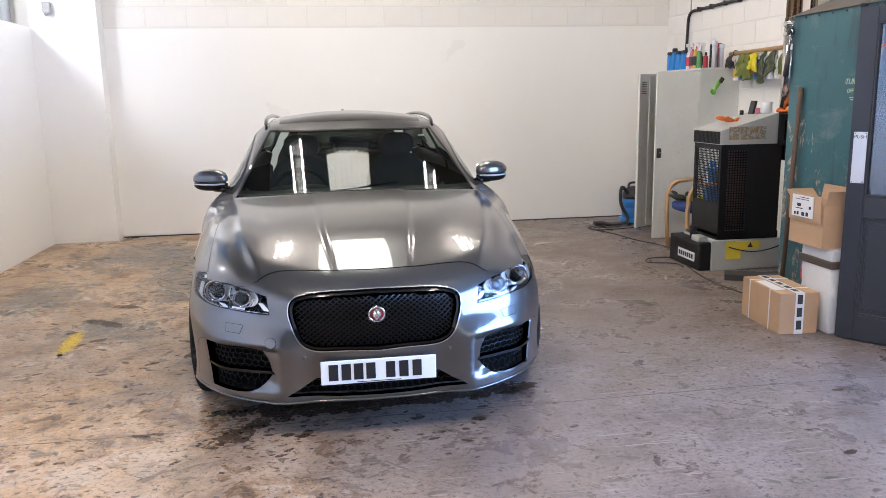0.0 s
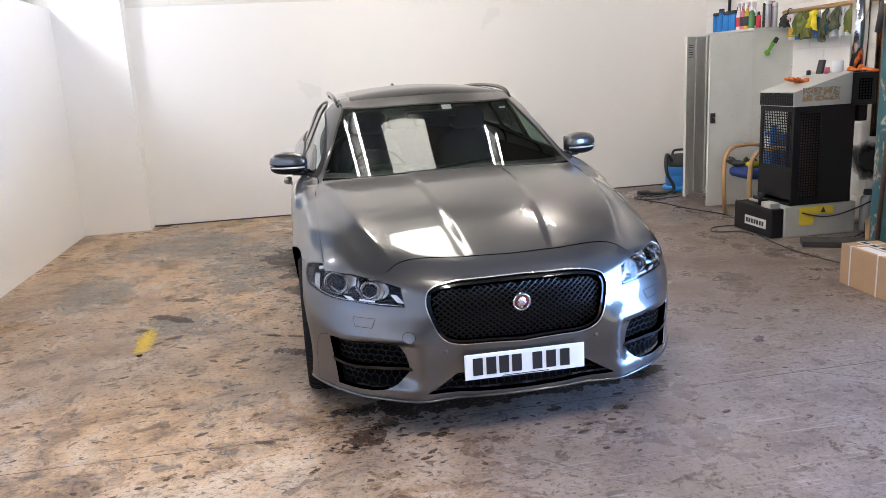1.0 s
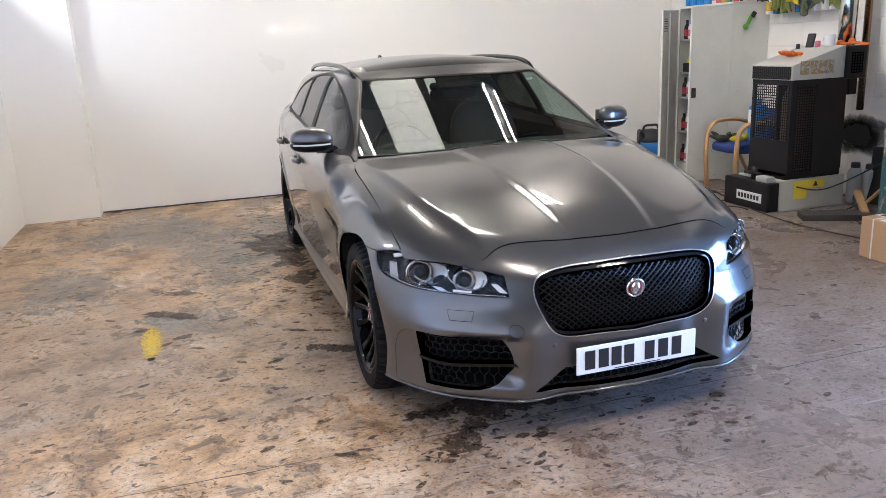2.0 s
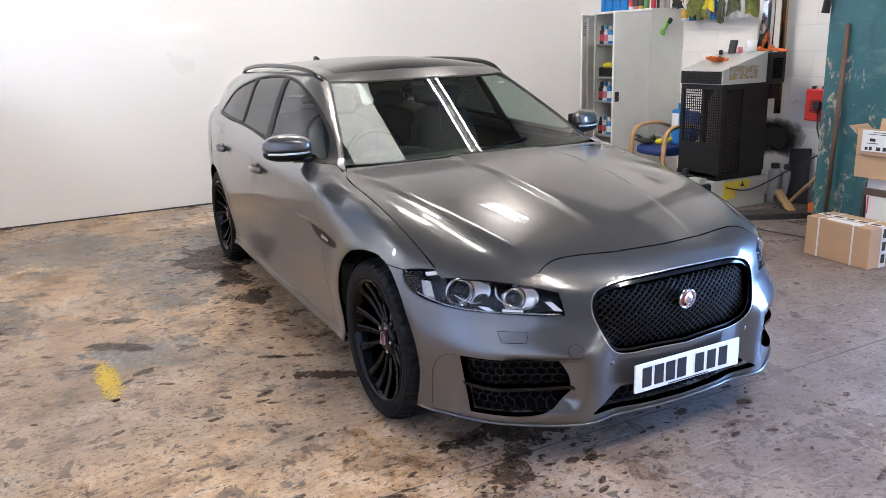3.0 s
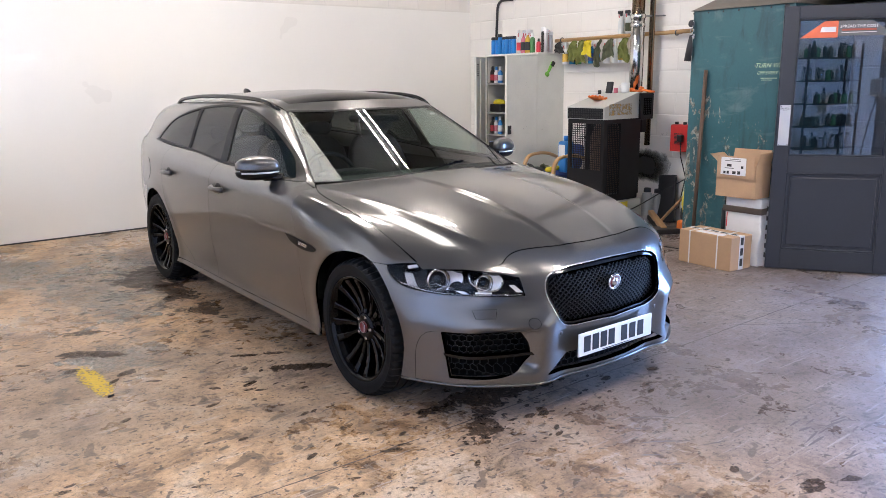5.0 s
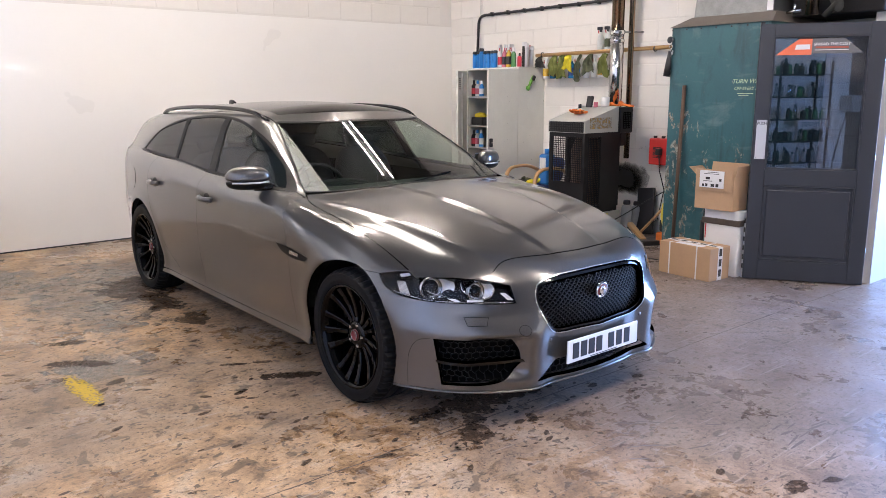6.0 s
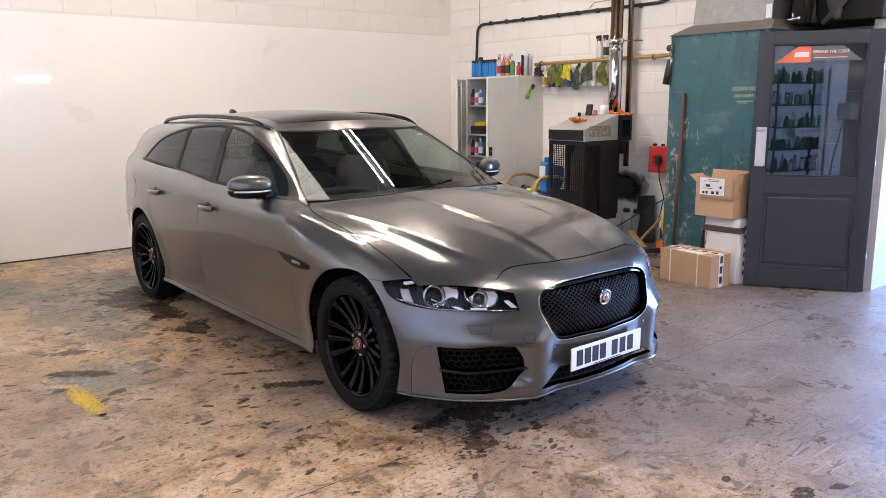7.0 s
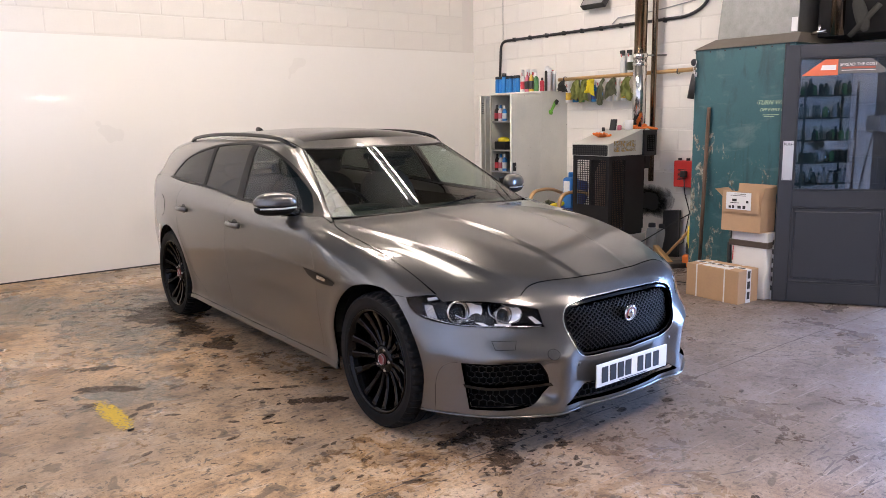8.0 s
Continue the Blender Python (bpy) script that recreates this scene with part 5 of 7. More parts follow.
# rubbed pale smears and dark grime over the paint
smear = ramp(M_teal, noise_of(M_teal, coords(M_teal, (1, 1.2, 3.2)), 2.2, 6, 0.62, 0.9), [(0.55, grey(0)), (0.70, grey(0.42))])
grime = ramp(M_teal, noise_of(M_teal, coords(M_teal, (1, 3.0, 0.7)), 2.6, 7, 0.68, 0.5), [(0.50, grey(0)), (0.66, grey(0.55))])
old = mix(M_teal, grime, mix(M_teal, smear, old, (0.20, 0.27, 0.27)), (0.022, 0.045, 0.050))
into(M_teal, mix(M_teal, mask, old, filler), "Base Color")
M_chalk = material("chalk", (0.55, 0.70, 0.45), 0.9)

plenum = thing("heater_plenum", (3.6, 0.55, 0), "teal painted steel plenum with chipped paint and chalk writing", "heater cabinet")
part("casing", box(3.12, 4.10, 0.09, 1.0, 0.0, 2.06, 0.012), M_teal, plenum)
fl = bmesh.new()
lo = [fl.verts.new(p) for p in ((3.105, 0.075, 2.055), (4.10, 0.075, 2.055), (4.10, 1.015, 2.055), (3.105, 1.015, 2.055))]
hi = [fl.verts.new(p) for p in ((3.33, 0.17, 2.15), (4.10, 0.17, 2.15), (4.10, 0.94, 2.15), (3.33, 0.94, 2.15))]
for i in range(4):
    fl.faces.new((lo[i], lo[(i + 1) % 4], hi[(i + 1) % 4], hi[i]))
fl.faces.new(hi), fl.faces.new(lo[::-1])
part("flashing", fl, M_flash, plenum, "dull brown sloped flashing")
for y in np.arange(0.15, 1.0, 0.14):
    part("bolt", lathe([(0.007, 0), (0.007, 0.006), (0.001, 0.008)], 8, Matrix.Translation((3.121, y, 2.035)) @ Matrix.Rotation(radians(-90), 4, "Y")), M_black, plenum)
du = bmesh.new()
lo = [du.verts.new(p) for p in ((3.34, 0.20, 2.15), (4.10, 0.20, 2.15), (4.10, 0.93, 2.15), (3.34, 0.93, 2.15))]
hi = [du.verts.new(p) for p in ((3.42, 0.24, 3.4), (4.10, 0.24, 3.4), (4.10, 0.86, 3.4), (3.42, 0.86, 3.4))]
for i in range(4):
    du.faces.new((lo[i], lo[(i + 1) % 4], hi[(i + 1) % 4], hi[i]))
du.faces.new(hi), du.faces.new(lo[::-1])
part("duct", du, M_galv, plenum, "mottled galvanised duct")
part("duct_tape", box(3.333, 3.338, 0.205, 0.255, 2.16, 2.27), M_tape, plenum, "strip of white tape")
lettering("chalk_word", "TURN WA", 0.050, M_chalk, Matrix.Translation((3.117, 0.275, 1.592)) @ FACE_WEST, plenum)
lettering("chalk_word", "OFF EVERY N", 0.036, M_chalk, Matrix.Translation((3.117, 0.265, 1.535)) @ FACE_WEST, plenum)
part("chalk_line", box(3.1165, 3.1195, 0.20, 0.34, 1.492, 1.497), M_chalk, plenum)
part("chalk_line", box(3.1165, 3.1195, 0.24, 0.33, 1.478, 1.482), M_chalk, plenum)
part("small_sticker", box(3.116, 3.1195, 0.125, 0.165, 1.90, 1.93), M_paper, plenum)
lean = thing("steel_rod", (3.09, 0.83, 0.0), "rusty steel rod leaning against the teal plenum", "rod")
part("bar", tube([(3.05, 0.835, 0.0), (3.10, 0.83, 1.565)], 0.0165, 10), M_rust, lean, "", True)
strap = thing("hanging_strap", (3.10, 0.99, 1.94), "black strap and steel chain hanging on the plenum", "strap")
part("strap", shaped(tube([(3.10, 1.00, 1.86), (3.095, 1.005, 1.76), (3.10, 1.02, 1.645)], [0.012, 0.03, 0.036], 8), lambda x, y, z: (3.10 + (x - 3.10) * 0.3, y, z)), M_black, strap, "black strap", True)
for k in range(4):
    part("chain_link", lathe([(0.016 + 0.005 * math.cos(t), 0.005 * math.sin(t)) for t in np.linspace(0, 2 * math.pi, 7)[:-1]], 12, Matrix.Translation((3.10, 0.985 - 0.006 * (k % 2), 1.955 - 0.028 * k)) @ Matrix.Rotation(radians(90), 4, "Y") @ Matrix.Rotation(radians(60 * (k % 2)), 4, "X"), True), M_flue, strap, "steel link", True)
part("hook", blob(3.105, 1.0, 1.955, 0.02, 0.03, 0.03, 0.9, 8), M_black, strap, "", True)
part("tag", box(3.10, 3.106, 0.965, 1.0, 1.83, 1.87, 0.004), M_white, strap, "clear tag")

# the dark grey workshop door, folded open
DOOR = Matrix.Translation((2.975, 0.098, 0.0)) @ Matrix.Rotation(math.atan2(-0.728, 0.493), 4, "Z")   # x runs along the leaf, -y faces the workshop
M_doorpaint = worn("dark_grey_door_paint", (0.027, 0.031, 0.041), 0.42, 0.18, 3.0, 0.05)
door_1 = thing("door_1", DOOR.translation, "dark grey half-glazed workshop door standing open", "door", kind="structure")
leaf = bmesh.new()
W, H, T = 0.885, 2.02, 0.045
for x0, x1, z0, z1 in ((0.0, 0.105, 0.008, H), (W - 0.115, W, 0.008, H), (0.105, W - 0.115, 1.925, H), (0.105, W - 0.115, 0.775, 0.905), (0.105, W - 0.115, 0.008, 0.165)):
    box(x0, x1, -T / 2, T / 2, z0, z1, 0.003, 1, bm=leaf)
part("leaf", place(leaf, DOOR), M_doorpaint, door_1)
pn = box(0.105, W - 0.115, -0.008, 0.008, 0.165, 0.775)
box(0.135, W - 0.145, -0.016, 0.0, 0.20, 0.74, 0.008, 2, bm=pn)
part("lower_panel", place(pn, DOOR), M_doorpaint, door_1)
bd = bmesh.new()
for x0, x1, z0, z1 in ((0.105, 0.118, 0.165, 0.775), (W - 0.128, W - 0.115, 0.165, 0.775), (0.105, W - 0.115, 0.165, 0.178), (0.105, W - 0.115, 0.762, 0.775), (0.105, 0.118, 0.905, 1.925), (W - 0.128, W - 0.115, 0.905, 1.925), (0.105, W - 0.115, 0.905, 0.918), (0.105, W - 0.115, 1.912, 1.925)):
    box(x0, x1, -0.022, 0.022, z0, z1, 0.004, 1, bm=bd)
part("bead", place(bd, DOOR), M_doorpaint, door_1)
pane = part("pane", place(box(0.108, W - 0.118, -0.003, 0.003, 0.908, 1.922), DOOR), thin_glass("door_glass", (0.66, 0.66, 0.67), 0.0, 1.62), door_1, "clear glass")
push = part("push_plate", place(box(0.022, 0.098, -0.026, -T / 2 + 0.0005, 0.985, 1.292, 0.001, 1), DOOR), worn("brushed_plate", grey(0.62), 0.35, 0.1, metal=0.6), door_1, "brushed metal push plate")
lettering("push_word", "PUSH", 0.030, M_print, DOOR @ Matrix.Translation((0.060, -0.0265, 1.262)) @ FACE_SOUTH, push)
for x in (0.030, 0.090):
    for z in (0.993, 1.284):
        part("screw", place(lathe([(0.004, 0), (0.004, 0.002), (0.001, 0.003)], 8), DOOR @ Matrix.Translation((x, -0.0262, z)) @ FACE_SOUTH), M_flue, push)
M_sign_o = worn("sticker_orange", (0.75, 0.16, 0.07), 0.5, 0.05)
M_sign_g = worn("sticker_grey", (0.12, 0.12, 0.125), 0.5, 0.05)


def plate_of(points, y0, y1):
    b = bmesh.new()
    f = [b.verts.new((x, y0, z)) for x, z in points]
    g = [b.verts.new((x, y1, z)) for x, z in points]
    b.faces.new(f), b.faces.new(g[::-1])
    for i in range(len(f)):
        b.faces.new((f[i], g[i], g[(i + 1) % len(g)], f[(i + 1) % len(f)]))
    bmesh.ops.recalc_face_normals(b, faces=b.faces)
    return b


part("sticker", place(plate_of([(0.122, 1.785), (0.375, 1.785), (0.375, 1.905), (0.285, 1.905)], -0.0055, -0.0035), DOOR), M_sign_o, pane, "orange sticker with a plain pale mark")
part("sticker_mark", place(plate_of([(0.255, 1.825), (0.362, 1.825), (0.362, 1.862), (0.265, 1.862)], -0.0068, -0.0056), DOOR), M_paper, pane)
part("sticker_wing", place(plate_of([(0.376, 1.795), (0.735, 1.795), (0.60, 1.905), (0.376, 1.905)], -0.0055, -0.0035), DOOR), M_sign_g, pane, "dark grey sticker")
lettering("sticker_words", "SPREAD THE COST", 0.030, M_paper, DOOR @ Matrix.Translation((0.515, -0.0062, 1.862)) @ FACE_SOUTH, pane)
part("sticker_bar", place(box(0.40, 0.63, -0.0065, -0.0056, 1.832, 1.846), DOOR), worn("faded_red", (0.35, 0.08, 0.05), 0.5), pane)
part("sticker_bar", place(box(0.40, 0.63, -0.0065, -0.0056, 1.818, 1.822), DOOR), M_paper, pane)
part("closer", place(box(0.0, 0.03, -0.03, 0.03, H - 0.004, H + 0.015, 0.003), DOOR), M_black, door_1, "black top pivot")
for z in (0.25, 1.0, 1.75):
    part("hinge", place(tube([(W + 0.004, 0.02, z - 0.05), (W + 0.004, 0.02, z + 0.05)], 0.007, 8), DOOR), M_flue, door_1, "steel hinge", True)

# tall shelving against the partition, seen mirrored in the door glass
M_shelfdark = worn("dark_shelf", (0.05, 0.045, 0.045), 0.5, 0.2)
rack = thing("shelf_rack", (-3.05, -5.7, 0.0), "tall dark shelf rack full of bottles beside the partition", "shelf")
for z in (0.25, 0.62, 1.0, 1.38, 1.76):
    part("shelf", box(-3.24, -2.88, -6.25, -5.15, z, z + 0.022, 0.002, 1), M_shelfdark, rack)
for x in (-3.23, -2.89):
    for y in (-6.24, -5.16):
        part("post", box(x - 0.014, x + 0.014, y - 0.014, y + 0.014, 0, 2.0), M_shelfdark, rack)


# bottles, tins and cloths
def bottle(name, x, y, z, r, h, mat, cap_mat, label, shoulder_at=0.72, band=None, neck=0.4, cap_h=0.18, category="bottle", group=""):
    b = thing(name, (x, y, z), label, category, group)
    m = Matrix.Translation((x, y, z))
    body_h = h * (1 - cap_h)
    part("body", lathe([(r * 0.9, 0), (r, 0.006), (r, body_h * shoulder_at), (r * 0.85, body_h * (shoulder_at + 0.12)), (r * neck, body_h * 0.96), (r * neck, body_h)], 16, m), mat, b, "", True)
    part("cap", lathe([(r * neck * 1.25, body_h * 0.97), (r * neck * 1.3, body_h), (r * neck * 1.2, h - 0.004), (r * neck * 0.8, h)], 14, m), cap_mat, b, "", True)
    if band:
        part("label", lathe([(r * 1.012, body_h * 0.18), (r * 1.014, body_h * 0.19), (r * 1.014, body_h * 0.60), (r * 1.012, body_h * 0.61)], 16, m), band, b, "", True)
    return b


def spray(x, y, z, mat, label, band=None, h=0.25, r=0.036, turn=180, hang=False, group=""):
    """A trigger spray bottle."""
    b = thing("spray_bottle", (x, y, z), label, "spray bottle", group)
    m = Matrix.Translation((x, y, z)) @ Matrix.Rotation(radians(turn), 4, "Z")
    part("body", lathe([(r * 0.92, 0), (r, 0.006), (r, h * 0.5), (r * 0.8, h * 0.62), (r * 0.38, h * 0.72), (r * 0.34, h * 0.78)], 16, m), mat, b, "", True)
    if band:
        part("label", lathe([(r * 1.012, h * 0.12), (r * 1.015, h * 0.13), (r * 1.015, h * 0.46), (r * 1.012, h * 0.47)], 16, m), band, b, "", True)
    hd = box(-0.018, 0.045, -0.012, 0.012, h * 0.86, h, 0.006)
    box(-0.012, 0.012, -0.011, 0.011, h * 0.76, h * 0.88, 0.003, bm=hd)
    part("head", place(hd, m), M_white if not hang else M_black, b, "trigger head")
    part("trigger", place(tube([(0.03, 0, h * 0.88), (0.034, 0, h * 0.80), (0.026, 0, h * 0.72)], 0.005, 6), m), M_redlab, b, "", True)
    return b


def cloth(x, y, z, mat, label, w=0.12, drop=0.2, seed=0, out=0.05):
    """A cloth hung over the pole: a folded, rumpled sheet with thickness."""
    b = thing("cloth", (x, y, z), label, "cloth", "cloths on the pole")
    nu, nv, vs, fs = 14, 12, [], []
    for layer in (0, 1):
        for j in range(nv + 1):
            for i in range(nu + 1):
                u, v = i / nu - 0.5, j / nv
                ww = w * (0.55 + 0.75 * v ** 0.7) * (1 + 0.25 * noise.noise((seed * 3.1, v * 2, u)))
                fold = 0.014 * math.sin(u * 13 + seed + 1.5 * v) * (0.4 + v) + 0.026 * noise.noise((u * 5 + seed, v * 4, 0.3)) + 0.012 * noise.noise((u * 13 + seed, v * 11, 0.7))
                dz = -drop * v * (1 + 0.35 * noise.noise((u * 2.2 + seed * 1.7, 0.1, 2.0))) + 0.012 * math.cos(u * 3)
                vs.append((x - out * (0.5 + 0.5 * math.sin(min(1, v * 3) * 1.57)) - fold - (0.008 if layer else 0), y + u * ww + 0.012 * math.sin(v * 4 + seed) + 0.018 * noise.noise((v * 5 + seed, u * 2, 4.0)), z + dz))
    c, n = nu + 1, (nu + 1) * (nv + 1)
    for j in range(nv):
        for i in range(nu):
            q = (j * c + i, j * c + i + 1, (j + 1) * c + i + 1, (j + 1) * c + i)
            fs += [q, tuple(k + n for k in q[::-1])]
    edge = [i for i in range(c)] + [j * c + nu for j in range(1, nv + 1)] + [nv * c + i for i in range(nu - 1, -1, -1)] + [j * c for j in range(nv - 1, 0, -1)]
    for a, d in zip(edge, edge[1:] + edge[:1]):
        fs.append((a, d, d + n, a + n))
    part("sheet", (vs, fs), mat, b, "", True)
    return b


M_redlab = worn("red_label", (0.55, 0.04, 0.06), 0.5, 0.1)
M_bluecan = worn("blue_can", (0.02, 0.22, 0.60), 0.3, 0.12)
M_pink = worn("pink_label", (0.60, 0.16, 0.22), 0.5, 0.1)
M_amber = worn("amber_liquid", (0.65, 0.42, 0.06), 0.25, 0.1)
M_greenliq = worn("green_liquid", (0.10, 0.28, 0.10), 0.25, 0.1)
M_steelcan = worn("silver_can", grey(0.62), 0.3, 0.1, metal=0.6)
M_oliv = worn("olive_cloth", (0.17, 0.19, 0.045), 0.95, 0.35, 25, 0.5)
M_yelcloth = worn("yellow_cloth", (0.75, 0.62, 0.03), 0.95, 0.25, 25, 0.4)
M_darkcloth = worn("dark_cloth", (0.035, 0.035, 0.03), 0.95, 0.3, 25, 0.5)
M_sage = worn("sage_cloth", (0.09, 0.10, 0.055), 0.95, 0.3, 25, 0.5)
M_milky = worn("milky_plastic", (0.66, 0.68, 0.66), 0.3, 0.1)
M_bluliq = worn("blue_liquid", (0.02, 0.16, 0.36), 0.2, 0.1)

# contents of the tall shelving
rs = random.Random(5)
for z in (0.272, 0.642, 1.022, 1.402, 1.782):
    for k in range(10):
        mt = rs.choice([M_darkcloth, M_darkcloth, M_clear, M_black, M_steelcan, M_greenliq, M_inside])
        bottle("bottle", -2.96 - 0.1 * rs.random(), -6.18 + 0.105 * k, z, 0.035 + 0.012 * rs.random(), 0.18 + 0.1 * rs.random(), mt, rs.choice([M_black, M_white]), "plastic bottle on the tall dark shelf rack", group="bottles on the shelf rack")

# steel cupboard with both doors swung open
cab = thing("steel_cupboard", (3.92, 3.93, 0), "grey steel cupboard with both doors open and shelves of bottles", "cupboard")
CX0, CX1, CY0, CY1, CH = 3.70, 4.148, 3.48, 4.40, 1.80
for nm, b in (("side", box(CX0, CX1, CY0, CY0 + 0.015, 0.0, CH, 0.003, 1)), ("side", box(CX0, CX1, CY1 - 0.015, CY1, 0.0, CH, 0.003, 1)), ("back", box(CX1 - 0.012, CX1, CY0 + 0.015, CY1 - 0.015, 0, CH)), ("top", box(CX0 - 0.006, CX1, CY0 - 0.004, CY1 + 0.004, CH - 0.02, CH + 0.004, 0.003, 1)), ("plinth", box(CX0 + 0.01, CX1 - 0.012, CY0 + 0.015, CY1 - 0.015, 0, 0.09))):
    part(nm, b, M_steel, cab)
SHELVES = (0.10, 0.45, 0.83, 1.10, 1.46)
for z in SHELVES:
    part("shelf", box(CX0 + 0.02, CX1 - 0.012, CY0 + 0.015, CY1 - 0.015, z - 0.02, z, 0.002, 1), M_inside, cab, "grey steel shelf")


def cup_door(hy, turn, flip):
    m = Matrix.Translation((CX0, hy, 0)) @ Matrix.Rotation(radians(turn), 4, "Z")
    s = -1 if flip else 1
    d = part("cupboard_door", place(box(*sorted((0.0, s * 0.008)), 0.0, 0.455, 0.03, CH - 0.03, 0.002, 1), m), M_steel, cab, "grey steel cupboard door")
    for y0, y1 in ((0.0, 0.03), (0.425, 0.455)):
        part("door_edge", place(box(*sorted((s * 0.008, s * 0.028)), y0, y1, 0.03, CH - 0.03, 0.002, 1), m), M_steel, d)
    part("stiffener", place(box(*sorted((s * 0.008, s * 0.024)), 0.20, 0.26, 0.06, CH - 0.06, 0.006, 2), m), M_steel, d)
    for k in range(6 if flip else 0):
        part("louvre", place(box(*sorted((-s * 0.003, s * 0.012)), 0.30, 0.39, 1.55 + 0.025 * k, 1.558 + 0.025 * k), m), M_black, d)
    return d, m


rd, rm = cup_door(CY0, 87, False)
latch = part("latch", place(box(-0.014, 0.0, R_ARCH, 0.44, 0.885, 0.985, 0.008), rm), M_black, rd, "black latch handle")
part("lock", place(lathe([(0.009, 0), (0.009, 0.004), (0.001, 0.005)], 12), rm @ Matrix.Translation((-0.0145, 0.41, 0.937)) @ Matrix.Rotation(radians(-90), 4, "Y")), M_flue, latch, "", True)
ld, lm = cup_door(CY1, 122, True)

rs = random.Random(9)
for zi, z in enumerate(SHELVES):
    for k in range(6):
        y = CY0 + 0.09 + 0.115 * k + 0.02 * rs.random()
        x = 3.80 + 0.12 * rs.random()
        mt = rs.choice([M_bluecan, M_navy, M_darkcloth, M_white, M_redlab, M_amber, M_blue])
        bottle("bottle", x, y, z, 0.032 + 0.012 * rs.random(), 0.17 + 0.08 * rs.random(), mt, rs.choice([M_black, M_white, M_bluecan]), "cleaning product bottle on a steel cupboard shelf", band=rs.choice([None, M_paper, M_pink]), group="bottles in the cupboard")
for z in SHELVES:
    if abs(z - 1.10) > 0.06:
        for y, mt, cap, band in ((4.205, M_bluecan, M_white, M_paper), (4.278, M_white, M_bluecan, M_pink), (4.35, M_darkcloth, M_black, M_redlab)):
            bottle("bottle", 3.775, y, z, 0.031, 0.19 + 0.03 * rs.random(), mt, cap, "cleaning product bottle at the front of a cupboard shelf", band=band, group="bottles in the cupboard")
basket = thing("wire_basket", (3.82, 4.28, 1.10), "dark basket of rags on a cupboard shelf", "basket")
part("tray", box(3.745, 3.90, 4.17, 4.37, 1.101, 1.20, 0.01), M_black, basket)
part("rags", blob(3.82, 4.27, 1.215, 0.07, 0.09, 0.045, 1.0, 12), M_yelcloth, basket, "yellow and green rags", True)

# on top of the cupboard
for k in range(7):
    bottle("bottle", 3.745 + 0.012 * (k % 2), 4.30 - 0.062 * k, CH + 0.004, 0.028, 0.205 + (0.035 if k == 2 else 0), M_bluecan, M_black, "blue aerosol can with a black cap on the cupboard", 0.86, None, 0.82, 0.14, "aerosol can", "blue cans on the cupboard")
for k in range(3):
    spray(3.755, 3.845 - 0.072 * k, CH + 0.004, (M_milky, M_pink, M_amber)[k], "spray bottle with a round red and black label on the cupboard", M_redlab if k < 1 else M_print, 0.265, 0.033, 200 + 25 * k, False, "spray bottles on the cupboard")
for k, (mt, bd) in enumerate(((M_white, M_redlab), (M_white, M_print))):
    spray(3.87, 3.83 - 0.075 * k, CH + 0.004, mt, "white spray bottle with a printed label on the cupboard", bd, 0.27, 0.033, 190, False, "spray bottles on the cupboard")
bottle("bottle", 3.76, 3.625, CH + 0.004, 0.030, 0.225, M_greenliq, M_white, "green bottle with a white cap on the cupboard", 0.75)
bottle("bottle", 3.80, 3.565, CH + 0.004, 0.026, 0.16, M_redlab, M_black, "short red bottle on the cupboard", 0.8)
for k, (mt, h) in enumerate(((M_darkcloth, 0.29), (M_steelcan, 0.27), (M_pink, 0.25), (M_steelcan, 0.24))):
    bottle("bottle", 3.86 + 0.055 * (k // 2) + 0.01 * k, 3.545 - 0.03 * (k % 2), CH + 0.004, 0.027, h, mt, M_white if k != 2 else M_redlab, "tall aerosol can on the cupboard", 0.9, None, 0.85, 0.15, "aerosol can", "aerosols on the cupboard")
brush = thing("scrub_brush", (3.90, 3.465, 1.62), "green plastic brush hung on the cupboard side", "brush")
bm1 = Matrix.Translation((3.895, 3.466, 1.625)) @ Matrix.Rotation(radians(32), 4, "Y")
part("handle", place(shaped(blob(0, 0, 0, 0.02, 0.012, 0.09, 0.8, 10), lambda x, y, z: (x * (1 + 2.5 * z), y, z)), bm1), M_green, brush, "", True)
part("head", place(blob(-0.005, -0.004, -0.085, 0.032, 0.016, 0.026, 0.8, 10), bm1), M_green, brush, "", True)
part("bristles", place(box(-0.02, 0.02, -0.03, -0.008, 0.03, 0.085, 0.004), bm1), M_darkcloth, brush)

# pole along the wall with bottles and cloths
pole = thing("wall_pole", (4.07, 2.64, 1.945), "varnished wooden pole fixed along the block wall", "pole")
part("pole", tube([(4.07, 3.55, 1.940), (4.07, 2.6, 1.948), (4.07, 1.16, 1.962)], 0.021, 14), M_wood, pole, "", True)
for y in (3.45, 2.35, 1.85, 1.22):
    part("bracket", both(tube([(4.15, y, 1.945), (4.09, y, 1.945)], 0.01, 8), lathe([(0.026 + 0.004 * math.cos(t), 0.008 * math.sin(t)) for t in np.linspace(0, 2 * math.pi, 7)[:-1]], 16, Matrix.Translation((4.07, y, 1.946)) @ Matrix.Rotation(radians(90), 4, "X"), True)), M_black, pole, "dark pipe clip", True)
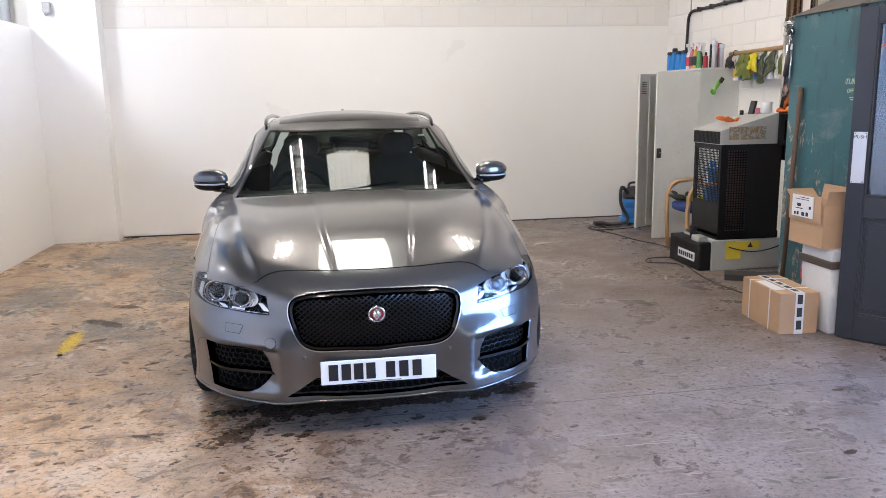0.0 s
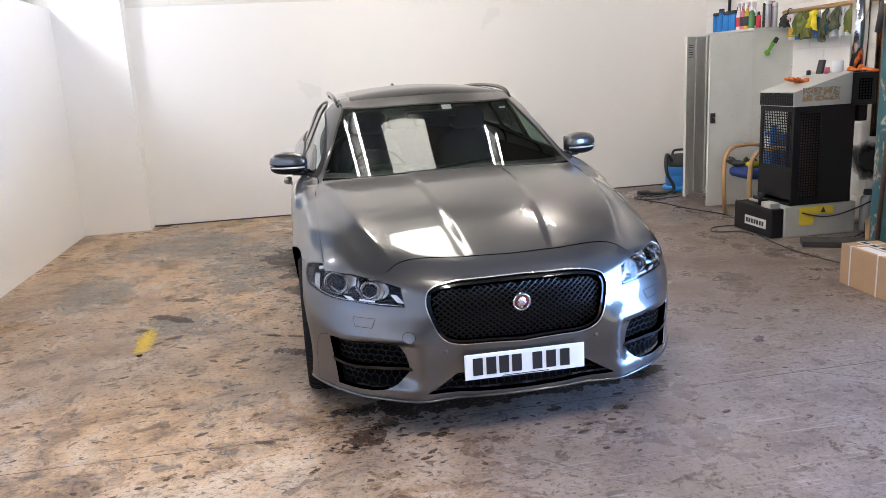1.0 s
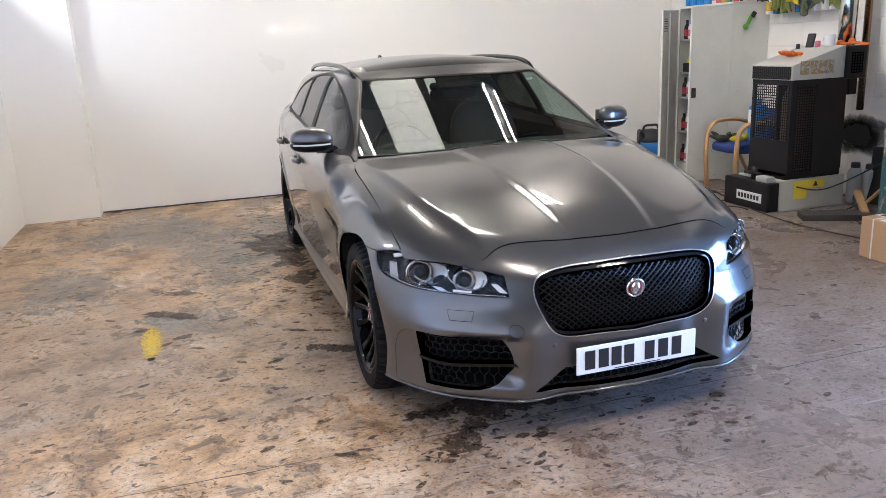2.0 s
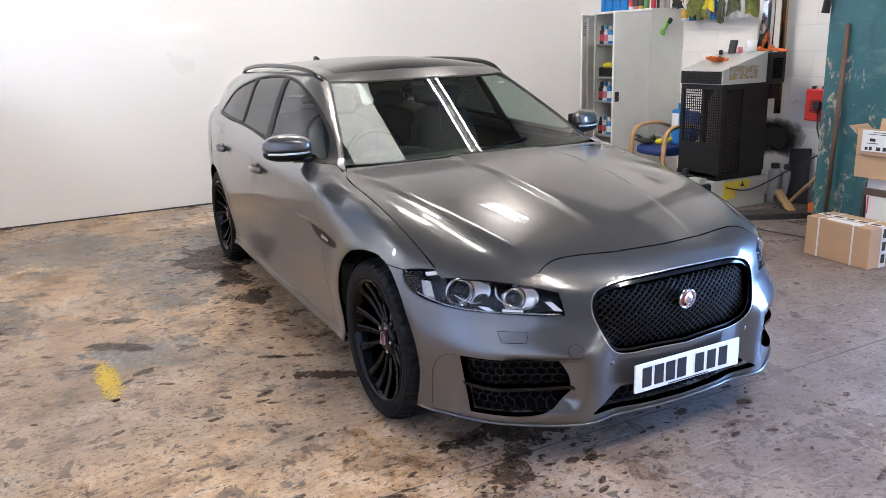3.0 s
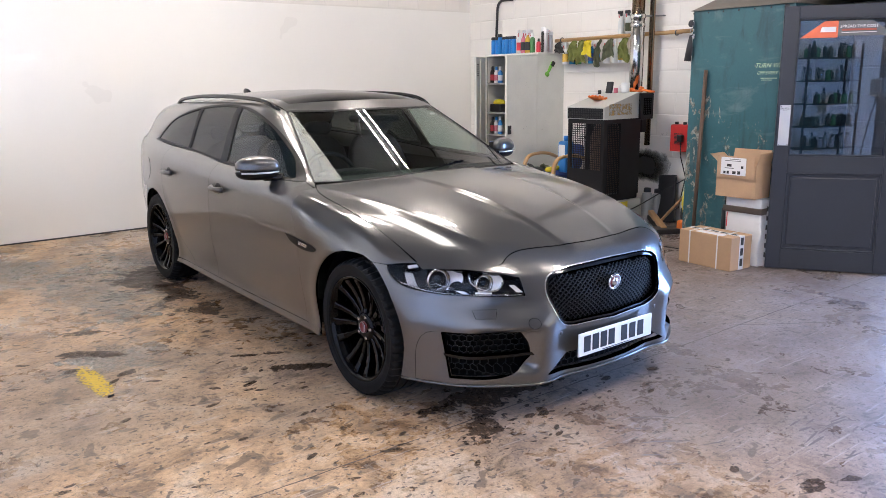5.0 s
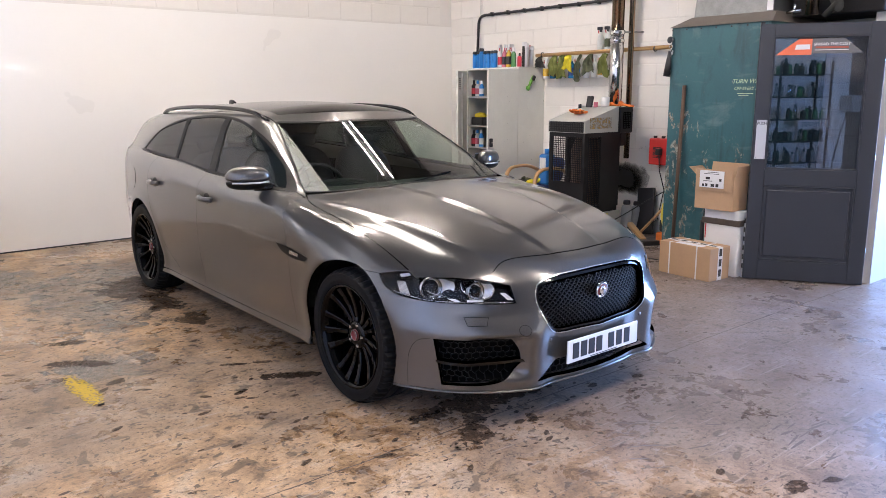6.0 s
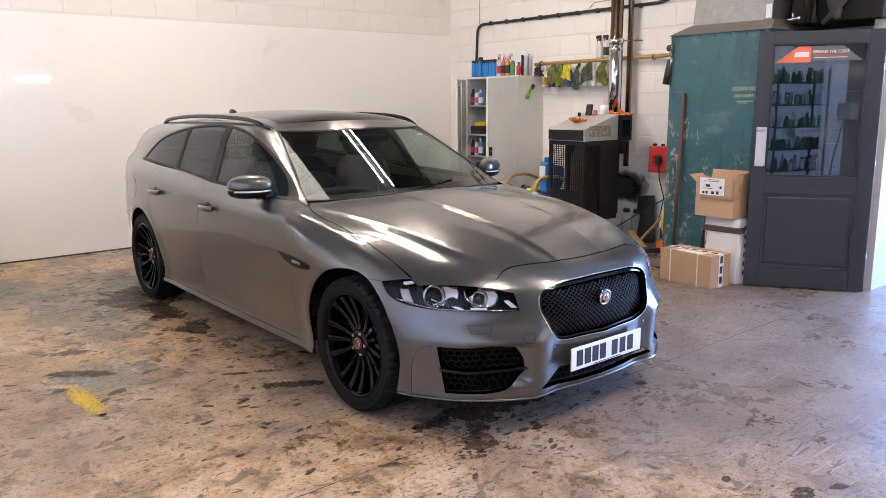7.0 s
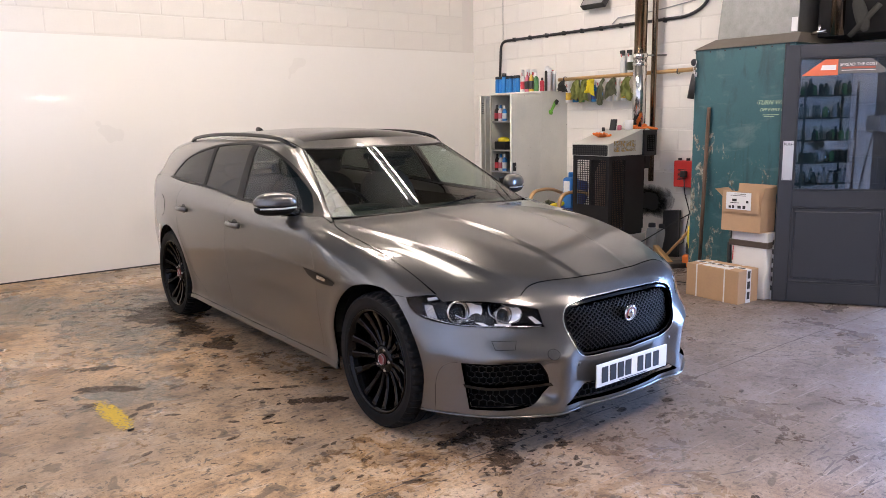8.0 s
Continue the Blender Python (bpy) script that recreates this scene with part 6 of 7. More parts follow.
for y, mt, bd, lb in ((3.365, M_white, M_amber, "white"), (3.255, M_bluliq, M_print, "dark blue"), (3.16, M_greenliq, M_amber, "green"), (2.965, M_bluliq, M_navy, "blue"), (2.885, M_milky, M_bluecan, "clear"), (2.745, M_white, M_paper, "white labelled"), (2.625, M_milky, None, "milky"), (2.535, M_white, M_amber, "white and tan")):
    spray(4.045, y, 1.665, mt, lb + " spray bottle hung from the wooden pole", bd, 0.25, 0.036, 90, False, "spray bottles on the pole")
for y, mt, lb, w, dr, sd in ((3.42, M_darkcloth, "black", 0.12, 0.13, 1), (3.20, M_oliv, "olive green", 0.14, 0.21, 2), (3.09, M_oliv, "olive green", 0.11, 0.24, 3), (3.00, M_yelcloth, "bright yellow", 0.12, 0.17, 4), (2.83, M_sage, "dark sage", 0.07, 0.26, 5), (2.67, M_sage, "sage green", 0.13, 0.20, 6), (2.46, M_oliv, "dull olive", 0.13, 0.22, 7)):
    cloth(4.055, y, 1.915, mt, lb + " microfibre cloth hung from the wooden pole", w, dr, sd, 0.06)
for y, lb in ((2.50, "clear spray bottle with a dark label standing on the pole"), (2.60, "clear spray bottle with a black trigger on the pole")):
    spray(4.10, y, 1.966, M_milky, lb, M_sage if y < 2.55 else None, 0.25, 0.034, 90, True, "spray bottles above the pole")

# conduit and floodlight
cond = thing("conduit", (4.12, 4.66, 2.2), "black conduit run clipped along the block wall", "conduit")
part("pipe", tube(arc_path([(4.125, 4.69, 1.81), (4.125, 4.655, 2.485), (4.125, 1.78, 2.495), (4.125, 1.56, 2.60), (4.125, 1.50, 3.1)], 0.12), 0.017, 10), M_black, cond, "", True)
for y in np.arange(4.4, 1.8, -0.29):
    part("clip", box(4.10, 4.15, y - 0.012, y + 0.012, 2.463, 2.512, 0.003, 1), M_black, cond)
wirec = thing("cable", (4.13, 2.2, 2.6), "thin grey cable along the block wall", "cable")
part("cable", tube([(4.14, 2.8, 2.52), (4.14, 2.72, 2.58), (4.14, 2.2, 2.60), (4.14, 1.6, 2.66)], 0.006, 6), M_inside, wirec, "", True)
fl_ = thing("floodlight", (4.08, 2.98, 2.78), "small dark floodlight fixed high on the wall", "floodlight")
fm = Matrix.Translation((4.05, 2.98, 2.80)) @ Matrix.Rotation(radians(35), 4, "Y")
part("case", place(box(-0.05, 0.02, -0.17, 0.17, -0.05, 0.10, 0.01), fm), M_black, fl_)
part("glass", place(box(-0.053, -0.049, -0.15, 0.15, -0.035, 0.085), fm), M_steelcan, fl_, "grey lamp glass")
part("bracket", box(4.06, 4.15, 2.95, 3.01, 2.78, 2.84, 0.004, 1), M_black, fl_)
fl_.location.z -= 0.05
drop = thing("cable", (4.14, 4.62, 2.5), "thin grey cable dropping down the wall to the conduit", "cable")
part("cable", tube([(4.138, 4.63, 2.50), (4.138, 4.63, 4.98)], 0.005, 6), M_inside, drop, "", True)

# oil-fired workshop heater on its tank
heater = thing("workshop_heater", (3.5, 2.25, 0), "black oil heater with perforated panels and pale sloping hood", "heater")
HX0, HX1, HY0, HY1 = 3.16, 3.72, 1.98, 2.46
M_hood = worn("pale_hood", (0.50, 0.50, 0.47), 0.4, 0.12, 6, 0.04)
M_case = worn("black_case", (0.010, 0.010, 0.012), 0.45, 0.25, Specular_IOR_Level=0.3)


def perforated(u0, u1, v0, v1, pu, pv, bar, put):
    """A grid of bars round square holes, in a plane that put(u, v, w) maps to the place."""
    b = bmesh.new()
    spans = [(u - bar / 2, u + bar / 2, v0, v1) for u in np.linspace(u0, u1, int((u1 - u0) / pu) + 1)] + [(u0, u1, v - bar / 2, v + bar / 2) for v in np.linspace(v0, v1, int((v1 - v0) / pv) + 1)]
    for a, c, d, e in spans:
        q = [b.verts.new(put(*p)) for p in ((a, d, 0), (c, d, 0), (c, e, 0), (a, e, 0), (a, d, 0.003), (c, d, 0.003), (c, e, 0.003), (a, e, 0.003))]
        for f in ((0, 1, 2, 3), (7, 6, 5, 4), (0, 4, 5, 1), (1, 5, 6, 2), (2, 6, 7, 3), (3, 7, 4, 0)):
            b.faces.new([q[i] for i in f])
    return b


west = lambda u, v, w: (HX0 - w, u, v)
south = lambda u, v, w: (u, HY0 - w, v)
fr = bmesh.new()
for y0, y1, z0, z1 in ((HY0, HY0 + 0.035, 0.33, 1.11), (HY1 - 0.035, HY1, 0.33, 1.11), (HY0 + 0.035, HY1 - 0.035, 1.065, 1.11), (HY0 + 0.035, HY1 - 0.035, 0.33, 0.60)):
    box(HX0, HX0 + 0.02, y0, y1, z0, z1, bm=fr)
part("front_panel", fr, M_case, heater)
tagged(part("front_grid", perforated(HY0 + 0.035, HY1 - 0.035, 0.60, 1.065, 0.0235, 0.0215, 0.0075, west), M_case, heater, "black perforated panel"), kind="stuff")
sd_ = bmesh.new()
for x0, x1, z0, z1 in ((HX0 + 0.02, HX0 + 0.06, 0.33, 1.11), (HX0 + 0.255, HX1, 0.33, 1.11), (HX0 + 0.06, HX0 + 0.255, 1.06, 1.11)):
    box(x0, x1, HY0, HY0 + 0.02, z0, z1, bm=sd_)
part("side_panel", sd_, M_case, heater)
tagged(part("side_grid", perforated(HX0 + 0.06, HX0 + 0.255, 0.33, 1.06, 0.0235, 0.0215, 0.009, south), M_case, heater, "black perforated panel"), kind="stuff")
part("back_panel", box(HX1 - 0.02, HX1, HY0 + 0.02, HY1 - 0.02, 0.33, 1.11), M_case, heater)
part("far_panel", box(HX0 + 0.26, HX1, HY1 - 0.02, HY1, 0.33, 1.11), M_case, heater)
part("burner", place(lathe([(0.14, 0.30), (0.16, 0.36), (0.16, 0.92), (0.12, 1.02), (0.08, 1.10)], 24), Matrix.Translation((3.50, 2.24, 0))), M_rust, heater, "rusty burner drum", True)
part("inner_floor", box(HX0 + 0.02, HX1 - 0.02, HY0 + 0.02, HY1 - 0.02, 0.30, 0.345), M_case, heater)
hd = bmesh.new()
pr = [(HX0 - 0.01, 1.225), (HX1 - 0.05, 1.365), (HX1 - 0.05, 1.105), (HX0 - 0.01, 1.105)]
ff = [[hd.verts.new((x, y, z)) for x, z in pr] for y in (HY0 - 0.008, HY1 + 0.008)]
hd.faces.new(ff[0]), hd.faces.new(ff[1][::-1])
for i in range(4):
    hd.faces.new((ff[0][i], ff[1][i], ff[1][(i + 1) % 4], ff[0][(i + 1) % 4]))
bmesh.ops.recalc_face_normals(hd, faces=hd.faces)
hood = part("hood", hd, M_hood, heater, "pale grey sloping hood")
tagged(part("hood_grille", perforated(HY0 + 0.012, HY1 - 0.012, 1.115, 1.212, 0.0235, 0.0215, 0.007, lambda u, v, w: (HX0 - 0.0135 - w, u, v)), M_case, hood, "black hood grille"), kind="stuff")
part("hood_grille_back", box(HX0 - 0.0125, HX0 - 0.0105, HY0 + 0.012, HY1 - 0.012, 1.115, 1.212), M_print, hood, "dark slot behind the grille")
logo = material("faded_print", (0.30, 0.22, 0.12), 0.6)
lv = noise_of(logo, coords(logo), 28, 5, 0.7, 1.0)
into(logo, ramp(logo, lv, [(0.46, (0.40, 0.40, 0.38)), (0.52, (0.22, 0.17, 0.10)), (0.60, (0.42, 0.26, 0.08))]), "Base Color")
part("faded_logo", box(HX0 + 0.06, HX0 + 0.40, HY0 - 0.0105, HY0 - 0.0082, 1.145, 1.255), logo, hood, "faded unreadable print")
part("rear_box", box(HX1 - 0.048, HX1 + 0.16, HY0 - 0.03, HY1 - 0.05, 1.09, 1.355, 0.008), M_case, heater, "black rear box")
tagged(part("rear_box_grille", perforated(HX1 + 0.0, HX1 + 0.11, 1.14, 1.30, 0.024, 0.022, 0.009, lambda u, v, w: (u, HY0 - 0.0325 - w, v)), M_shell, heater), kind="stuff")
tank = part("tank", box(3.13, 3.80, 2.0, 2.55, 0.0, 0.27, 0.01), M_hood, heater, "grey base tank")
part("sump", box(3.02, 3.24, 2.02, 2.60, 0.0, 0.25, 0.012), M_case, heater, "black oil sump box")
part("saddle", box(3.18, 3.76, 2.02, 2.50, 0.268, 0.335, 0.01), M_case, heater)
part("sump_label", box(3.0165, 3.0205, 2.10, 2.42, 0.07, 0.15), M_paper, heater, "white label with dark bars")
for k in range(7):
    part("label_bar", box(3.0135, 3.0170, 2.13 + 0.04 * k, 2.155 + 0.04 * k, 0.09, 0.13), M_print, heater)
part("warning_label", plate_of([(3.26, 0.10), (3.40, 0.10), (3.40, 0.185), (3.58, 0.185), (3.58, 0.255), (3.26, 0.255)], 1.9945, 1.9975), M_yellow, heater, "yellow warning label")
part("warning_sign", plate_of([(3.46, 0.20), (3.51, 0.20), (3.485, 0.245)], 1.9915, 1.9942), M_print, heater, "black triangle")
part("cock", both(tube([(3.10, 2.30, 0.25), (3.10, 2.30, 0.36)], 0.03, 12), tube([(3.10, 2.22, 0.30), (3.10, 2.42, 0.30)], 0.016, 8)), M_case, heater, "", True)
part("pump_box", box(3.03, 3.12, 2.06, 2.20, 0.25, 0.30, 0.008), M_hood, heater, "grey pump box")
part("bracket", box(3.78, 3.87, 2.02, 2.14, 0.95, 1.12, 0.01), M_case, heater)
flue = thing("flue_pipe", (3.93, 2.22, 1.1), "steel flue pipe, polished below and heat-browned above", "flue")
part("lower_pipe", tube([(3.90, 2.21, 1.30), (3.90, 2.21, 2.13)], 0.072, 24), M_flue, flue, "polished steel flue", True)
part("upper_pipe", tube([(3.90, 2.21, 2.13), (3.90, 2.21, ZC)], 0.066, 24), M_flue_hot, flue, "heat-browned flue", True)
part("seam_band", place(lathe([(0.074, 2.10), (0.08, 2.105), (0.08, 2.14), (0.074, 2.145)], 24), Matrix.Translation((3.90, 2.21, 0))), M_flue, flue, "", True)
part("seam_band", place(lathe([(0.0725, 2.02), (0.076, 2.025), (0.076, 2.05), (0.0725, 2.055)], 24), Matrix.Translation((3.90, 2.21, 0))), M_flue, flue, "", True)
part("wall_tie", tube([(3.94, 2.15, 2.125), (4.15, 2.06, 2.13)], 0.008, 6), M_galv, flue, "", True)
part("return_pipe", tube([(4.03, 2.13, 0.80), (4.03, 2.13, ZC)], 0.03, 16), M_flue_hot, flue, "thin browned pipe", True)
# gloves, mug, phone on the heater
def glove(x, y, z, mat, seed, label, tilt=0.0, size=1.3):
    g = thing("work_glove", (x, y, z), label, "glove", "orange gloves on the heater")
    m = Matrix.Translation((x, y, z)) @ Matrix.Rotation(radians(seed), 4, "Z") @ Matrix.Rotation(radians(tilt), 4, "Y") @ Matrix.Scale(size, 4)
    geos = [shaped(blob(0, 0, 0, 0.06, 0.045, 0.016, 0.9, 10), lambda a, b, c: (a, b, c + 0.006 * noise.noise((a * 30, b * 30, seed))))]
    for k in range(4):
        geos.append(tube([(0.045, -0.033 + 0.022 * k, 0.0), (0.085, -0.04 + 0.026 * k, 0.004 * (k % 2)), (0.115 - 0.01 * abs(k - 1.5), -0.045 + 0.029 * k, 0.001)], [0.012, 0.011, 0.008], 8))
    geos.append(tube([(0.0, 0.04, 0), (0.03, 0.075, 0.004)], [0.013, 0.009], 8))
    geos.append(tube([(-0.05, 0, 0), (-0.09, 0.005, 0.002)], [0.036, 0.04], 10))
    part("glove", place(shaped(both(*geos), lambda a, b, c: (a, b, max(-0.012, c))), m), mat, g, "", True)


glove(3.40, 2.27, 1.295, M_orange, 200, "crumpled orange rubber glove on the heater hood", -14)
glove(3.80, 2.12, 1.372, M_orange, 265, "orange rubber glove drooping over the heater", 0.0, 0.8)
glove(3.84, 2.02, 1.375, M_orange, 285, "bright orange glove over the heater's rear box", 10, 0.8)
mug = thing("mug", (3.66, 2.30, 1.36), "white mug standing on the heater hood", "mug")
part("cup", lathe([(0.038, 0), (0.042, 0.004), (0.044, 0.10), (0.041, 0.10), (0.039, 0.01), (0.001, 0.008)], 22, Matrix.Translation((3.655, 2.14, 1.358))), M_white, mug, "", True)
part("handle", tube([(3.655, 2.184, 1.44), (3.655, 2.215, 1.43), (3.655, 2.215, 1.40), (3.655, 2.184, 1.385)], 0.006, 6), M_white, mug, "", True)
phone = thing("gauge_box", (3.60, 2.36, 1.35), "small black box propped on the heater hood", "box")
part("case", place(box(-0.012, 0.012, -0.038, 0.038, 0, 0.12, 0.004), Matrix.Translation((3.62, 2.33, 1.349)) @ Matrix.Rotation(radians(12), 4, "Y")), M_black, phone)
tin = thing("small_tin", (3.61, 2.24, 1.35), "small red and white tin on the heater hood", "tin")
part("tin", lathe([(0.022, 0), (0.022, 0.05), (0.018, 0.054)], 14, Matrix.Translation((3.63, 2.245, 1.352))), M_pink, tin, "", True)
knob = thing("rubber_stopper", (3.55, 2.42, 1.33), "small black rubber stopper on the heater hood", "stopper")
part("cap", lathe([(0.018, 0), (0.018, 0.035), (0.012, 0.042)], 12, Matrix.Translation((3.58, 2.42, 1.342))), M_black, knob, "", True)

# red control box, board, broom, canisters by the plenum
red = thing("control_box", (4.08, 1.75, 0.9), "red steel control box fixed on the block wall", "control box")
part("case", box(4.02, 4.15, 1.52, 1.835, 0.755, 1.03, 0.012), M_redpaint, red)
for k in range(9):
    part("slot", box(4.0165, 4.0205, 1.68, 1.78, 0.83 + 0.013 * k, 0.837 + 0.013 * k), M_print, red)
part("plug", box(3.97, 4.02, 1.66, 1.72, 0.86, 0.93, 0.01), M_black, red, "black plug")
for y in (1.80, 1.70):
    part("lug", tube([(4.08, y, 1.03), (4.08, y, 1.055)], 0.02, 10), M_black, red, "", True)
part("lead", tube([(4.0, 1.69, 0.86), (3.98, 1.66, 0.7), (4.02, 1.62, 0.5), (3.9, 1.6, 0.2), (3.6, 1.75, 0.02)], 0.006, 6), M_black, red, "", True)
board = thing("black_board", (4.05, 1.8, 0.0), "black board leaning on the block wall", "board")
part("board", place(box(-0.02, 0.02, -0.10, 0.10, 0.0, 0.50, 0.004), Matrix.Translation((4.02, 1.84, 0)) @ Matrix.Rotation(radians(9), 4, "Y") @ Matrix.Rotation(radians(-6), 4, "X")), M_black, board)
broom = thing("broom", (3.65, 1.55, 0.0), "wooden broom head and handle lying against the wall", "broom")
part("head", place(box(-0.03, 0.03, -0.28, 0.28, 0.0, 0.05, 0.012), Matrix.Translation((3.72, 1.72, 0.05)) @ Matrix.Rotation(radians(-38), 4, "Z") @ Matrix.Rotation(radians(8), 4, "X")), M_beech, broom, "pale wooden broom head")
part("bristles", place(box(-0.035, 0.035, -0.27, 0.27, -0.05, 0.0, 0.01), Matrix.Translation((3.72, 1.72, 0.05)) @ Matrix.Rotation(radians(-38), 4, "Z") @ Matrix.Rotation(radians(8), 4, "X")), M_darkcloth, broom, "dark bristles")
part("handle", tube([(3.70, 1.66, 0.08), (3.92, 1.46, 0.42), (4.10, 1.30, 0.72)], 0.014, 10), M_beech, broom, "pale wooden handle", True)
saw = thing("power_tool", (3.72, 1.36, 0.0), "orange and black power tool on the floor", "power tool")
part("body", box(3.62, 3.80, 1.30, 1.42, 0.0, 0.13, 0.02), M_orange, saw, "orange body")
part("grip", box(3.64, 3.78, 1.32, 1.40, 0.131, 0.26, 0.025), M_black, saw, "black grip")
part("guard", tube([(3.66, 1.30, 0.05), (3.60, 1.33, 0.30), (3.72, 1.40, 0.40)], 0.02, 8), M_yellow, saw, "yellow guard", True)
for x, y, r, h in ((3.93, 2.02, 0.06, 0.36), (4.05, 1.98, 0.055, 0.34)):
    bottle("canister", x, y, 0.0, r, h, M_inside, M_black, "dusty grey canister standing by the heater", 0.8, None, 0.5, 0.1, "canister", "grey canisters")
pallet = thing("dark_plank", (3.5, 1.6, 0.0), "dark oily plank on the floor by the wall", "plank")
part("plank", place(box(-0.5, 0.5, -0.09, 0.09, 0, 0.05, 0.006), Matrix.Translation((3.55, 1.5, 0.0)) @ Matrix.Rotation(radians(-28), 4, "Z")), M_shelfdark, pallet)
# soot on the wall behind the heater
M_soot = material("soot_stain", grey(0.02), 0.9)
gr = node(M_soot, "TexGradient")
gr.gradient_type = "SPHERICAL"
mp = node(M_soot, "Mapping")
mp.inputs["Location"].default_value, mp.inputs["Scale"].default_value = (0.0, -2.24 * 2.5, -0.57 * 4.6), (0, 2.5, 4.6)
tc = node(M_soot, "TexCoord")
wire(M_soot, tc.outputs["Object"], mp.inputs["Vector"])
wire(M_soot, mp.outputs[0], gr.inputs[0])
sm = mix(M_soot, 0.45, gr.outputs[0], noise_of(M_soot, coords(M_soot), 5, 5, 0.6, 0.8))
into(M_soot, ramp(M_soot, sm, [(0.28, grey(0)), (0.44, grey(0.6)), (0.58, grey(1))]), "Alpha")
soot = structure("soot_mark", box(4.1395, 4.1405, 1.75, 2.60, 0.2, 1.0), M_soot, "soft black soot stain on the block wall", "stain")

# chair between cupboard and heater
chair = thing("armchair", (3.55, 2.98, 0), "bentwood armchair with a navy seat holding gloves", "chair")
for y in (2.78, 3.24):
    part("arm_frame", shaped(tube(arc_path([(3.30, y, 0.0), (3.27, y, 0.40), (3.30, y, 0.66), (3.62, y, 0.68), (3.84, y, 0.60)], 0.16, 8), 0.019, 8), lambda a, b, c: (a, y + (b - y) * 1.5, c)), M_beech, chair, "bent beech arm and leg", True)
    part("back_leg", tube([(3.62, y, 0.40), (3.86, y, 0.0)], 0.018, 8), M_beech, chair, "beech back leg", True)
part("seat", blob(3.55, 3.01, 0.43, 0.27, 0.24, 0.055, 0.5, 12), M_navy, chair, "navy cloth seat", True)
part("backrest", shaped(blob(0, 0, 0, 0.05, 0.17, 0.15, 0.5, 12), lambda a, b, c: (3.84 + a + 0.25 * c, 3.05 + b, 0.62 + c)), M_navy, chair, "navy cloth backrest", True)
tub = thing("canister", (3.56, 2.87, 0.48), "blue plastic canister with a white label on the chair", "canister")
part("body", box(3.50, 3.64, 2.80, 2.94, 0.482, 0.83, 0.03), M_blue, tub)
part("label", box(3.497, 3.5005, 2.825, 2.915, 0.66, 0.79), M_paper, tub, "white label")
part("cap", lathe([(0.03, 0.83), (0.03, 0.88), (0.026, 0.885)], 16, Matrix.Translation((3.57, 2.87, 0))), M_bluecan, tub, "", True)
for k, (dx, dy, mt, lb) in enumerate(((0.0, 0.0, M_yelcloth, "yellow and black work glove lying on the chair"), (-0.08, 0.13, M_darkcloth, "black work glove lying on the chair"), (0.10, 0.18, M_sage, "grey-green work glove lying on the chair"))):
    glove_at = (3.42 + dx, 2.96 + dy, 0.515)
    g = thing("work_glove", glove_at, lb, "glove", "gloves on the chair")
    part("glove", shaped(both(blob(0, 0, 0, 0.075, 0.05, 0.03, 0.9, 10), tube([(0.04, -0.02, 0), (0.10, -0.05, 0.03), (0.13, -0.03, 0.05)], [0.022, 0.02, 0.012], 8), tube([(0.04, 0.02, 0), (0.11, 0.03, 0.02)], [0.022, 0.014], 8)), lambda a, b, c: (glove_at[0] + a * math.cos(k * 2) - b * math.sin(k * 2), glove_at[1] + a * math.sin(k * 2) + b * math.cos(k * 2), glove_at[2] + c)), mt, g, "", True)

# vacuum cleaner
vac = thing("vacuum_cleaner", (3.42, 4.62, 0), "blue and black drum vacuum cleaner with hose on the floor", "vacuum cleaner")
vm = Matrix.Translation((3.40, 4.66, 0))
part("drum", lathe([(0.15, 0.05), (0.165, 0.07), (0.17, 0.20), (0.16, 0.21), (0.17, 0.22), (0.165, 0.30), (0.16, 0.31)], 28, vm), M_blue, vac, "blue drum", True)
part("base", lathe([(0.19, 0.03), (0.20, 0.04), (0.20, 0.075), (0.17, 0.085)], 28, vm), M_bluecan, vac, "blue base", True)
part("head", lathe([(0.16, 0.312), (0.162, 0.34), (0.15, 0.40), (0.11, 0.44), (0.04, 0.455)], 28, vm), M_black, vac, "black motor head", True)
part("carry_handle", tube(arc_path([(3.30, 4.66, 0.40), (3.30, 4.66, 0.50), (3.50, 4.66, 0.50), (3.50, 4.66, 0.40)], 0.06), 0.014, 8), M_black, vac, "", True)
hose = [(3.28, 4.60, 0.36), (3.18, 4.56, 0.46), (3.14, 4.50, 0.40), (3.17, 4.48, 0.20), (3.22, 4.46, 0.08), (3.10, 4.50, 0.03), (2.95, 4.62, 0.03)]
part("hose", tube(flowing(hose, 0.02), 0.020, 10), M_black, vac, "black ribbed hose", True)
part("nozzle", box(2.86, 3.00, 4.58, 4.68, 0.005, 0.05, 0.015), M_black, vac, "black nozzle")
for x, y in ((3.27, 4.55), (3.53, 4.55), (3.40, 4.80)):
    part("castor", lathe([(0.02, 0), (0.025, 0.012), (0.02, 0.032)], 12, Matrix.Translation((x, y, 0))), M_black, vac, "", True)
